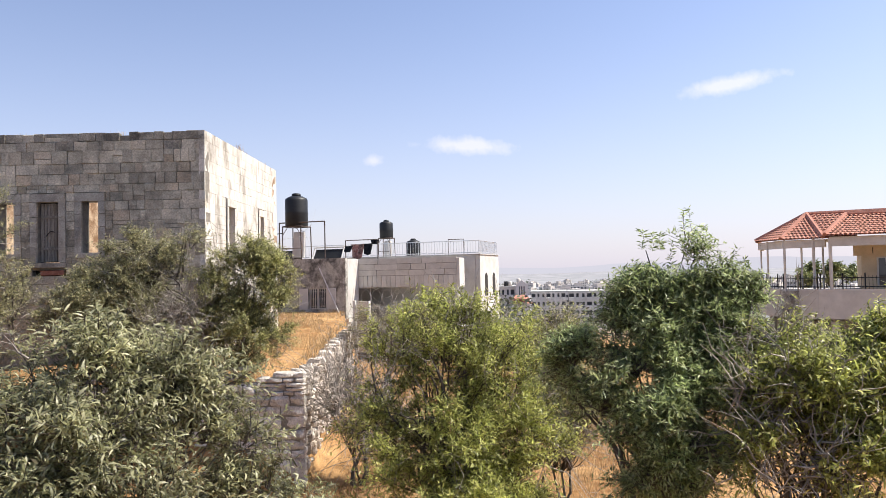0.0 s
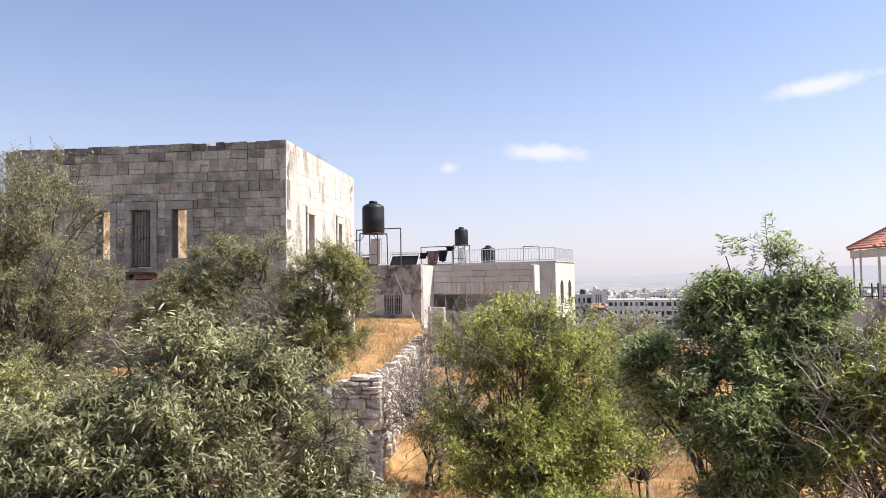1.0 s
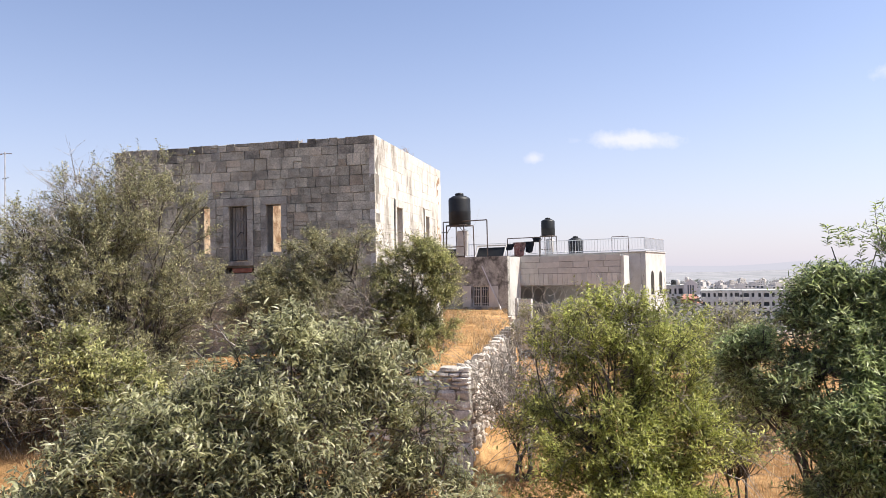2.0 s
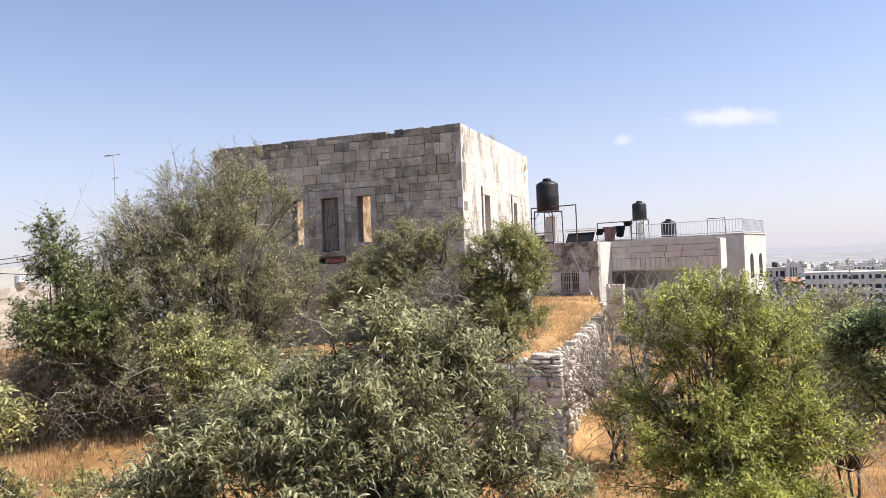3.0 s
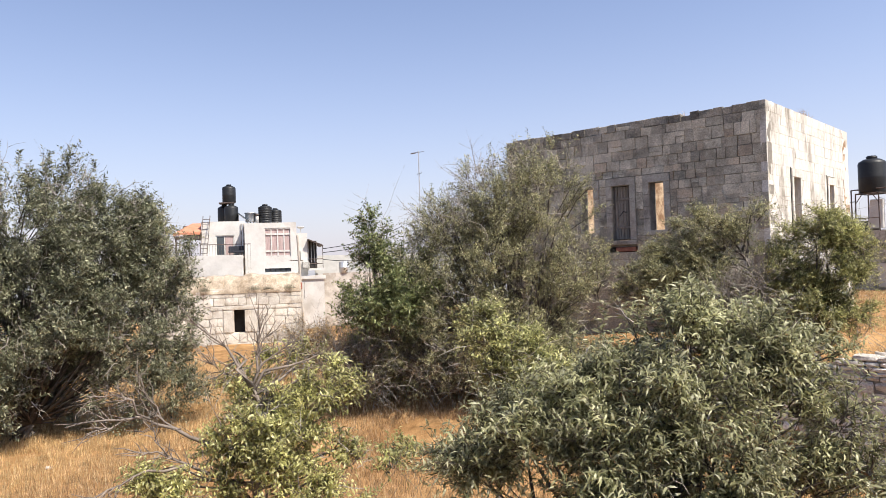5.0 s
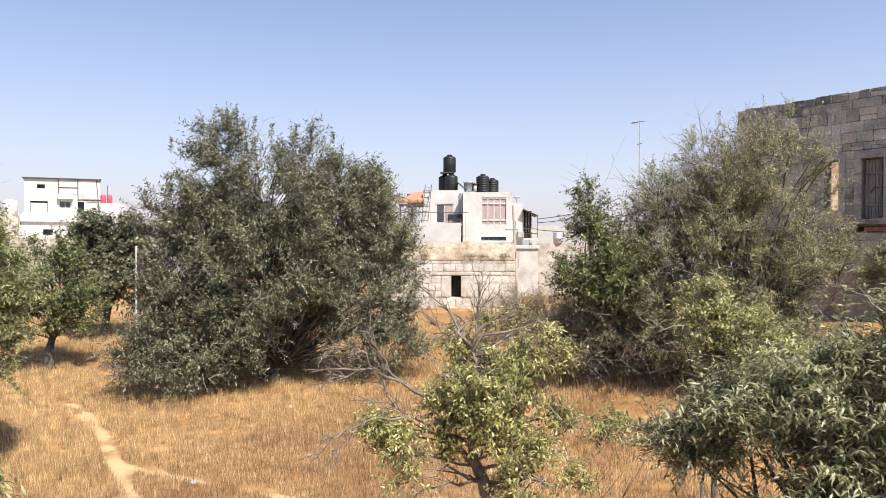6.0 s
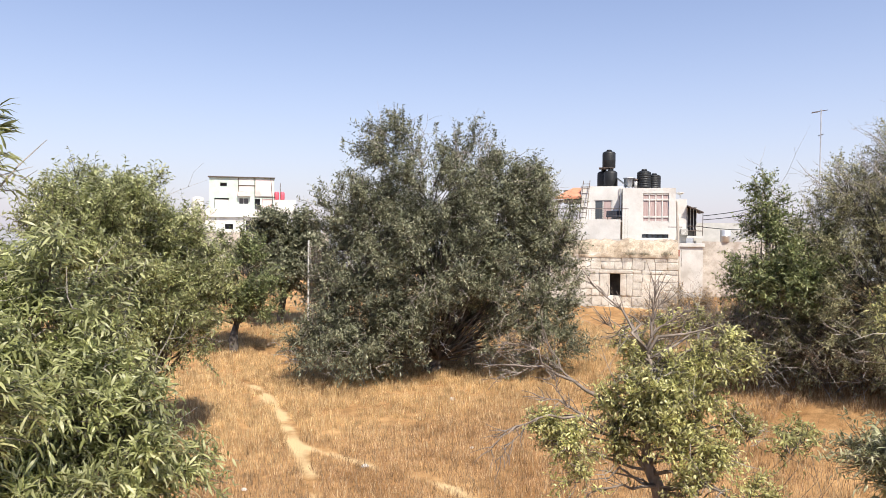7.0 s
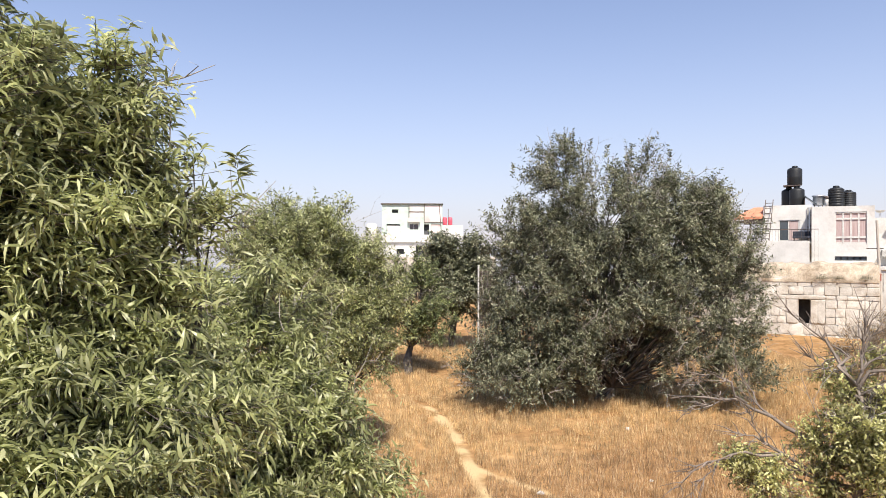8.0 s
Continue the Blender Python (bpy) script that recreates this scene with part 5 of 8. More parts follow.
band("parapet", FOOT, 1.8, FL, 0.25, BLOCK, "curved rendered parapet band, in shade")
for k in range(7):
    z0 = 2.0 + k * 0.17
    band("pier_course", [(-1.34, -1.64), (-0.56, -2.42)], z0, z0 + 0.155, 0.14, CEMENT, "rough grey stone course")
band("slab_edge", FOOT, FL + 0.002, FL + 0.06, 0.3, WHITE)
bm = bmesh.new()
bm.faces.new([bm.verts.new((x + 0.1, y + 0.1, FL - 0.05)) for x, y in FOOT] + [bm.verts.new((10.5, 3.5, FL - 0.05))])
part("terrace_floor", bm, SCREED, pav)
part("lower_wall", boxes((-2.0, 10.5, 0.3, 0.6, -5, 3.0)), CEMENT, pav, "shaded lower storey wall")
for x in (-0.3, 0.9, 3.3, 5.8):
    part("column", boxes((x, x + 0.35, -2.7, -2.35, -5, 1.65), bevel=0.02), WHITE, pav)
pts = [Vector((x + 0.1, y + 0.1, 0)) for x, y in FOOT]
fence = part("iron_fence", bars([[p + Vector((0, 0, z)) for p in pts] for z in (FL + 0.18, FL + 0.62)], 0.022, 4), IRON, pav, "black iron railing with spear tops")
for a, b in zip(pts, pts[1:]):
    n = max(2, int((b - a).length / 0.16))
    for i in range(n):
        p = a.lerp(b, i / n)
        big = i % 6 == 0
        part("fence_bar", bars([[p + Vector((0, 0, FL)), p + Vector((0, 0, FL + (0.85 if big else 0.72)))]], 0.045 if big else 0.014, 4), IRON, fence)

# ---- white house with the roof tanks ----
WT = radians(55.5)
W0 = Vector((-38.28, 25.5, 0))


def W(x, y, z):
    """A place in the plan of the white house: x along its front, y into it."""
    return W0 + Vector((math.cos(WT) * x - math.sin(WT) * y, math.sin(WT) * x + math.cos(WT) * y, z))


vila = thing("white_house", "white plastered house with a large gridded window and roof tanks", "house", at=W0, turn=WT)
part("left_wall", wall_with_holes(-2.74, -0.2, 1.0, 7.45, 0.8, 1.05, [(-1.92, -0.83, 5.42, 6.6)]), WHITE, vila)
part("right_wall", wall_with_holes(-0.2, 2.87, 1.0, 7.28, 0.0, 0.25, [(0.98, 2.5, 5.2, 6.96), (0.95, 2.5, 4.27, 4.5)]), WHITE, vila)
part("return_wall", boxes((-0.2, 0.05, 0.25, 0.8, 1.0, 7.3)), WHITE, vila)
part("end_wall", boxes((2.62, 2.87, 0.25, 6, 1.0, 7.28), (-2.74, -2.49, 1.05, 6, 1.0, 7.43)), WHITE, vila)
part("roof", boxes((-2.48, 2.61, 1.06, 6, 7.2, 7.34)), SCREED, vila)
part("terrace_wall", boxes((-4.4, 2.85, -0.9, -0.65, 3.2, 4.16), (-4.4, -0.3, -0.9, -0.65, 4.17, 5.36)), WHITE, vila, "white terrace parapet")
part("terrace_floor", boxes((-4.3, -0.25, -0.64, 0.78, 5.2, 5.3), (-0.24, 2.85, -0.64, -0.01, 3.9, 4.1)), SCREED, vila)
part("dark_room", boxes((-2.4, -0.6, 1.06, 1.1, 5.2, 6.8), (0.8, 2.7, 0.5, 0.54, 4.1, 7.1)), DARK, vila)
wf = []
for i in range(5):
    x = 0.98 + i * 1.52 / 4
    wf.append((x - 0.035, x + 0.035, 0.05, 0.12, 5.2, 6.96))
win = part("window", boxes(*wf), WHITE, vila, "large white gridded window with pink curtains")
for k, zz in enumerate((5.2, 5.52, 6.55, 6.9)):
    part("glazing_bar", boxes(*[(1.02 + i * 0.38, 1.32 + i * 0.38, 0.03, 0.115, zz - 0.02, zz + 0.08) for i in range(4)]), WHITE, win)
for i in range(4):
    for z0, z1 in ((5.27, 5.51), (5.59, 6.54), (6.62, 6.89)):
        part("pane", boxes((1.02 + i * 0.38, 1.32 + i * 0.38, 0.085, 0.09, z0, z1)), CURTAIN, win)
win = part("window", boxes((-1.92, -1.86, 0.85, 0.92, 5.42, 6.6), (-0.89, -0.83, 0.85, 0.92, 5.42, 6.6), (-1.42, -1.36, 0.85, 0.92, 5.42, 6.53), (-1.86, -0.89, 0.84, 0.93, 6.54, 6.6)), BLOCK, vila, "sliding window with a curtain")
part("pane", boxes((-1.85, -1.43, 0.88, 0.89, 5.42, 6.53)), glass, win)
part("pane", boxes((-1.35, -0.9, 0.88, 0.89, 5.42, 6.53)), CURTAIN, win)
for i in range(5):
    part("low_pane", boxes((0.98 + i * 0.31, 1.22 + i * 0.31, 0.08, 0.1, 4.28, 4.49)), glass, vila)
# grey panel puts the end wall's shade into colour
part("grey_strip", boxes((-0.42, -0.21, 0.7, 0.79, 5.3, 7.3)), CEMENT, vila, "grey strip for the shaded end wall beside the terrace")
part("drain_pipe", bars([[(-0.32, 0.72, 7.3), (-0.32, 0.72, 5.4)]], 0.05), GALV, vila)
bm = bmesh.new()
vs = [bm.verts.new(p) for p in ((-4.3, 0.2, 6.75), (-2.76, 0.2, 6.8), (-2.76, 2.4, 7.46), (-3.35, 2.4, 7.46), (-4.3, 0.2, 6.62), (-2.76, 0.2, 6.66), (-2.76, 2.4, 7.36), (-3.35, 2.4, 7.36))]
for q in ((0, 1, 2, 3), (7, 6, 5, 4), (0, 4, 5, 1), (1, 5, 6, 2), (2, 6, 7, 3), (3, 7, 4, 0)):
    bm.faces.new([vs[i] for i in q])
part("pergola_top", bm, ORANGE, vila, "sloping orange pergola roof")
part("pergola_beam", boxes((-4.25, -2.76, 0.25, 0.4, 6.42, 6.58), (-4.25, -4.1, 0.41, 2.3, 6.42, 6.58), (-3.9, -2.76, 2.2, 2.3, 6.42, 7.3)), STEEL, vila, "dark timber beams under the pergola")
for x in (-4.15, -3.4):
    part("pergola_post", bars([[(x, 0.4, 5.3), (x, 0.4, 6.55)]], 0.05), STEEL, vila)
part("pergola_floor", boxes((-4.4, -2.76, -0.64, 4, 4.9, 5.28)), WHITE, vila)
rl = part("terrace_rail", bars([[(-4.35, -0.8, 6.0), (0.15, -0.8, 6.0)]], 0.02, 4), STEEL, vila)
for i in range(28):
    part("baluster", bars([[(-4.33 + i * 0.165, -0.8, 5.36 if i < 25 else 4.16), (-4.33 + i * 0.165, -0.8, 6.0)]], 0.008, 4), STEEL, rl)
ladder = thing("ladder", "rusty steel ladder leaning against the white house", "ladder", at=W(-2.6, 0.35, 5.3), turn=WT)
part("rail", bars([[(-0.2, -0.3, 0), (0.0, 0.4, 2.5)]], 0.03, 4), STEEL, ladder)
part("rail", bars([[(0.2, -0.3, 0), (0.4, 0.4, 2.5)]], 0.03, 4), STEEL, ladder)
for i in range(8):
    f = (i + 0.7) / 8.4
    part("rung", bars([[(-0.2 + 0.2 * f, -0.3 + 0.7 * f, 2.5 * f), (0.2 + 0.2 * f, -0.3 + 0.7 * f, 2.5 * f)]], 0.018, 4), STEEL, ladder)
water_tank(W(-1.42, 2.4, 7.34), 0.41, 1.22, "black plastic water tank on the white roof", "roof tanks of the white house")
water_tank(W(-0.98, 1.7, 7.34), 0.42, 1.2, "black plastic water tank on the white roof", "roof tanks of the white house")
board = thing("tank_board", "plank between stacked water tanks", "board", at=W(-1.2, 2.0, 8.62), turn=WT)
part("plank", boxes((-0.5, 0.4, -0.5, 0.5, 0, 0.06)), STEEL, board)
water_tank(W(-1.1, 2.0, 8.68), 0.41, 1.1, "black plastic water tank stacked on two others", "roof tanks of the white house")
water_tank(W(1.06, 1.5, 7.34), 0.43, 1.14, "ribbed black water tank on the white roof", "roof tanks of the white house", 6)
water_tank(W(1.68, 1.95, 7.34), 0.41, 0.92, "ribbed black water tank on the white roof", "roof tanks of the white house", 6)
boiler = thing("water_boiler", "pale galvanised round boiler with a conical top on the roof", "boiler", at=W(0.16, 1.5, 7.34), turn=WT)
part("body", lathe([(0.3, 0.1), (0.31, 0.13), (0.31, 0.6), (0.36, 0.62), (0.36, 0.66), (0.12, 0.72)], 20), GALV, boiler, smooth=True)
for x, y in ((-0.2, -0.2), (0.2, -0.2), (0.0, 0.24)):
    part("leg", bars([[(x, y, 0), (x, y, 0.12)]], 0.03), STEEL, boiler)
vent = thing("roof_vent", "short white vent pipe with a dark cowl on the roof", "vent", at=W(0.56, 1.2, 7.34))
part("pipe", lathe([(0.1, 0), (0.1, 0.45), (0.08, 0.46)], 12), WHITE, vent, smooth=True)
part("cowl", lathe([(0.13, 0.46), (0.13, 0.55), (0.05, 0.6)], 12), STEEL, vent, smooth=True)

seat_ = thing("bench", "dark low bench on the white house terrace", "bench", at=W(-0.72, 0.25, 5.3), turn=WT)
part("seat", boxes((-0.45, 0.45, -0.25, 0.25, 0.22, 0.34), bevel=0.02), CLOTH_D, seat_)
part("backrest", boxes((-0.45, 0.45, 0.2, 0.3, 0.345, 0.62), bevel=0.02), CLOTH_D, seat_)
for x in (-0.4, 0.34):
    part("leg", boxes((x, x + 0.06, -0.2, 0.24, 0, 0.218)), STEEL, seat_)
heater_ = thing("solar_heater", "slanting dark solar collector on a steel frame", "solar panel", at=W(-0.28, 1.5, 7.34), turn=WT)
bm = boxes((-0.4, 0.4, -0.5, 0.5, 0, 0.07), bevel=0.01)
bmesh.ops.rotate(bm, verts=bm.verts, matrix=Matrix.Rotation(radians(38), 3, "Y"))
bmesh.ops.translate(bm, verts=bm.verts, vec=(0, 0, 0.36))
part("collector", bm, glass, heater_)
part("leg", bars([[(-0.28, 0.4, 0), (-0.28, 0.4, 0.56)]], 0.02, 4), STEEL, heater_)
part("leg", bars([[(-0.28, -0.4, 0), (-0.28, -0.4, 0.56)]], 0.02, 4), STEEL, heater_)

wing = thing("side_wing", "white stair wing with a dark glazed balcony", "house", at=W0, turn=WT)
part("wall", wall_with_holes(2.89, 3.56, 1, 6.62, 0.6, 3, [(3.0, 3.12, 4.9, 5.5)]), WHITE, wing)
part("balcony_room", boxes((3.58, 4.15, 0.9, 3, 4.4, 6.15)), DARK, wing, "dark glazed balcony")
for x in (3.6, 3.78, 3.96, 4.12):
    part("mullion", boxes((x, x + 0.035, 0.86, 0.897, 4.8, 6.1)), BLOCK, wing)
bm = bmesh.new()
box(bm, 3.57, 4.5, 0.2, 3, 6.2, 6.26)
for v in bm.verts:
    v.co.z -= 0.4 * (v.co.x - 3.57) / 0.93
part("awning", bm, STEEL, wing, "thin sloping dark awning")
part("balcony_slab", boxes((3.57, 4.5, 0.1, 3, 4.3, 4.42)), WHITE, wing)
part("balcony_frame", bars([[(4.46, 0.3, 4.42), (4.46, 0.3, 5.84)], [(3.6, 0.3, 5.0), (4.46, 0.3, 5.0)], [(3.6, 0.3, 4.72), (4.46, 0.3, 4.72)], [(4.02, 0.3, 4.42), (4.02, 0.3, 5.0)]], 0.025, 4), STEEL, wing)
part("cooler_box", boxes((3.2, 3.62, 0.1, 0.55, 4.45, 4.85), bevel=0.02), CEMENT, wing, "grey cooling unit on a ledge")
part("low_wall", boxes((2.9, 4.42, -0.6, -0.3, 0.5, 3.78), (2.88, 4.52, -0.7, 0.58, 3.785, 3.98)), WHITE, wing)
part("door_seam", boxes((3.2, 3.24, -0.612, -0.603, 2.6, 3.6)), CEMENT, wing)
part("garden_wall", boxes((4.44, 11.0, 0.2, 0.5, 0.5, 4.1)), STONE_WHITE, wing)
part("back_wall", boxes((4.2, 12.0, 3.2, 3.5, 0.5, 5.25)), BLOCK, wing, "long grey block wall")
drum = thing("metal_drum", "galvanised drum standing on the garden wall", "drum", at=W(5.75, 0.35, 4.1))
part("body", lathe([(0.27, 0), (0.29, 0.02), (0.29, 0.3), (0.31, 0.32), (0.29, 0.34), (0.29, 0.66), (0.25, 0.68)], 20), GALV, drum, smooth=True)
dish = thing("satellite_dish", "small white satellite dish on the stair wing", "dish", at=W(3.2, 1.2, 6.62))
part("dish", lathe([(0.02, 0.3), (0.14, 0.33), (0.25, 0.42), (0.26, 0.43), (0.24, 0.44), (0.13, 0.35), (0.03, 0.33)], 18), WHITE, dish, smooth=True)
part("mast", bars([[(0, 0, 0), (0, 0, 0.32)]], 0.03), GALV, dish)
UX, UY = -32.27, 24.86
upole = thing("utility_pole", "weathered timber utility pole, leaning slightly", "pole", at=(UX, UY, ground_at(UX, UY)))
uz = 6.24 - ground_at(UX, UY)
part("mast", bars([[(0, 0, -0.1), (-0.15, -0.2, uz)]], [0.085, 0.06], 8), POLE_WOOD, upole)
part("insulator", bars([[(-0.42, -0.55, uz - 1.35), (0.0, 0.05, uz - 1.35)]], 0.022, 5), STEEL, upole)
part("meter_box", boxes((-0.16, 0.04, -0.26, -0.1, uz - 2.9, uz - 2.55), bevel=0.01), RUSTRED, upole)
wires = thing("power_cables", "sagging black power cables to the house", "cable", at=(0, 0, 0))
for z0, z1 in ((5.62, 7.1), (5.38, 6.7), (4.95, 5.2)):
    a, b = W(4.46, 0.3, z0), W(10.2, 3.6, z1)
    part("cable", bars([[a.lerp(b, i / 8) - Vector((0, 0, 0.25 * math.sin(math.pi * i / 8))) for i in range(9)]], 0.022, 4), BLACK, wires)
aerial = thing("aerial_mast", "thin steel television aerial mast", "aerial", at=(-27.3, 29.0, ground_at(-27.3, 29.0)))
part("mast", bars([[(0, 0, 0), (0.0, 0, 10.6 - ground_at(-27.3, 29.0))]], 0.035, 5), GALV, aerial)
tz = 10.55 - ground_at(-27.3, 29.0)
part("aerial", bars([[(-0.35, -0.2, tz - 0.05), (0.25, 0.15, tz)], [(-0.3, -0.3, tz - 0.1), (-0.25, -0.05, tz - 0.05)], [(-0.1, -0.2, tz - 0.1), (-0.05, 0.05, tz)], [(-0.15, 0.0, tz - 1.2), (0.2, 0, tz - 1.15)]], 0.016, 4), STEEL, aerial)

# ---- old stone garden wall below the white house ----
ST = radians(56)
stone_wall = thing("garden_wall", "old whitewashed rubble wall with a small window", "wall", at=(-33.09, 22.17, 0), turn=ST)
core = part("core", wall_with_holes(-5.5, 2.5, 0.0, 3.5, 0.06, 0.7, [(-0.95, -0.42, 1.2, 2.4)]), MORTAR_PALE, stone_wall)
rg = random.Random(31)
gp_ = lambda u, out, z: (Vector((u - 5.5, -out, z)), rg.uniform(-0.03, 0.03))
GARDEN_STONE = mat("whitewashed garden wall stone", (0.48, 0.445, 0.39), (0.66, 0.63, 0.57), 3.0, 24, vary=0.12, bump=0.6, stain=(0.38, 0.325, 0.26), stain_at=0.57, speck=0.2)
GARDEN_BLOCKS = lumpy_blocks("stone", GARDEN_STONE, 12, 9.0, 0.12, 14)
lay(core, courses(8.0, levels_of([0.3, 1.2, 2.4, 2.62, 3.4], 0.37, rg), [(4.0, 4.53, 1.2, 2.4), (4.55, 5.08, 1.2, 2.4), (5.1, 5.72, 1.2, 2.4), (4.0, 5.75, 2.4, 2.62)], rg, 0.34, 0.68, 0.022), GARDEN_BLOCKS, rg, gp_, depth=0.2, proud=0.02)
for nm, r in (("lintel", (4.0, 5.75, 2.41, 2.61)), ("jamb", (5.1, 5.4, 1.2, 2.4)), ("jamb", (5.41, 5.72, 1.2, 2.4)), ("white_jamb", (4.02, 4.53, 1.2, 2.4))):
    ob = new(nm, GARDEN_BLOCKS[1])
    ob.parent = core
    ob.matrix_basis = Matrix.LocRotScale((((r[0] + r[1]) / 2) - 5.5, 0.08, (r[2] + r[3]) / 2), None, (r[1] - r[0], 0.22, r[3] - r[2]))
part("dark_room", boxes((-1.1, -0.3, 0.72, 0.76, 1.1, 2.5)), DARK, stone_wall)
xs, ys = np.arange(-5.5, 2.51, 0.1), np.concatenate([[-0.02], np.arange(0.0, 2.2, 0.16)])


def crumbly(x, y):
    z = 3.45 + 0.35 * smooth01(0.0, 0.5, y) + 0.3 * lattice(np.stack([x * 1.1, y * 1.1, 0 * x], -1), 2) + 0.2 * lattice(np.stack([x * 4, y * 4, 0 * x], -1), 3) + 0.05 * smooth01(0, 1.2, y)
    return np.where(y < -0.01, 3.25, z - 0.12 * smooth01(0.3, 0.0, y))


cap = grid_mesh("earth_cap", xs, ys, crumbly)
cap.materials.append(mat("dry earth", (0.34, 0.275, 0.2), (0.54, 0.46, 0.36), 3, 24, bump=0.9, stain=(0.24, 0.18, 0.12), stain_at=0.55, speck=0.4))
cap_ob = new("earth_cap", cap)
cap_ob.parent = stone_wall
cap_ob["label"] = "crumbling pale earth along the top"

# ---- pale block of flats beyond the field ----
FT = radians(84)
F0 = Vector((-89.0, 7.5, 0))
flats = thing("apartment_house", "pale unfinished house of two storeys, green and pink patches", "house", at=F0, turn=FT)
part("lower_wall", wall_with_holes(-6, 3.6, 2, 6.9, -1.2, -0.9, [(0.5, 3.5, 4.0, 5.6), (-1.8, -0.9, 4.6, 5.2)]), WHITE, flats)
RED_PLASTIC = mat("red plastic", (0.45, 0.06, 0.09), (0.6, 0.12, 0.16), 3, 20, rough=0.5)
part("upper_wall", wall_with_holes(-3.6, 3.7, 6.9, 10.6, 0, 0.3, [(-2.4, -1.65, 9.55, 9.98), (-3.04, -1.4, 6.98, 8.2), (-0.3, 0.8, 7.55, 8.2), (1.47, 2.1, 6.92, 8.2), (2.35, 3.45, 7.2, 8.2)]), GREEN_PAINT, flats, "faded green and white plaster upper wall")
part("upper_side", boxes((-3.6, -3.3, 0.3, 6, 6.9, 10.6)), CEMENT, flats)
part("roof", boxes((-3.75, 3.8, -0.25, 6, 10.62, 10.7)), STEEL, flats, "thin dark roof edge")
part("terrace", boxes((-3.9, 3.9, -1.5, -0.003, 6.0, 6.85)), WHITE, flats, "pale terrace parapet")
part("dark_room", boxes((-3.2, 3.6, 0.6, 0.65, 6.95, 10.5), (-5.5, 3.5, -0.5, -0.45, 2.0, 6.0)), CITY_HOLE, flats)
part("shutter", boxes((-3.0, -1.44, 0.14, 0.2, 6.98, 8.02)), WHITE, flats, "closed white roller shutter")
win = part("window", boxes((-0.3, -0.24, 0.1, 0.16, 7.55, 8.2), (0.74, 0.8, 0.1, 0.16, 7.55, 8.2), (0.22, 0.28, 0.1, 0.16, 7.55, 8.2)), WHITE, flats, "white framed window")
part("pane", boxes((-0.24, 0.22, 0.12, 0.13, 7.55, 8.2)), CITY_HOLE, win)
part("pane", boxes((0.28, 0.74, 0.12, 0.13, 7.55, 8.2)), CITY_HOLE, win)
part("pink_awning", boxes((-0.45, 1.0, -0.5, -0.02, 8.45, 8.95)), PINK_PAINT, flats, "pink cloth awning")
part("curtain", boxes((2.37, 3.43, 0.1, 0.15, 7.2, 8.18)), PINK_PAINT, flats, "pink curtain across a doorway")
part("cladding", boxes((-0.28, 1.4, -0.03, -0.003, 9.0, 10.45)), BLOCK, flats, "pale sheet cladding")
part("cladding", boxes((1.56, 3.6, -0.03, -0.003, 8.5, 10.45)), PINK_PALE, flats, "pale pink sheet cladding")
for a, b in (((1.5, -0.06, 10.6), (1.5, -0.06, 8.3)), ((3.3, -0.06, 10.6), (3.6, -0.06, 7.0)), ((-0.35, -0.06, 10.6), (-0.35, -0.06, 8.5)), ((-0.35, -0.06, 9.7), (1.5, -0.06, 9.7)), ((1.5, -0.06, 8.4), (3.8, -0.06, 8.4)), ((4.4, -0.06, 10.1), (4.4, -0.06, 8.2))):
    part("roof_frame", bars([[a, b]], 0.045, 4), STEEL, flats)
annex2 = thing("low_house", "low pale stone house beside the unfinished house", "house", at=F0, turn=FT)
part("wall", boxes((-6.2, 9.5, -6, -5.7, -1, 4.3), (-5.4, -4.0, -2.5, -1.3, 4.3, 6.5)), STONE_WHITE, annex2)
part("roof", boxes((-6.2, 9.5, -5.69, 0, 4.0, 4.2)), SCREED, annex2)
wt = thing("water_tank", "white round roof water tank", "tank", at=F0 + Vector((0.6, -4.85, 6.5)))
part("body", lathe([(0.62, 0), (0.66, 0.05), (0.66, 1.55), (0.5, 1.68), (0.2, 1.75)], 20), WHITE, wt, smooth=True)
for k in (0, 1):
    j = thing("barrel", "small red plastic barrel on the parapet", "barrel", "red barrels", at=F0 + Matrix.Rotation(FT, 3, "Z") @ Vector((4.0 + k * 0.65, 0.5, 6.86 + 1.26)))
    part("body", lathe([(0.25, 0), (0.28, 0.1), (0.28, 0.8), (0.2, 0.95)], 12), RED_PLASTIC, j, smooth=True)
part("parapet", boxes((3.72, 6.2, 0.2, 0.8, 6.0, 8.12)), WHITE, annex2)
fencep = thing("fence", "wire mesh fence on thin white posts", "fence", at=(-29.0, 4.6, ground_at(-29, 4.6)), turn=radians(80))
for x in (0.0, 2.4):
    part("post", bars([[(x, 0, 0), (x, 0, 3.6)]], 0.035, 6), WHITE, fencep)
g = [[(i * 0.06, 0, 0.3), (i * 0.06, 0, 3.3)] for i in range(41)] + [[(0, 0, 0.3 + i * 0.075), (2.4, 0, 0.3 + i * 0.075)] for i in range(41)]
part("mesh", bars(g, 0.014, 3), STEEL, fencep, "grey wire mesh")
part("top_rail", bars([[(0.05, 0, 3.34), (2.35, 0, 3.34)]], 0.02, 5), STEEL, fencep)

# ---- the town in the valley ----


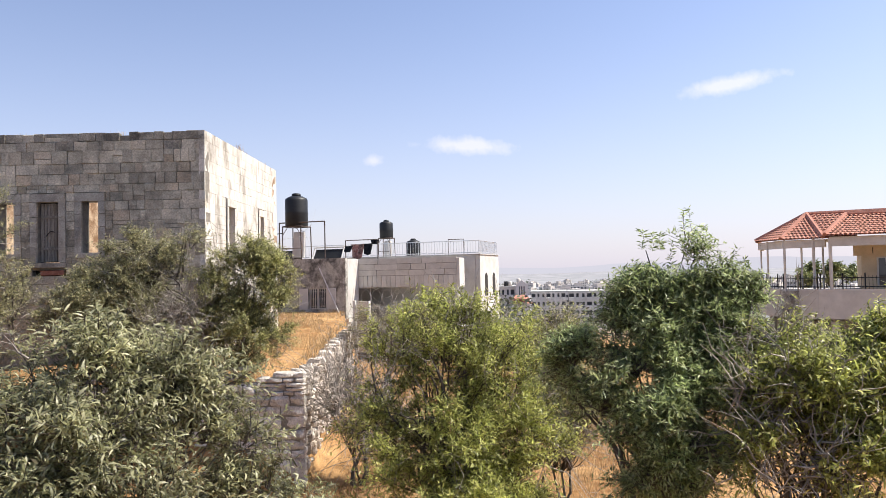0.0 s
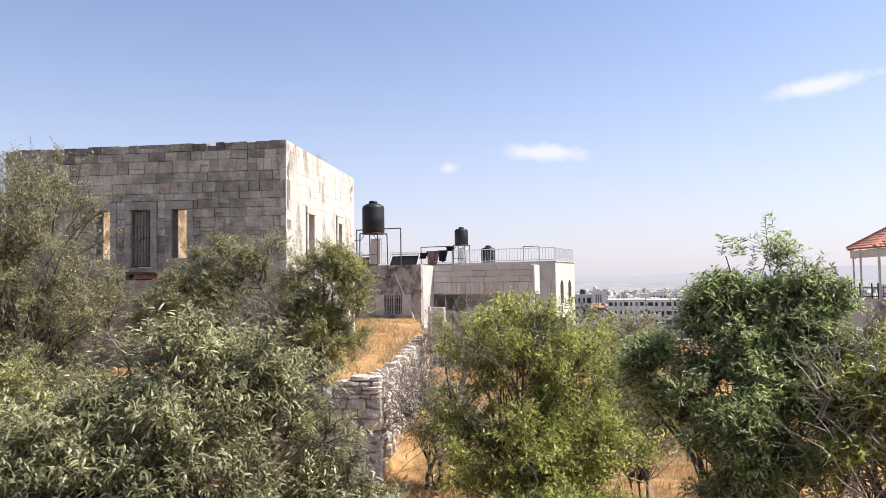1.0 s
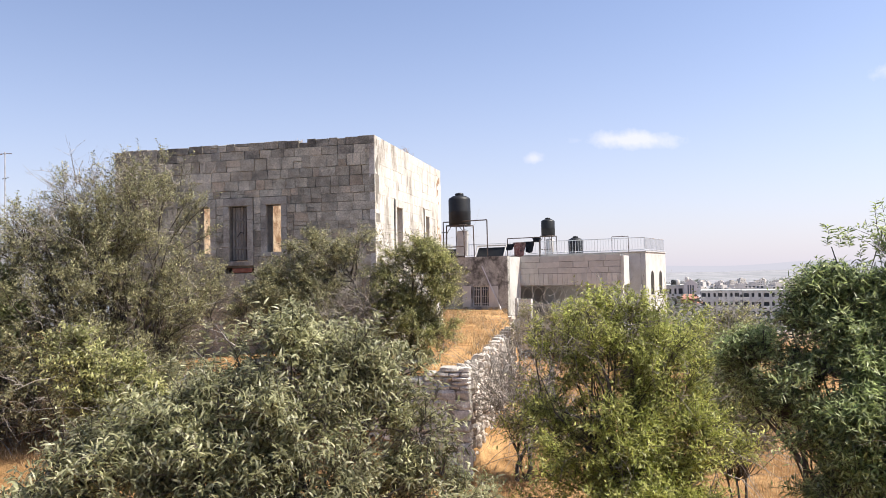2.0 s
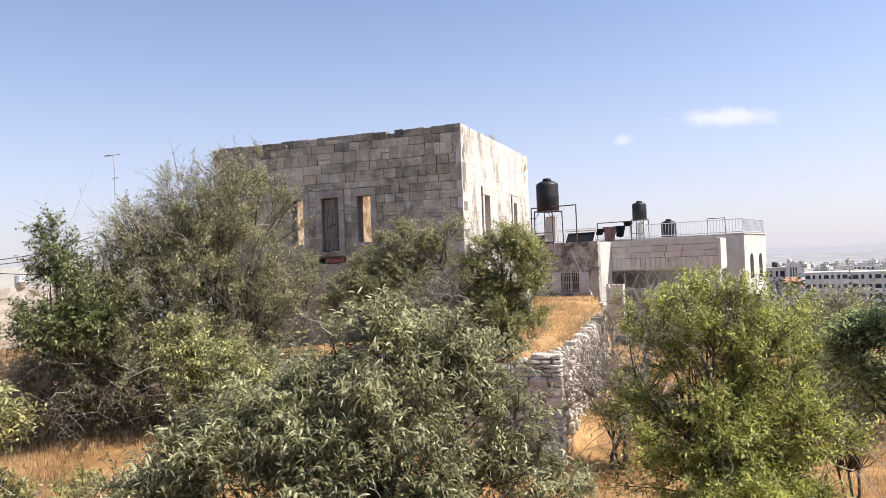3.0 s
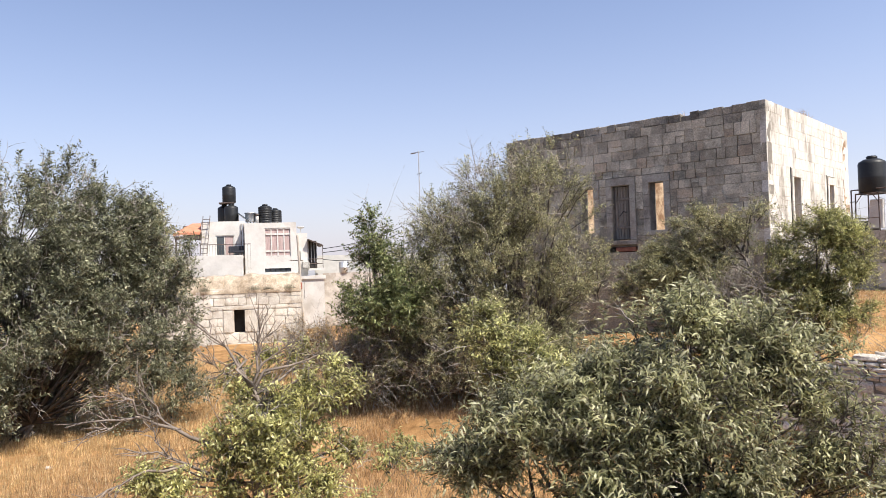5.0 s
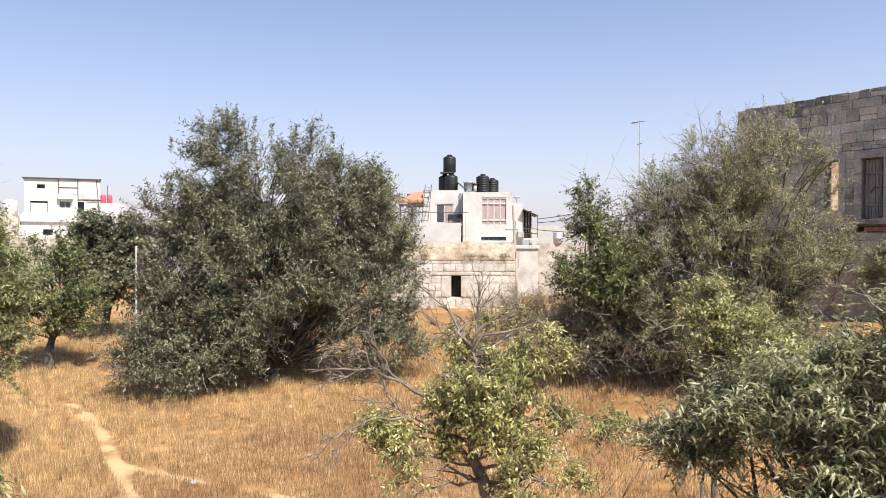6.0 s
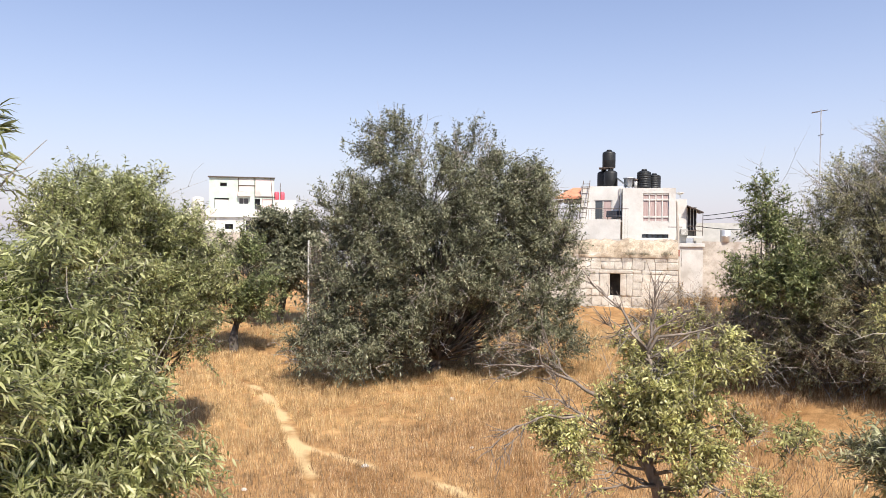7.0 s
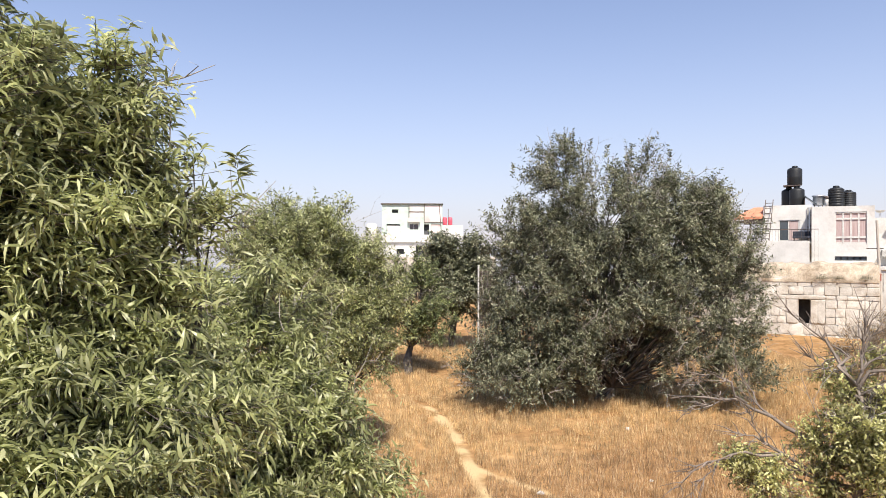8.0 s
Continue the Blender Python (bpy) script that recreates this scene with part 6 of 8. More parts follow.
def block_of_flats(at, turn, w, d, h, storeys, bays, label, material=CITY, balcony=True):
    b = thing("apartment_building", label, "building", "distant apartment buildings", at=at, turn=turn)
    holes = []
    sh = h / storeys
    bw = w / bays
    for s in range(storeys):
        for i in range(bays):
            x = -w / 2 + (i + 0.5) * bw
            wide = bw * (0.2 if i % 3 else 0.4)
            holes.append((x - wide, x + wide, s * sh + sh * 0.36, s * sh + sh * 0.8))
    part("front_wall", wall_with_holes(-w / 2, w / 2, -12, h, 0, 0.4, holes), material, b)
    part("room_shade", boxes((-w / 2 + 0.2, w / 2 - 0.2, 0.9, 1.0, 0, h - 0.2)), CITY_HOLE, b)
    part("body", boxes((-w / 2, w / 2, 1.1, d, -12, h - 0.1)), material, b)
    part("roof_edge", boxes((-w / 2 - 0.3, w / 2 + 0.3, -0.3, d + 0.2, h, h + 0.3)), SCREED, b)
    if balcony:
        for s in range(1, storeys):
            for i in range(0, bays, 3):
                x = -w / 2 + (i + 0.5) * bw
                part("balcony", boxes((x - bw * 0.48, x + bw * 0.48, -1.3, -0.01, s * sh - 0.1, s * sh + 0.95)), material, b)
    return b
block_of_flats((34.5, 243.5, -13.5), radians(-9), 11.4, 14, 10.9, 4, 7, "white four-storey apartment building in the valley")
block_of_flats((46.6, 241.5, -13.7), radians(-9), 11.4, 14, 11.0, 4, 6, "white four-storey apartment building with balconies")
block_of_flats((17.9, 198.5, -12.4), radians(-6), 7.6, 10, 12.6, 4, 6, "white apartment building with a stair tower")
tower = thing("stair_tower", "gabled stair tower with roof tanks", "tower", at=(20.9, 197.3, -12), turn=radians(-6))
bm = slab(bmesh.new(), [(-1.6, 0), (1.6, 0), (1.6, 12.9), (0, 14.0), (-1.6, 12.9)], 0, 3)
part("wall", bm, CITY, tower)
for x in (-0.6, 0.0, 0.6):
    part("slit_window", boxes((x - 0.16, x + 0.16, -0.03, -0.003, 9.3, 12.4)), CITY_HOLE, tower)
for x, r in ((-3.0, 0.6), (-1.9, 0.5), (0.4, 0.55)):
    k = thing("roof_tank", "small roof tank on a distant building", "tank", "distant roof tanks", at=(20.0 + x, 200.5, 0.3 if x < 0 else 1.0))
    part("body", lathe([(r, 0), (r, 1.3), (r * 0.6, 1.5)], 12), BLACK if x < -2.5 else CITY, k, smooth=True)
red_house = thing("tiled_porch", "faded red tiled roof before a distant building", "house", at=(19.5, 187, -12), turn=radians(-6))
part("wall", boxes((-2.3, 2.3, 0.3, 5.5, -4, 8.3)), CITY, red_house)
for dz, w in ((0.0, 2.9), (1.1, 2.2)):
    bm = bmesh.new()
    v = [bm.verts.new(p) for p in ((-w, -0.6, 8.3 + dz), (w, -0.6, 8.3 + dz), (w, 6.2, 8.3 + dz), (-w, 6.2, 8.3 + dz), (-w * 0.62, 1.6, 9.3 + dz), (w * 0.62, 1.6, 9.3 + dz))]
    for q in ((0, 1, 5, 4), (1, 2, 5), (2, 3, 4, 5), (3, 0, 4), (3, 2, 1, 0)):
        bm.faces.new([v[i] for i in q])
    part("roof", bm, TILE, red_house)
rg = random.Random(77)
homes = []
for k, (w, d, h) in enumerate(((11, 10, 9), (14, 11, 12), (9, 9, 6.5))):
    b = thing("town_house", "pale flat-roofed house in the distant town", "house", "distant town", at=(0, 0, -200))
    holes = [(-w / 2 + 1 + i * 2.4, -w / 2 + 2.2 + i * 2.4, 1.2 + s * 3, 2.6 + s * 3) for i in range(int((w - 1) / 2.4)) for s in range(int(h / 3))]
    part("front_wall", wall_with_holes(-w / 2, w / 2, -6, h, 0, 0.4, holes), CITY, b)
    part("body", boxes((-w / 2, w / 2, 1.2, d, -6, h - 0.1)), CITY, b)
    part("room_shade", boxes((-w / 2 + 0.1, w / 2 - 0.1, 1.0, 1.1, -1, h - 0.3)), CITY_HOLE, b)
    part("roof_room", boxes((-w / 4, w / 8, 2.5, d - 2, h, h + 2.2)), CITY, b)
    homes.append(b)
first = {}
for i in range(190):
    az = radians(rg.uniform(-2, 34))
    far = 300 + 1500 * rg.random()
    x, y = math.sin(az) * far, math.cos(az) * far
    k = rg.randrange(3)
    m = pose(x, y, ground_at(x, y) + 0.3, 0, 0, -math.degrees(az) + rg.uniform(-40, 40))
    if k not in first:
        homes[k].matrix_world = m
        first[k] = True
    else:
        copy_thing(homes[k], m)
# far woods and garden trees as low clumps
rgn = np.random.default_rng(12)
n = 1600
az = np.radians(rgn.uniform(-8, 42, n))
far = 48 + 1900 * rgn.random(n) ** 1.4
x, y = np.sin(az) * far, np.cos(az) * far
deg = np.degrees(az)
keep = (lattice(np.stack([x / 40, y / 40, 0 * x], -1), 4) > 0.4) & ~((deg > 2) & (deg < 15) & (far < 262) & (far > 110))
x, y, far = x[keep], y[keep], far[keep]
k = 120
size = rgn.uniform(1.2, 2.6, len(x)) * (0.8 + far / 900)
c = np.stack([x, y, ground(x, y) + size * 0.8], -1)[:, None]
v0 = rgn.normal(size=(len(x), k, 3))
v0 /= np.linalg.norm(v0, axis=2, keepdims=True)
c = (c + v0 * (rgn.random((len(x), k)) ** 0.4)[..., None] * size[:, None, None] * np.array([1.2, 1.2, 0.85])).reshape(-1, 3)
s = np.repeat(size * 0.115, k) * rgn.uniform(0.5, 1.3, len(c))
d1 = rgn.normal(size=(len(c), 3))
d1 /= np.linalg.norm(d1, axis=1, keepdims=True)
a, b = frame_of(d1)
v = np.stack([c + a * s[:, None], c + b * s[:, None] * 0.6, c - a * s[:, None], c - b * s[:, None] * 0.6], 1)
q = np.arange(len(c) * 4).reshape(-1, 4)
me = mesh_np("far_woods", v.reshape(-1, 3), q)
me.materials.append(WOODLAND)
tagged(new("far_woods", me), "scattered dark trees and shrubs on the valley side", "trees", kind="stuff")

# ---- dry grass ----


def grass(name, label, spots, height, width, material, lean=0.35):
    rgn = np.random.default_rng(len(spots))
    n = len(spots)
    x, y = spots[:, 0], spots[:, 1]
    p = np.stack([x, y, ground(x, y) - 0.02], -1)
    h = height * rgn.uniform(0.5, 1.25, n)
    a = rgn.uniform(0, 6.28, n)
    side = np.stack([np.cos(a), np.sin(a), 0 * a], -1)
    tip = np.stack([rgn.normal(0, lean, n), rgn.normal(0, lean, n), np.ones(n)], -1) * h[:, None]
    w = width * rgn.uniform(0.6, 1.3, n)[:, None]
    v = np.stack([p - side * w, p + side * w, p + tip], 1)
    me = mesh_np(name, v.reshape(-1, 3), np.arange(n * 3).reshape(-1, 3))
    me.materials.append(material)
    return tagged(new(name, me), label, "grass", kind="stuff")


GOLDGRASS = leaf_mat("pale golden straw", (0.37, 0.245, 0.115), (0.6, 0.425, 0.21), (0.78, 0.61, 0.36), 0.8, 0.4)
RUSSETGRASS = leaf_mat("reddish-brown dry grass", (0.2, 0.118, 0.062), (0.4, 0.262, 0.14), (0.62, 0.465, 0.28), 0.8, 0.3)
DRYGRASS = leaf_mat("dry straw", (0.3, 0.195, 0.095), (0.5, 0.345, 0.175), (0.7, 0.54, 0.32), 0.8, 0.35)
rgn = np.random.default_rng(3)
n = 480000
sx, sy = rgn.uniform(-34, -4, n), rgn.uniform(-8, 17, n)
on_path = track_gap(sx, sy) < -0.02 + 0.26 * lattice(np.stack([sx * 2, sy * 2, 0 * sx], -1), 6)
thin = lattice(np.stack([sx * 0.7, sy * 0.7, 0 * sx], -1), 8) + 0.6 * lattice(np.stack([sx * 3, sy * 3, 0 * sx], -1), 9) < 0.5
keep = ~on_path & ~thin & (np.hypot(sx, sy) > 6)
russet = sx > -13.2 + 5.0 * (lattice(np.stack([sx * 0.35, sy * 0.35, 0 * sx], -1), 15) - 0.5) + 2.5 * (rgn.random(len(sx)) - 0.5)
gold = sx < -15.0 + 6.0 * (lattice(np.stack([sx * 0.3, sy * 0.3, 0 * sx], -1), 16) - 0.5) + 3.0 * (rgn.random(len(sx)) - 0.5)
spots = np.stack([sx, sy], -1)
grass("dry_grass", "tall dry golden grass stalks over the field", spots[keep & ~russet & ~gold], 0.2, 0.0052, DRYGRASS, 0.2)
grass("dry_grass", "pale golden straw under and before the great tree", spots[keep & gold & ~russet], 0.21, 0.0056, GOLDGRASS, 0.2)
grass("dry_grass", "short reddish-brown dry grass with seed heads", spots[keep & russet], 0.18, 0.0052, RUSSETGRASS, 0.25)
n = 90000
sx, sy = rgn.uniform(-9, 6, n), rgn.uniform(9, 36, n)
keep = lattice(np.stack([sx * 0.9, sy * 0.9, 0 * sx], -1), 18) > 0.4
grass("dry_grass", "dry orange grass on the terrace and below its wall", np.stack([sx, sy], -1)[keep], 0.2, 0.006, DRYGRASS, 0.4)


def tuft(at, count, height, label, spread=0.12, material=None):
    """A small tuft of dry stalks."""
    SEED[0] += 1
    rgn = np.random.default_rng(SEED[0])
    p = rgn.normal(0, spread, (count, 3)) * np.array([1, 1, 0])
    tip = np.stack([rgn.normal(0, 0.3, count), rgn.normal(0, 0.3, count), np.ones(count)], -1) * (height * rgn.uniform(0.5, 1.2, count))[:, None]
    a = rgn.uniform(0, 6.28, count)
    side = np.stack([np.cos(a), np.sin(a), 0 * a], -1) * 0.006
    v = np.stack([p - side, p + side, p + tip], 1)
    me = mesh_np("grass_tuft", v.reshape(-1, 3), np.arange(count * 3).reshape(-1, 3))
    me.materials.append(material or DRYGRASS)
    ob = tagged(new("grass_tuft", me), label, "grass", "", "stuff")
    ob.location = at


for u, n, h in ((3.6, 60, 0.28), (4.2, 50, 0.22), (4.0, 40, 0.34), (6.6, 30, 0.16)):
    tuft((HX - 0.2, HY + u, HZ - 0.03), n, h, "dry weeds growing on the wall top")
for u, n, h in ((0.9, 20, 0.1), (2.4, 26, 0.12), (5.0, 24, 0.1), (6.9, 20, 0.12)):
    tuft((HX - u, HY + 0.3, HZ - 0.05), n, h, "dry weeds growing on the wall top")
for u, z in ((1.0, 2.1), (2.2, 2.15), (3.6, 2.1), (5.0, 2.2), (6.4, 2.2), (7.8, 2.25), (9.0, 2.25)):
    tuft((WALL_X - 0.42 - 0.015 * u, WALL_Y + u, ground_at(WALL_X - 0.6, WALL_Y + u) - 0.03), 90, 0.3, "dry grass hanging over the terrace wall", 0.2)
rg = random.Random(61)
for x, y, r in ((-17.2, 6.1, 0.08), (-12.9, 2.75, 0.07), (-12.4, 0.6, 0.05), (-13.3, 5.0, 0.045), (-4.6, 13.5, 0.1)):
    bm = bmesh.new()
    bmesh.ops.create_icosphere(bm, subdivisions=2, radius=r)
    for v in bm.verts:
        v.co *= 1 + 0.35 * (noise.noise(v.co * (2.5 / r) * 0.4 + Vector((x, y, 0))))
        v.co.z *= 0.6
    ob = tagged(link("field_stone", bm, STONE_FIELD), "loose pale stone lying in dry grass", "stone", "loose stones")
    ob.location = (x, y, ground_at(x, y) + r * 0.12)

# weeds on the crumbling top of the garden wall
for u, n, h in ((-4.6, 50, 0.3), (-3.2, 40, 0.22), (-1.2, 60, 0.35), (0.2, 30, 0.2), (1.2, 70, 0.4), (2.2, 40, 0.25)):
    tuft((-33.09 + math.cos(ST) * u - math.sin(ST) * 0.3, 22.17 + math.sin(ST) * u + math.cos(ST) * 0.3, 3.6), n, h, "dry weeds on the garden wall top", 0.18)
for u, n, h in ((-2.4, 260, 0.3), (0.1, 240, 0.28), (0.75, 200, 0.2), (1.9, 260, 0.26)):
    tuft((-33.09 + math.cos(ST) * u + math.sin(ST) * 0.06, 22.17 + math.sin(ST) * u - math.cos(ST) * 0.06, 3.42), n, h, "grey-green weeds rooted in the garden wall", 0.16, LEAF_GREY)
# ---- trees and shrubs, near to far ----
plant('almond_tree', 'broad grey-green almond tree with narrow leaves in dry grass', 'tree', (-2.54, 4.66),
      [(-2.19, 4.69, 3.95, 0.29, 0.25), (-2.51, 4.42, 3.82, 0.31, 0.28), (-1.82, 4.94, 3.78, 0.34, 0.29), (-1.69, 4.98, 3.51, 0.27, 0.30), (-2.82, 4.24, 3.61, 0.33, 0.31), (-2.12, 4.39, 3.55, 0.42, 0.34), (-3.06, 3.96, 3.30, 0.34, 0.30), (-2.46, 4.11, 3.22, 0.45, 0.34), (-1.90, 4.49, 3.12, 0.48, 0.34), (-1.56, 5.02, 2.97, 0.29, 0.27), (-3.40, 3.82, 3.07, 0.31, 0.18), (-1.14, 5.23, 2.81, 0.23, 0.15), (-2.24, 4.11, 2.64, 0.70, 0.44), (-1.54, 5.03, 3.83, 0.20, 0.19), (-1.37, 4.98, 3.44, 0.18, 0.22), (-1.23, 5.01, 3.08, 0.14, 0.16)],
      86000, LEAF_ALMOND, 0.066, 0.0145, per_twig=13, twig_len=0.25, up=0.95, droop=0.22, trunk_r=0.07, stems=3, limbs=3, dead=16, gap=0.42, gap_size=0.28, shell=0.6, bunch=12, fine=True, dead_len=0.2, shoots=[(-2.93, 4.79, 3.93, 0.24), (-2.64, 5.05, 4.04, 0.18), (-2.33, 5.08, 4.00, 0.20), (-2.45, 5.14, 3.90, 0.22), (-1.99, 5.32, 3.98, 0.20), (-3.09, 4.58, 3.78, 0.17)])
plant('almond_tree', 'pale yellow-green almond bush with small leaves', 'tree', (-5.74, 6.86),
      [(-5.82, 7.05, 3.57, 0.35, 0.39), (-5.50, 7.29, 3.27, 0.49, 0.49), (-5.15, 7.2, 2.9, 0.45, 0.4)],
      10500, LEAF_PALE, 0.07, 0.022, per_twig=12, twig_len=0.35, trunk_r=0.04, stems=2, limbs=4, dead=30, gap=0.36, gap_size=0.3, dead_len=0.5)
plant('olive_tree', 'dusty olive tree with a forked trunk against the stone house', 'tree', (-5.97, 16.79),
      [(-6.67, 16.26, 5.20, 0.78, 0.53), (-7.03, 16.11, 4.48, 0.87, 0.62), (-7.66, 15.82, 4.04, 0.78, 0.62), (-6.19, 16.44, 4.73, 0.59, 0.56), (-7.43, 15.93, 4.68, 0.49, 0.34), (-7.03, 16.10, 3.63, 0.85, 0.53), (-5.74, 16.60, 5.26, 0.37, 0.49), (-8.02, 15.64, 3.99, 0.40, 0.40), (-6.38, 16.37, 4.27, 0.59, 0.44), (-6.44, 16.35, 3.22, 0.70, 0.47), (-7.49, 15.90, 3.58, 0.70, 0.47), (-7.03, 16.10, 4.09, 0.93, 0.47), (-7.83, 15.74, 3.59, 0.47, 0.39), (-7.25, 15.68, 3.91, 0.67, 0.53), (-6.57, 15.97, 3.44, 0.67, 0.47), (-5.82, 16.15, 3.30, 0.46, 0.40), (-7.97, 15.22, 3.75, 0.40, 0.40), (-5.55, 16.56, 3.66, 0.30, 0.40)],
      66000, LEAF_OLIVE, 0.072, 0.022, per_twig=13, twig_len=0.34, up=0.3, trunk_r=0.09, limbs=2, dead=260, gap=0.36, gap_size=0.35, shell=0.6, dead_len=0.45, group='olive trees by the house',
      stem_path=[(-5.95, 16.79, 1.92), (-5.98, 16.78, 2.58), (-6.04, 16.76, 3.25), (-5.97, 16.79, 3.79), (-5.88, 16.82, 4.12), (-6.09, 16.74, 4.60)])
plant('olive_tree', 'pale dusty olive tree at the corner of the stone house', 'tree', (-4.68, 16.83),
      [(-4.30, 16.51, 4.68, 0.67, 0.54), (-4.61, 16.43, 4.05, 0.70, 0.63), (-3.86, 16.62, 4.17, 0.54, 0.72), (-4.32, 16.51, 3.27, 0.70, 0.54), (-3.76, 16.64, 3.32, 0.39, 0.61), (-3.92, 16.61, 2.71, 0.37, 0.28), (-4.90, 16.35, 4.58, 0.30, 0.39), (-5.01, 16.31, 3.74, 0.30, 0.52), (-4.42, 16.48, 5.03, 0.33, 0.28), (-4.79, 16.38, 3.02, 0.57, 0.43), (-4.02, 16.58, 4.93, 0.33, 0.33), (-4.56, 16.44, 3.66, 0.76, 0.61), (-4.23, 16.53, 5.03, 0.53, 0.37), (-4.86, 16.36, 4.97, 0.34, 0.34), (-3.79, 16.63, 4.70, 0.39, 0.46), (-5.05, 16.30, 4.32, 0.32, 0.53), (-5.06, 16.30, 3.29, 0.34, 0.45), (-5.36, 16.20, 3.88, 0.32, 0.45), (-5.25, 16.24, 3.29, 0.39, 0.37), (-3.55, 16.69, 3.90, 0.32, 0.47), (-3.60, 16.68, 4.43, 0.29, 0.39), (-4.57, 16.44, 2.63, 0.47, 0.24), (-5.30, 16.22, 4.46, 0.24, 0.34)],
      70000, LEAF_PALE, 0.066, 0.02, per_twig=13, twig_len=0.34, up=0.3, trunk_r=0.05, stems=2, limbs=2, dead=120, gap=0.54, gap_size=0.3, shell=0.45, group='olive trees by the house')
plant('wild_tree', 'tall unkempt tree, half dry, with tangled bare twigs', 'tree', (-10.32, 14.38),
      [(-10.07, 14.79, 5.57, 1.51, 1.78), (-9.55, 15.02, 4.18, 0.9, 1.15), (-10.45, 14.66, 6.55, 0.96, 0.72), (-11.35, 13.97, 6.40, 0.66, 0.66), (-12.06, 13.36, 5.55, 0.66, 0.66), (-10.83, 14.00, 4.54, 1.49, 1.76), (-11.32, 13.35, 3.55, 1.48, 1.48), (-9.92, 14.41, 3.44, 1.48, 1.48), (-10.30, 13.78, 2.35, 1.99, 0.93), (-11.94, 13.08, 2.56, 1.50, 1.09), (-13.36, 12.98, 2.43, 1.15, 0.86), (-9.37, 14.42, 2.13, 1.33, 0.80), (-12.36, 12.97, 1.93, 1.52, 0.62), (-11.21, 13.70, 1.76, 1.37, 0.55), (-13.64, 12.39, 1.80, 1.28, 0.60), (-12.55, 13.48, 4.35, 1.27, 1.27), (-12.15, 13.83, 5.13, 1.13, 1.13), (-12.85, 13.20, 3.19, 1.27, 1.13), (-11.15, 14.26, 5.35, 1.25, 1.39), (-11.42, 14.43, 5.92, 0.85, 1.13), (-9.05, 15.43, 3.75, 0.75, 1.23)],
      160000, LEAF_OLIVE, 0.08, 0.021, per_twig=15, twig_len=0.45, up=0.7, trunk_r=0.1, stems=4, limbs=8, dead=1300, gap=0.33, gap_size=0.55, dead_len=0.55, dead_in=0.95, bunch=14, dead_r=1.3, shoots=[(-11.21, 14.21, 6.84, 0.56), (-11.62, 13.89, 6.58, 0.56), (-10.84, 14.49, 6.97, 0.42)])
plant('fruit_tree', 'dark green upright tree beside the dry thicket', 'tree', (-13.77, 12.69),
      [(-13.40, 12.30, 5.35, 0.42, 0.55), (-13.45, 12.35, 4.75, 0.5, 0.5), (-13.32, 12.29, 4.42, 0.58, 0.76), (-13.57, 12.02, 3.50, 0.58, 0.69), (-12.77, 12.29, 3.53, 1.09, 0.95), (-12.66, 12.96, 4.05, 0.69, 0.72), (-13.35, 12.56, 2.62, 0.99, 0.63), (-13.82, 12.34, 2.00, 0.64, 0.49), (-13.13, 13.07, 1.89, 1.15, 0.57)],
      38475, LEAF_DARK, 0.1, 0.036, per_twig=12, twig_len=0.45, trunk_r=0.07, stems=2, limbs=6, dead=60, gap=0.36, gap_size=0.6)
plant('carob_tree', 'rounded yellow-green tree with small glossy leaves', 'tree', (0.05, 10.80),
      [(0.02, 10.80, 3.21, 0.83, 0.83), (0.73, 10.98, 3.34, 0.76, 0.72), (-0.69, 10.98, 3.28, 0.76, 0.76), (0.08, 10.60, 2.27, 1.24, 0.91), (-0.97, 10.76, 2.75, 0.71, 0.84), (0.95, 10.76, 2.54, 0.71, 0.92), (-0.02, 10.40, 1.53, 1.24, 0.58), (1.35, 10.51, 2.02, 0.50, 0.67), (0.20, 11.00, 3.85, 0.46, 0.34), (0.44, 10.19, 1.50, 1.06, 0.49)],
      62000, LEAF_YELLOW, 0.085, 0.022, per_twig=14, twig_len=0.4, up=0.8, droop=0.15, trunk_r=0.1, stems=3, limbs=6, dead=120, gap=0.42, gap_size=0.5, shoots=[(0.12, 11.00, 4.10, 0.21), (0.46, 10.99, 4.01, 0.19), (-0.13, 11.00, 3.98, 0.17), (-0.55, 10.99, 3.87, 0.25), (-0.80, 10.97, 3.79, 0.21), (0.79, 10.97, 3.96, 0.24), (1.04, 10.95, 3.83, 0.20), (-1.14, 10.94, 3.38, 0.22), (-0.30, 11.00, 4.07, 0.25), (1.28, 10.93, 3.50, 0.21)])
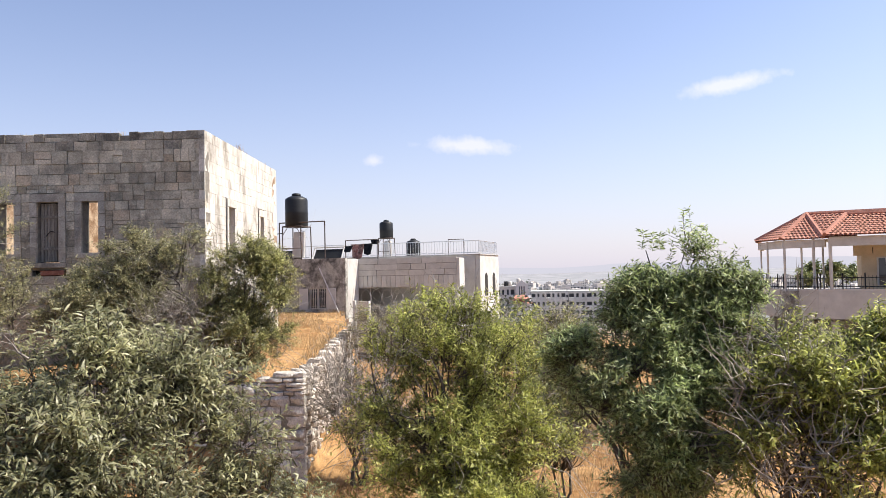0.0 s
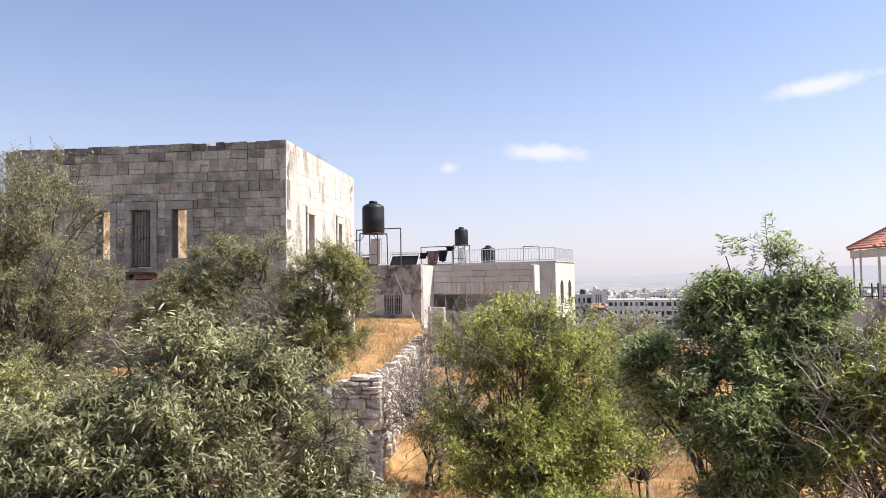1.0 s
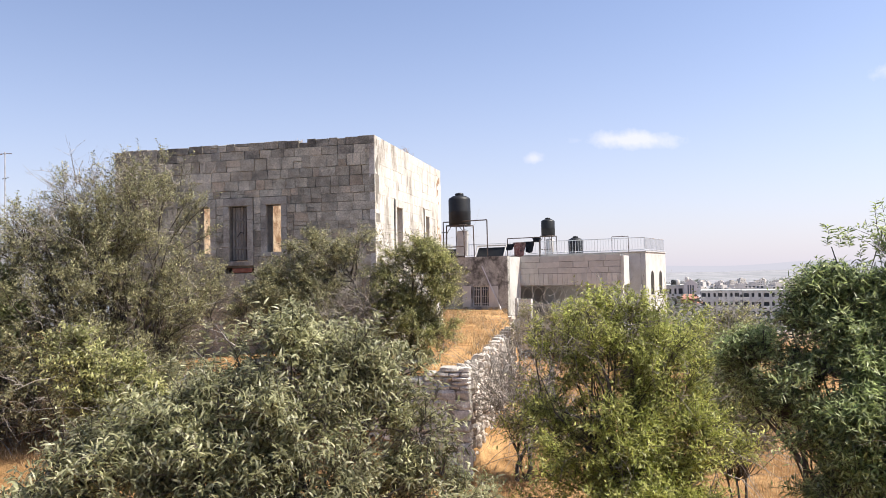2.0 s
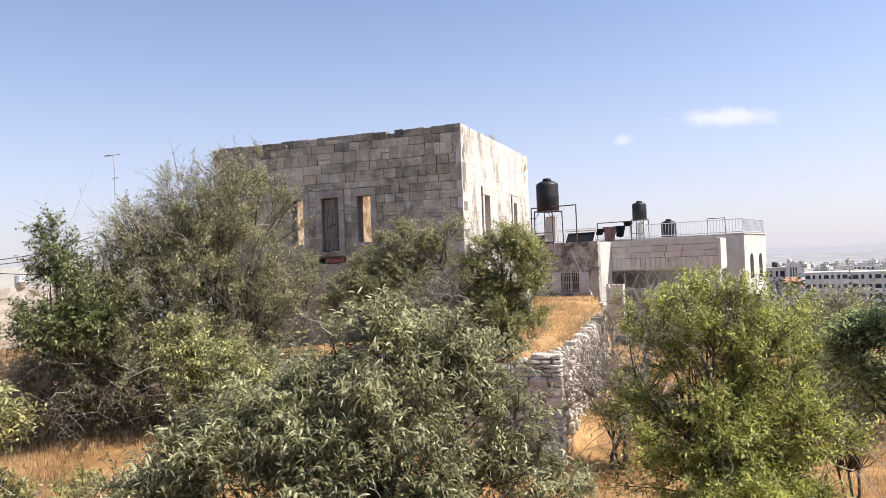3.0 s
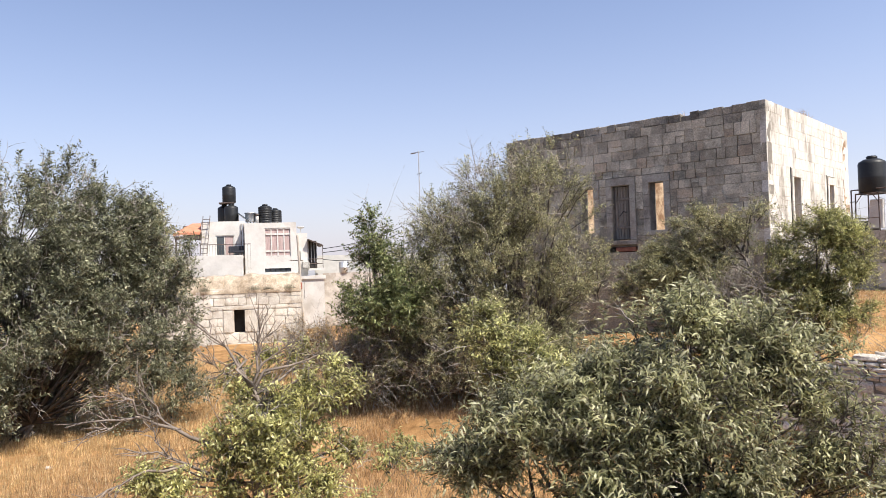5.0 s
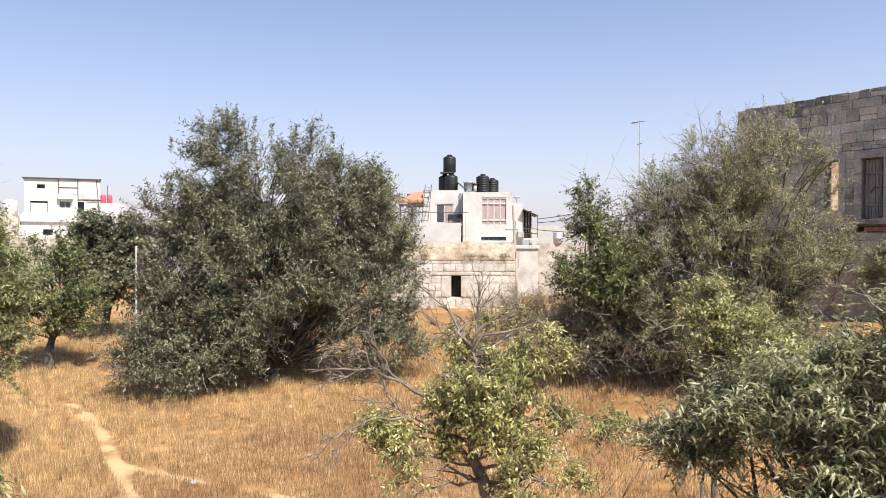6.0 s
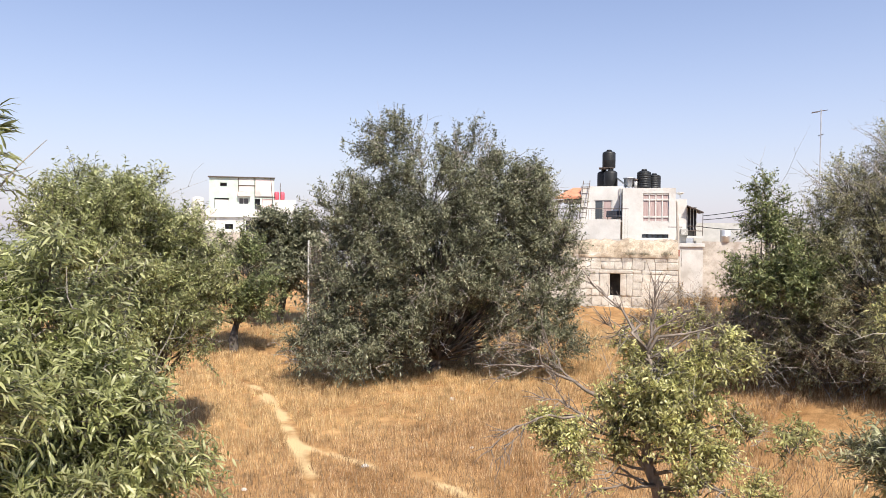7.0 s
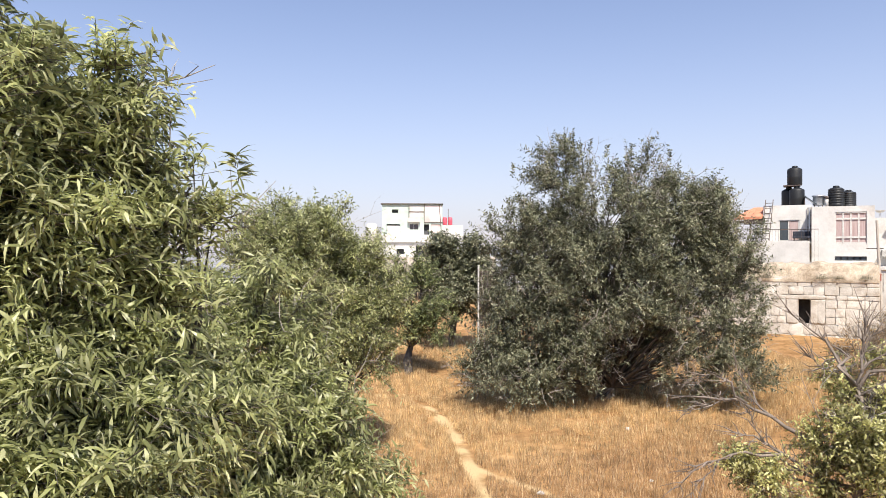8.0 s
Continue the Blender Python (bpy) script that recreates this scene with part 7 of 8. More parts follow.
plant('almond_tree', 'dark green drooping almond tree with tall upright shoots', 'tree', (2.27, 7.42),
      [(2.10, 7.40, 4.64, 0.14, 0.20), (2.23, 7.36, 4.49, 0.17, 0.14), (2.43, 7.30, 4.47, 0.12, 0.18), (2.59, 7.24, 4.49, 0.08, 0.18), (1.97, 7.43, 4.27, 0.23, 0.20), (2.33, 7.33, 4.27, 0.28, 0.20), (2.67, 7.22, 4.27, 0.25, 0.20), (2.90, 7.12, 4.15, 0.13, 0.20), (1.87, 7.46, 4.00, 0.17, 0.17), (2.09, 7.13, 3.96, 0.32, 0.24), (2.51, 7.10, 4.00, 0.27, 0.22), (1.83, 7.00, 3.58, 0.35, 0.26), (2.26, 6.87, 3.56, 0.26, 0.26), (1.57, 7.47, 3.61, 0.21, 0.21), (1.41, 7.50, 3.38, 0.15, 0.20), (2.00, 6.74, 3.23, 0.34, 0.25), (1.62, 6.84, 2.96, 0.28, 0.22), (2.11, 6.50, 2.93, 0.37, 0.24), (2.53, 6.67, 3.39, 0.20, 0.25), (1.79, 6.59, 2.67, 0.42, 0.19), (1.84, 7.47, 4.14, 0.15, 0.24), (1.71, 7.33, 3.84, 0.21, 0.23), (1.37, 7.61, 3.59, 0.24, 0.27), (1.46, 7.29, 3.19, 0.29, 0.26), (1.21, 7.74, 3.47, 0.18, 0.24), (2.73, 7.02, 3.85, 0.23, 0.29), (2.52, 6.88, 3.66, 0.23, 0.23), (2.90, 7.06, 3.74, 0.18, 0.24), (2.12, 7.40, 4.60, 0.19, 0.23), (2.43, 7.30, 4.51, 0.20, 0.21), (2.26, 7.35, 4.43, 0.24, 0.18), (2.62, 7.23, 4.43, 0.17, 0.17), (2.44, 7.29, 4.72, 0.09, 0.18)],
      94000, LEAF_LUSH, 0.072, 0.016, per_twig=13, twig_len=0.28, up=0.6, droop=0.35, trunk_r=0.07, stems=3, limbs=2, dead=0, gap=0.52, gap_size=0.35, dead_len=0.35, dead_in=0.7, bunch=14, shell=0.6, shoots=[(2.41, 7.30, 4.55, 0.53), (2.48, 7.28, 4.58, 0.54), (2.59, 7.24, 4.49, 0.45), (2.53, 7.26, 4.55, 0.30), (2.25, 7.36, 4.50, 0.27), (2.11, 7.40, 4.67, 0.18), (2.01, 7.42, 4.68, 0.21), (2.19, 7.37, 4.67, 0.17)])
plant('almond_tree', 'yellow-green young almond shoots among dry twigs', 'tree', (3.29, 6.58),
      [(3.29, 7.25, 3.29, 0.37, 0.31), (3.81, 7.22, 3.26, 0.32, 0.30), (3.27, 6.59, 3.07, 0.54, 0.49), (2.76, 6.50, 2.95, 0.29, 0.44), (3.47, 6.26, 3.00, 0.42, 0.56), (3.93, 6.46, 3.38, 0.56, 0.64), (2.96, 6.60, 3.86, 0.21, 0.20), (2.98, 6.37, 3.52, 0.28, 0.24), (2.71, 6.38, 3.43, 0.24, 0.24), (3.16, 6.17, 3.46, 0.25, 0.28), (2.54, 6.34, 3.13, 0.20, 0.24), (2.91, 6.07, 3.02, 0.31, 0.27), (2.61, 6.10, 2.86, 0.27, 0.23), (3.12, 5.97, 2.94, 0.21, 0.27)],
      50000, LEAF_YELLOW, 0.075, 0.019, per_twig=13, twig_len=0.36, up=0.8, droop=0.25, trunk_r=0.05, stems=4, limbs=5, dead=300, gap=0.46, gap_size=0.35, fine=True, dead_len=0.4, dead_in=1.0, dead_r=1.2, shoots=[(3.33, 6.78, 3.49, 0.26), (3.63, 6.86, 3.58, 0.27), (3.27, 7.26, 3.59, 0.28), (3.16, 7.30, 3.64, 0.24)])
plant('dry_shrub', 'bare grey shrub with a twisted trunk beside the terrace wall', 'shrub', (-1.99, 16.48),
      [(-1.87, 16.49, 1.57, 0.71, 0.85), (-2.39, 16.63, 1.74, 0.55, 0.81), (-1.25, 16.35, 1.02, 0.59, 0.49)],
      2200, LEAF_GREY, 0.06, 0.02, per_twig=8, twig_len=0.4, trunk_r=0.055, stems=3, limbs=10, dead=430, gap=0.3, gap_size=0.5, dead_len=0.9, dead_in=1.0, dead_r=1.5)
plant('dry_shrub', 'thin half-bare shrub in front of the white annex', 'shrub', (-1.78, 23.93),
      [(-1.76, 23.94, 2.86, 1.01, 0.83), (-0.88, 24.98, 2.86, 0.86, 0.77), (-2.48, 23.87, 2.60, 0.55, 0.74)],
      6750, LEAF_OLIVE, 0.1, 0.03, per_twig=12, twig_len=0.5, trunk_r=0.07, stems=3, limbs=8, dead=220, gap=0.45, gap_size=0.6, dead_len=0.5)
plant('dry_shrub', 'dusty grey-green shrub, partly bare, on the slope', 'shrub', (1.94, 12.85),
      [(2.00, 13.05, 2.65, 0.56, 0.66), (2.09, 13.03, 2.25, 0.49, 0.43), (1.72, 13.89, 2.80, 0.41, 0.49), (1.79, 12.37, 2.04, 0.6, 0.55), (2.45, 12.57, 2.15, 0.49, 0.65), (2.23, 14.33, 3.3, 0.5, 0.44), (1.89, 12.39, 2.59, 0.35, 0.43), (2.37, 12.30, 2.18, 0.39, 0.35), (1.82, 12.40, 1.75, 0.35, 0.29), (2.18, 12.34, 1.67, 0.29, 0.24), (1.37, 12.46, 2.11, 0.29, 0.39)],
      24000, LEAF_PALE, 0.08, 0.024, per_twig=12, twig_len=0.45, trunk_r=0.025, stems=3, limbs=7, dead=620, gap=0.34, gap_size=0.5, dead_len=0.5)
plant('fruit_tree', 'dark leafy tree in the gardens of the valley side', 'tree', (3.91, 29.74),
      [(3.26, 29.82, 1.76, 1.38, 0.60), (5.20, 30.56, 1.70, 1.19, 0.57), (2.06, 28.93, 1.87, 0.89, 0.58)],
      16200, LEAF_DARK, 0.16, 0.06, per_twig=12, twig_len=0.6, trunk_r=0.12, stems=3, limbs=5, dead=60, gap=0.34, gap_size=0.8, group='garden trees')
plant('fruit_tree', 'leafy tree on the valley side below the terrace house', 'tree', (10.98, 23.57),
      [(10.72, 23.69, 1.85, 1.20, 0.70), (11.55, 22.17, 1.65, 1.34, 0.6), (12.45, 21.68, 1.65, 0.96, 0.6)],
      14850, LEAF_OLIVE, 0.14, 0.05, per_twig=12, twig_len=0.6, trunk_r=0.1, stems=3, limbs=5, dead=160, gap=0.34, gap_size=0.8, group='garden trees')
plant('almond_tree', 'sparse almond tree with yellow-green leaves and dead branches', 'tree', (-6.33, 4.31),
      [(-6.05, 4.67, 3.28, 0.33, 0.22), (-6.27, 4.56, 3.06, 0.28, 0.21), (-6.18, 4.35, 2.80, 0.30, 0.23), (-6.31, 4.01, 2.99, 0.35, 0.14), (-6.64, 3.88, 2.81, 0.29, 0.22), (-6.16, 4.05, 2.63, 0.28, 0.21), (-6.49, 3.93, 2.59, 0.27, 0.18), (-6.81, 3.98, 3.48, 0.14, 0.19), (-6.76, 4.25, 3.28, 0.22, 0.22), (-6.67, 3.25, 2.41, 0.29, 0.22), (-6.83, 3.17, 2.50, 0.21, 0.13), (-6.41, 3.31, 2.10, 0.24, 0.12), (-6.52, 3.71, 2.28, 0.15, 0.14), (-5.93, 4.34, 2.34, 0.29, 0.24), (-5.81, 4.18, 2.05, 0.31, 0.22), (-6.06, 4.66, 2.59, 0.23, 0.18), (-5.58, 4.59, 2.08, 0.23, 0.11), (-6.39, 4.73, 3.59, 0.25, 0.09), (-6.66, 4.55, 3.53, 0.19, 0.14), (-5.91, 4.83, 2.49, 0.13, 0.15), (-6.46, 4.15, 3.18, 0.24, 0.13)],
      25000, LEAF_SERE, 0.06, 0.021, per_twig=9, twig_len=0.22, up=0.5, droop=0.2, trunk_r=0.07, limbs=2, dead=90, gap=0.34, gap_size=0.28, fine=True, dead_len=0.3, dead_in=1.0, bunch=10, bark=BARK_ALMOND,
      stem_path=[(-6.33, 4.32, 1.20), (-6.39, 4.23, 1.68), (-6.43, 4.18, 1.93), (-6.49, 4.10, 2.14), (-6.50, 4.09, 2.38), (-6.47, 4.13, 2.72), (-6.45, 4.16, 3.03), (-6.51, 4.07, 3.36)])
plant('oak_tree', 'huge spreading evergreen tree, dark and dusty, in dry grass', 'tree', (-20.84, 6.77),
      [(-20.86, 6.73, 5.87, 2.32, 1.90), (-21.39, 4.98, 4.68, 1.97, 1.90), (-20.18, 8.42, 4.71, 1.76, 1.81), (-20.29, 6.55, 3.71, 2.94, 2.02), (-20.85, 4.68, 3.20, 1.39, 1.72), (-19.65, 9.52, 3.38, 1.69, 2.07), (-20.23, 4.69, 1.65, 1.88, 1.15), (-19.41, 6.56, 2.69, 0.95, 0.87), (-19.22, 7.84, 3.15, 1.12, 0.72), (-18.88, 8.58, 2.04, 0.72, 0.96), (-19.47, 5.77, 1.47, 0.94, 0.62), (-18.96, 8.18, 1.25, 0.56, 0.48), (-19.06, 9.78, 2.10, 1.22, 1.19), (-21.17, 5.76, 7.03, 1.25, 0.88), (-20.51, 7.66, 6.72, 1.08, 0.88), (-20.64, 3.82, 1.71, 0.97, 0.89), (-20.07, 4.50, 1.13, 1.91, 0.72), (-20.56, 3.17, 1.27, 0.89, 0.81), (-18.78, 9.46, 1.17, 1.14, 0.73), (-20.07, 8.67, 5.97, 1.14, 1.14), (-19.70, 9.42, 5.56, 0.97, 1.00), (-21.9, 7.3, 1.9, 2.3, 1.4), (-20.50, 8.41, 1.87, 1.19, 1.19), (-19.10, 10.13, 4.62, 0.75, 1.00), (-18.95, 9.98, 2.97, 0.74, 0.83), (-19.67, 9.47, 5.96, 0.67, 0.59), (-20.25, 7.71, 6.25, 0.83, 0.83), (-20.95, 3.80, 2.48, 0.95, 1.18), (-20.34, 5.05, 2.43, 1.45, 1.13), (-20.80, 6.90, 4.70, 1.30, 1.20), (-20.50, 7.60, 3.60, 1.30, 1.10)],
      222000, LEAF_OAK, 0.115, 0.036, per_twig=15, twig_len=0.6, up=0.75, droop=0.2, trunk_r=0.11, stems=4, limbs=5, dead=900, shell=0.5, gap=0.24, gap_size=0.9, dead_len=0.5, dead_in=0.98, dead_r=1.7, shoots=[(-21.12, 5.95, 7.62, 0.50), (-21.38, 5.04, 7.35, 0.47), (-20.97, 6.40, 7.51, 0.42), (-20.81, 6.87, 7.38, 0.37), (-20.57, 7.50, 7.39, 0.37), (-20.15, 8.50, 7.22, 0.34), (-21.57, 4.24, 6.83, 0.42), (-21.22, 5.60, 7.44, 0.37)])
plant('fruit_tree', 'broad tree behind the great evergreen', 'tree', (-26.44, 13.81),
      [(-26.73, 13.25, 6.21, 0.96, 0.78), (-26.51, 13.67, 4.23, 0.91, 1.37)],
      12150, LEAF_OLIVE, 0.16, 0.05, per_twig=12, twig_len=0.6, trunk_r=0.12, limbs=5, dead=40, gap=0.34, gap_size=0.8)
plant('carob_tree', 'dense dark green round tree beside the fence', 'tree', (-30.80, 3.75),
      [(-30.77, 3.96, 4.13, 1.31, 1.31), (-30.86, 3.30, 3.08, 1.47, 1.19), (-30.68, 4.53, 3.20, 1.19, 1.54)],
      34000, LEAF_OAK, 0.14, 0.08, per_twig=11, twig_len=0.6, trunk_r=0.14, limbs=5, gap=0.36, gap_size=0.9)
plant('fruit_tree', 'small fruit tree with a forked trunk in dry grass', 'tree', (-26.01, 1.66),
      [(-25.99, 1.84, 3.12, 1.24, 1.30), (-26.04, 1.29, 2.17, 1.10, 1.10), (-25.93, 2.40, 2.05, 0.96, 1.00)],
      24000, LEAF_DARK, 0.1, 0.04, per_twig=12, twig_len=0.5, trunk_r=0.13, stems=2, limbs=5, dead=20, gap=0.33, gap_size=0.7)
plant('almond_tree', 'leafy almond tree at the edge of the field', 'tree', (-15.07, -1.52),
      [(-15.07, -1.51, 4.57, 1.17, 1.04), (-15.60, -0.53, 4.03, 0.93, 1.08), (-14.02, -2.06, 4.27, 1.10, 1.10), (-15.10, -0.63, 2.86, 0.91, 0.78), (-14.57, -1.48, 3.15, 1.26, 1.01), (-16.09, 0.02, 3.55, 0.69, 0.83), (-15.30, -0.11, 2.38, 0.66, 0.59), (-15.24, -0.19, 3.15, 0.65, 0.9), (-14.64, -0.39, 2.58, 0.54, 0.56), (-14.23, -1.08, 2.48, 0.65, 0.65), (-14.84, -0.25, 3.27, 0.45, 0.57)],
      78000, LEAF_FRESH, 0.1, 0.03, per_twig=13, twig_len=0.5, up=0.7, droop=0.25, trunk_r=0.12, stems=2, limbs=6, dead=60, gap=0.34, gap_size=0.5, shoots=[(-13.95, -2.64, 5.02, 0.24), (-14.00, -2.23, 5.08, 0.27), (-14.04, -1.89, 5.09, 0.21), (-15.08, -1.32, 5.15, 0.23)])
plant('almond_tree', 'dense bright almond tree with long drooping leaves', 'tree', (-6.23, -1.49),
      [(-6.43, -1.52, 3.85, 0.66, 0.56), (-6.28, -1.11, 3.51, 0.54, 0.54), (-6.02, -1.53, 3.25, 0.82, 0.63), (-6.09, -0.87, 3.10, 0.43, 0.48), (-5.86, -1.22, 2.74, 0.91, 0.53), (-6.11, -2.09, 3.67, 0.85, 0.80), (-5.75, -1.88, 2.96, 0.96, 0.72)],
      58000, LEAF_FRESH, 0.102, 0.02, per_twig=13, twig_len=0.36, up=0.6, droop=0.4, trunk_r=0.09, stems=3, limbs=6, dead=50, gap=0.33, gap_size=0.35, fine=True, dead_len=0.4)
plant('almond_tree', 'tall almond tree with long drooping leaves near the viewpoint', 'tree', (-3.42, -2.08),
      [(-3.65, -2.04, 5.19, 0.42, 0.36), (-3.53, -2.09, 4.72, 0.53, 0.41), (-3.73, -1.82, 4.87, 0.29, 0.32), (-3.42, -2.09, 4.28, 0.61, 0.43), (-3.29, -2.38, 4.89, 0.56, 0.75), (-3.39, -1.89, 3.95, 0.60, 0.39), (-3.25, -1.97, 3.64, 0.78, 0.39), (-3.78, -1.60, 4.60, 0.30, 0.35), (-3.65, -1.72, 4.26, 0.34, 0.34), (-3.80, -1.51, 4.99, 0.10, 0.10), (-3.81, -1.46, 4.83, 0.12, 0.10), (-3.78, -1.60, 5.18, 0.10, 0.10), (-3.82, -1.40, 4.69, 0.10, 0.09), (-3.75, -1.75, 5.43, 0.12, 0.12)],
      76000, LEAF_FRESH, 0.092, 0.0155, per_twig=13, twig_len=0.27, up=0.5, droop=0.45, trunk_r=0.07, stems=2, limbs=2, dead=20, gap=0.24, gap_size=0.25, fine=True, dead_len=0.3, shoots=[(-3.67, -2.00, 5.43, 0.17), (-3.74, -1.79, 5.40, 0.15), (-3.79, -1.58, 5.15, 0.15), (-3.84, -1.27, 4.91, 0.15), (-3.81, -1.48, 4.96, 0.17)])
plant('dry_thicket', 'tangle of dry brown brushwood under the trees', 'shrub', (-11.77, 12.83),
      [(-13.00, 12.77, 2.07, 1.55, 0.70), (-11.66, 13.47, 1.92, 1.52, 0.66), (-10.56, 14.08, 1.71, 1.36, 0.61), (-13.79, 12.08, 2.05, 0.99, 0.64)],
      34000, LEAF_BROWN, 0.055, 0.015, per_twig=8, twig_len=0.4, trunk_r=0.015, stems=2, limbs=2, dead=900, gap=0.3, gap_size=0.5, dead_len=0.8, dead_in=1.0)
plant('dry_shrub', 'orange-brown dried bush beside the garden wall', 'shrub', (-18.95, 14.70),
      [(-18.93, 14.73, 2.08, 1.11, 0.83), (-18.71, 13.37, 1.93, 0.89, 0.71), (-18.30, 15.49, 1.82, 0.83, 0.83)],
      19000, LEAF_DRY, 0.065, 0.018, per_twig=10, twig_len=0.4, trunk_r=0.012, stems=3, limbs=3, dead=260, gap=0.36, gap_size=0.6, dead_len=0.7)
plant('fruit_tree', 'dark round tree beyond the roof terrace', 'tree', (38.76, 75.65),
      [(38.55, 75.75, 3.35, 2.47, 1.17), (41.79, 77.44, 3.51, 2.02, 0.94)],
      4000, LEAF_DARK, 0.4, 0.2, per_twig=10, twig_len=1.0, trunk_r=0.2, limbs=4, gap=0.3, gap_size=1.5)
plant('sapling', 'young almond sapling sprouting from dry grass', 'sapling', (-6.49, 6.18),
      [(-6.48, 6.19, 2.16, 0.20, 0.20)],
      260, LEAF_PALE, 0.075, 0.022, per_twig=9, twig_len=0.22, trunk_r=0.012, stems=1, limbs=2, gap=0.1, fine=True, group='almond saplings')
plant('sapling', 'young almond sapling sprouting from dry grass', 'sapling', (-6.88, 6.59),
      [(-6.89, 6.57, 2.02, 0.23, 0.17)],
      260, LEAF_PALE, 0.075, 0.022, per_twig=9, twig_len=0.22, trunk_r=0.012, stems=1, limbs=2, gap=0.1, fine=True, group='almond saplings')
plant('sapling', 'young almond sapling sprouting from dry grass', 'sapling', (-5.96, 5.46),
      [(-5.96, 5.46, 2.31, 0.21, 0.22)],
      300, LEAF_PALE, 0.075, 0.022, per_twig=9, twig_len=0.22, trunk_r=0.012, stems=1, limbs=2, gap=0.1, fine=True, group='almond saplings')
plant('sapling', 'young almond shoot below the terrace wall', 'sapling', (-2.26, 12.29),
      [(-2.30, 12.29, 0.97, 0.30, 0.20)],
      260, LEAF_FRESH, 0.09, 0.026, per_twig=9, twig_len=0.25, trunk_r=0.012, stems=1, limbs=2, gap=0.1, fine=True, group='almond saplings')
plant('dry_shrub', 'tangle of bare grey twigs beneath the olive trees', 'shrub', (-5.88, 16.75),
      [(-5.95, 15.78, 3.58, 0.46, 0.39), (-5.48, 15.95, 3.70, 0.39, 0.44), (-5.66, 15.89, 3.13, 0.52, 0.39)],
      1500, LEAF_GREY, 0.06, 0.02, per_twig=8, twig_len=0.3, trunk_r=0.02, stems=3, limbs=4, dead=330, gap=0.3, gap_size=0.4, dead_len=0.5, dead_in=1.0, dead_r=1.3)
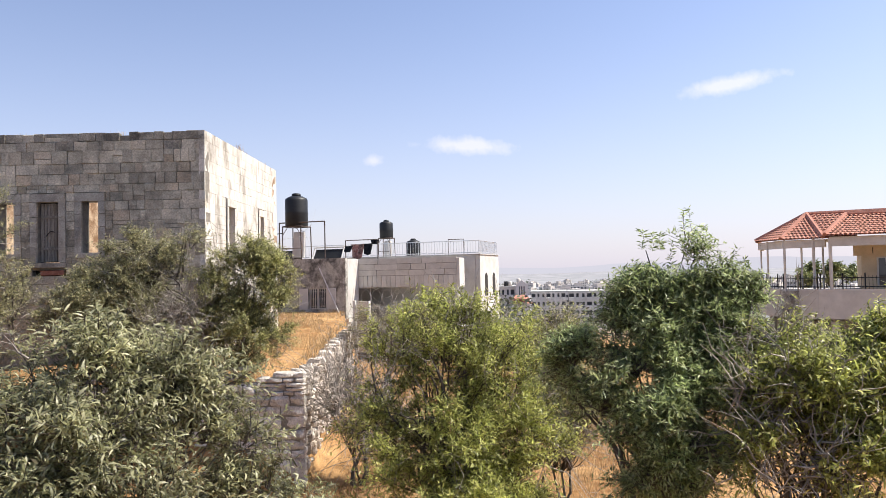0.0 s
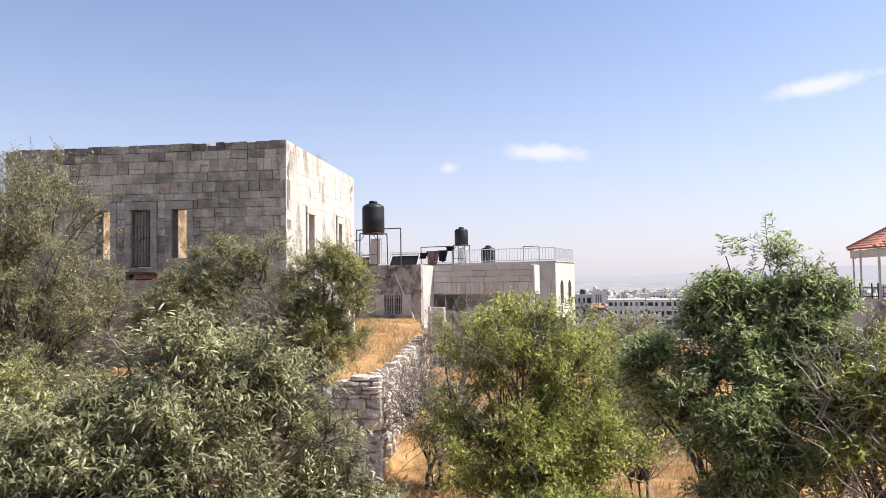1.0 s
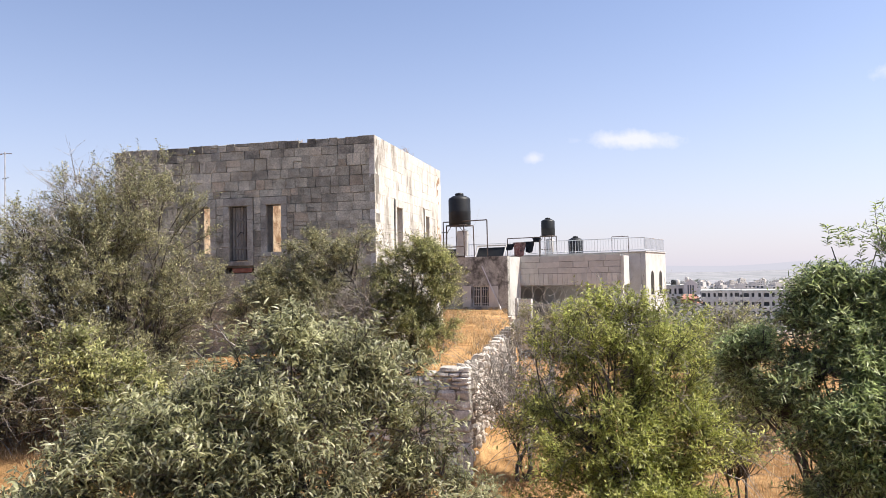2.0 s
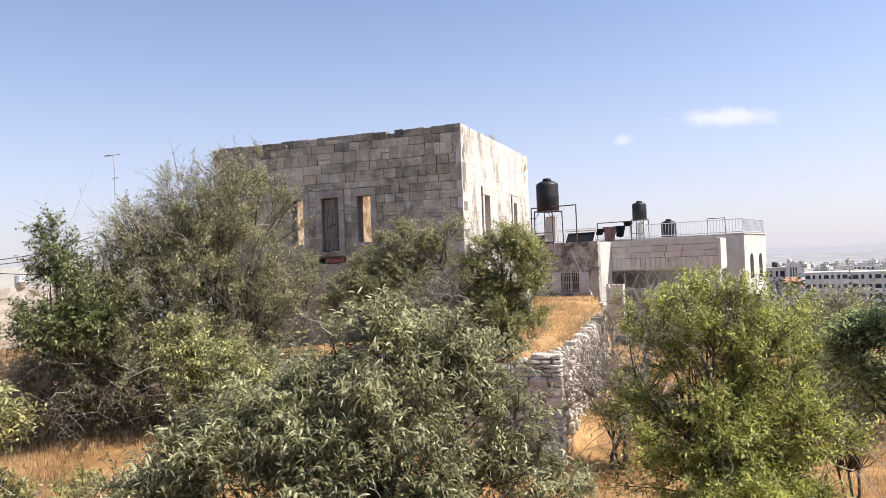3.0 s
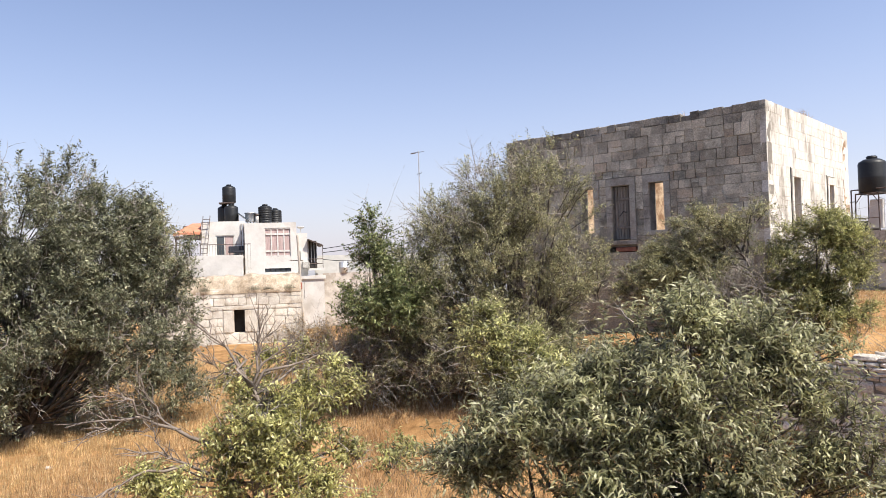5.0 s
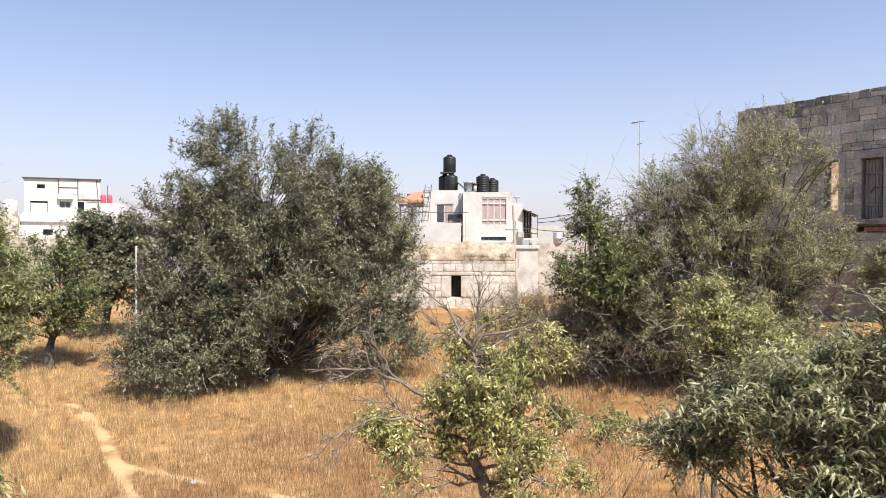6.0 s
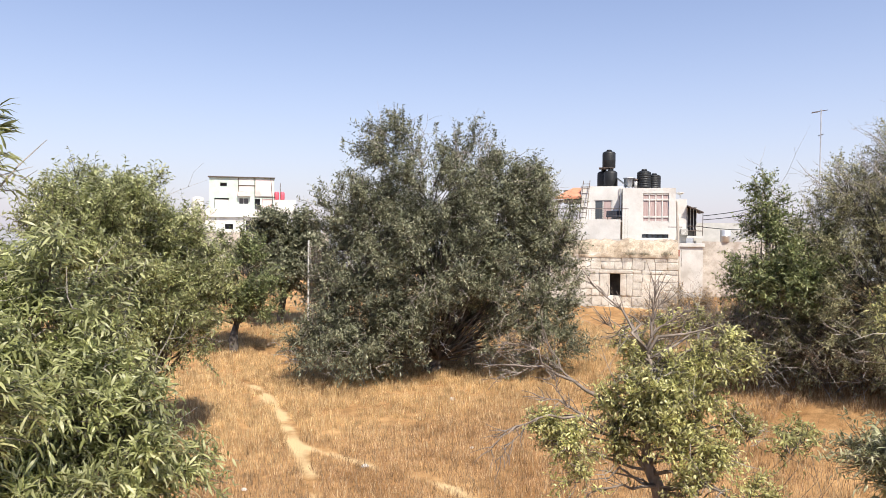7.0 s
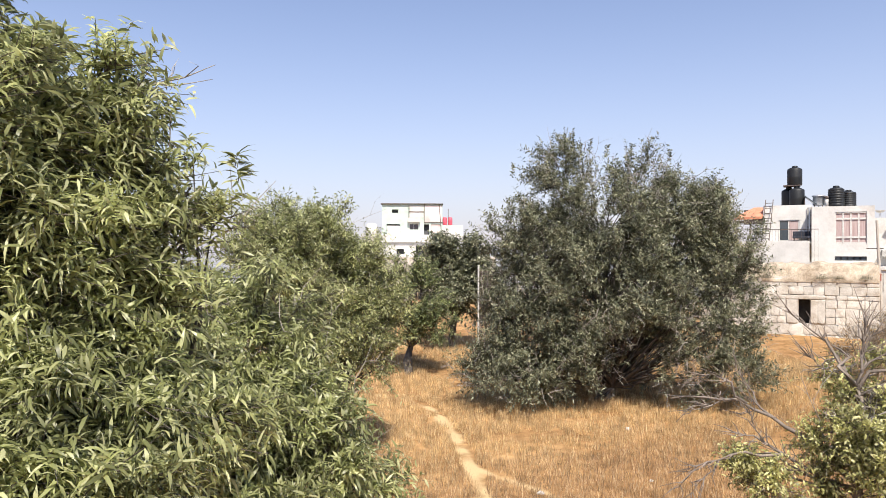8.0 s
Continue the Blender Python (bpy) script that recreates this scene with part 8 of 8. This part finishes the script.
# bare limbs of the sparse almond tree
sparse = [o for o in scene.objects if o.get('label', '').startswith('sparse almond')][0]
bare_limbs = [
    ([(-6.48, 4.11, 2.34), (-6.55, 3.83, 2.68), (-6.68, 3.63, 2.82), (-6.77, 3.38, 2.99), (-6.88, 3.09, 3.14), (-6.96, 2.80, 3.15), (-7.05, 2.48, 3.13)], 0.04),
    ([(-6.77, 3.38, 2.99), (-6.88, 3.29, 3.11), (-6.98, 3.22, 3.28), (-7.07, 3.15, 3.48)], 0.016),
    ([(-6.83, 3.16, 3.11), (-6.81, 2.99, 3.32), (-6.89, 2.83, 3.39), (-6.92, 2.52, 3.33)], 0.018),
    ([(-6.90, 3.03, 3.14), (-6.89, 2.83, 3.08), (-6.98, 2.65, 3.05)], 0.012),
    ([(-6.54, 3.86, 2.38), (-6.61, 3.55, 2.57), (-6.64, 3.30, 2.73), (-6.72, 3.17, 2.82), (-6.72, 2.94, 2.87)], 0.03),
    ([(-6.67, 3.25, 2.77), (-6.73, 3.16, 2.91), (-6.75, 3.12, 3.06)], 0.012),
    ([(-6.59, 3.40, 2.67), (-6.67, 3.05, 2.68), (-6.77, 2.84, 2.58), (-6.81, 2.64, 2.52), (-6.84, 2.47, 2.32)], 0.02),
    ([(-6.77, 2.84, 2.58), (-6.79, 2.70, 2.42), (-6.79, 2.57, 2.26)], 0.01),
    ([(-6.43, 4.18, 1.93), (-6.35, 3.95, 1.96), (-6.38, 3.73, 1.99), (-6.42, 3.48, 1.96), (-6.44, 3.26, 1.84)], 0.026),
    ([(-6.49, 4.10, 2.14), (-6.50, 3.91, 2.32), (-6.53, 3.68, 2.52), (-6.51, 3.53, 2.60)], 0.03),
    ([(-6.45, 4.16, 3.03), (-6.51, 4.07, 3.30), (-6.65, 3.95, 3.62), (-6.80, 3.82, 3.82), (-6.95, 3.67, 4.00)], 0.03),
    ([(-6.51, 4.07, 3.30), (-6.52, 4.15, 3.60), (-6.53, 4.22, 3.74), (-6.44, 4.34, 3.96)], 0.022),
    ([(-6.48, 4.12, 3.45), (-6.47, 4.30, 3.59), (-6.38, 4.41, 3.69), (-6.35, 4.54, 3.72)], 0.016),
    ([(-6.45, 4.16, 3.03), (-6.50, 4.25, 3.26), (-6.48, 4.45, 3.40), (-6.41, 4.55, 3.68)], 0.02),
    ([(-6.44, 4.16, 3.00), (-6.35, 4.29, 3.13), (-6.28, 4.38, 3.31), (-6.14, 4.56, 3.50)], 0.022),
    ([(-6.52, 4.15, 3.60), (-6.54, 4.20, 3.83), (-6.54, 4.21, 4.02)], 0.014),
    ([(-6.64, 3.98, 3.56), (-6.76, 3.88, 3.46), (-6.83, 3.78, 3.58)], 0.012),
]
for line, r in bare_limbs:
    o = sparse.location
    rr = random.Random(int(line[-1][0] * 1000))
    pts = []
    for a, b in zip(line, line[1:]):
        pts += [Vector(a) - o, Vector(a).lerp(Vector(b), 0.5) - o + Vector([rr.gauss(0, 0.018) for _ in range(3)])]
    pts.append(Vector(line[-1]) - o)
    limb = part("dead_branch", bars([pts], [0.75 * r * (1 - 0.8 * i / (len(pts) - 1)) for i in range(len(pts))], 6), BARK_ALMOND, sparse, "bare grey branch", smooth=True)
    for k in range(16):
        i = rr.randrange(max(1, len(pts) // 3), len(pts))
        q = pts[i - 1].lerp(pts[i], rr.random())
        e = q + (pts[i] - pts[i - 1]).normalized() * rr.uniform(0.06, 0.22) + Vector((rr.uniform(-0.13, 0.13), rr.uniform(-0.13, 0.13), rr.uniform(-0.1, 0.17)))
        part("side_twig", bars([[q, q.lerp(e, 0.45) + Vector([rr.gauss(0, 0.02) for _ in range(3)]), e]], [0.006, 0.004, 0.002], 4), BARK_ALMOND, limb)
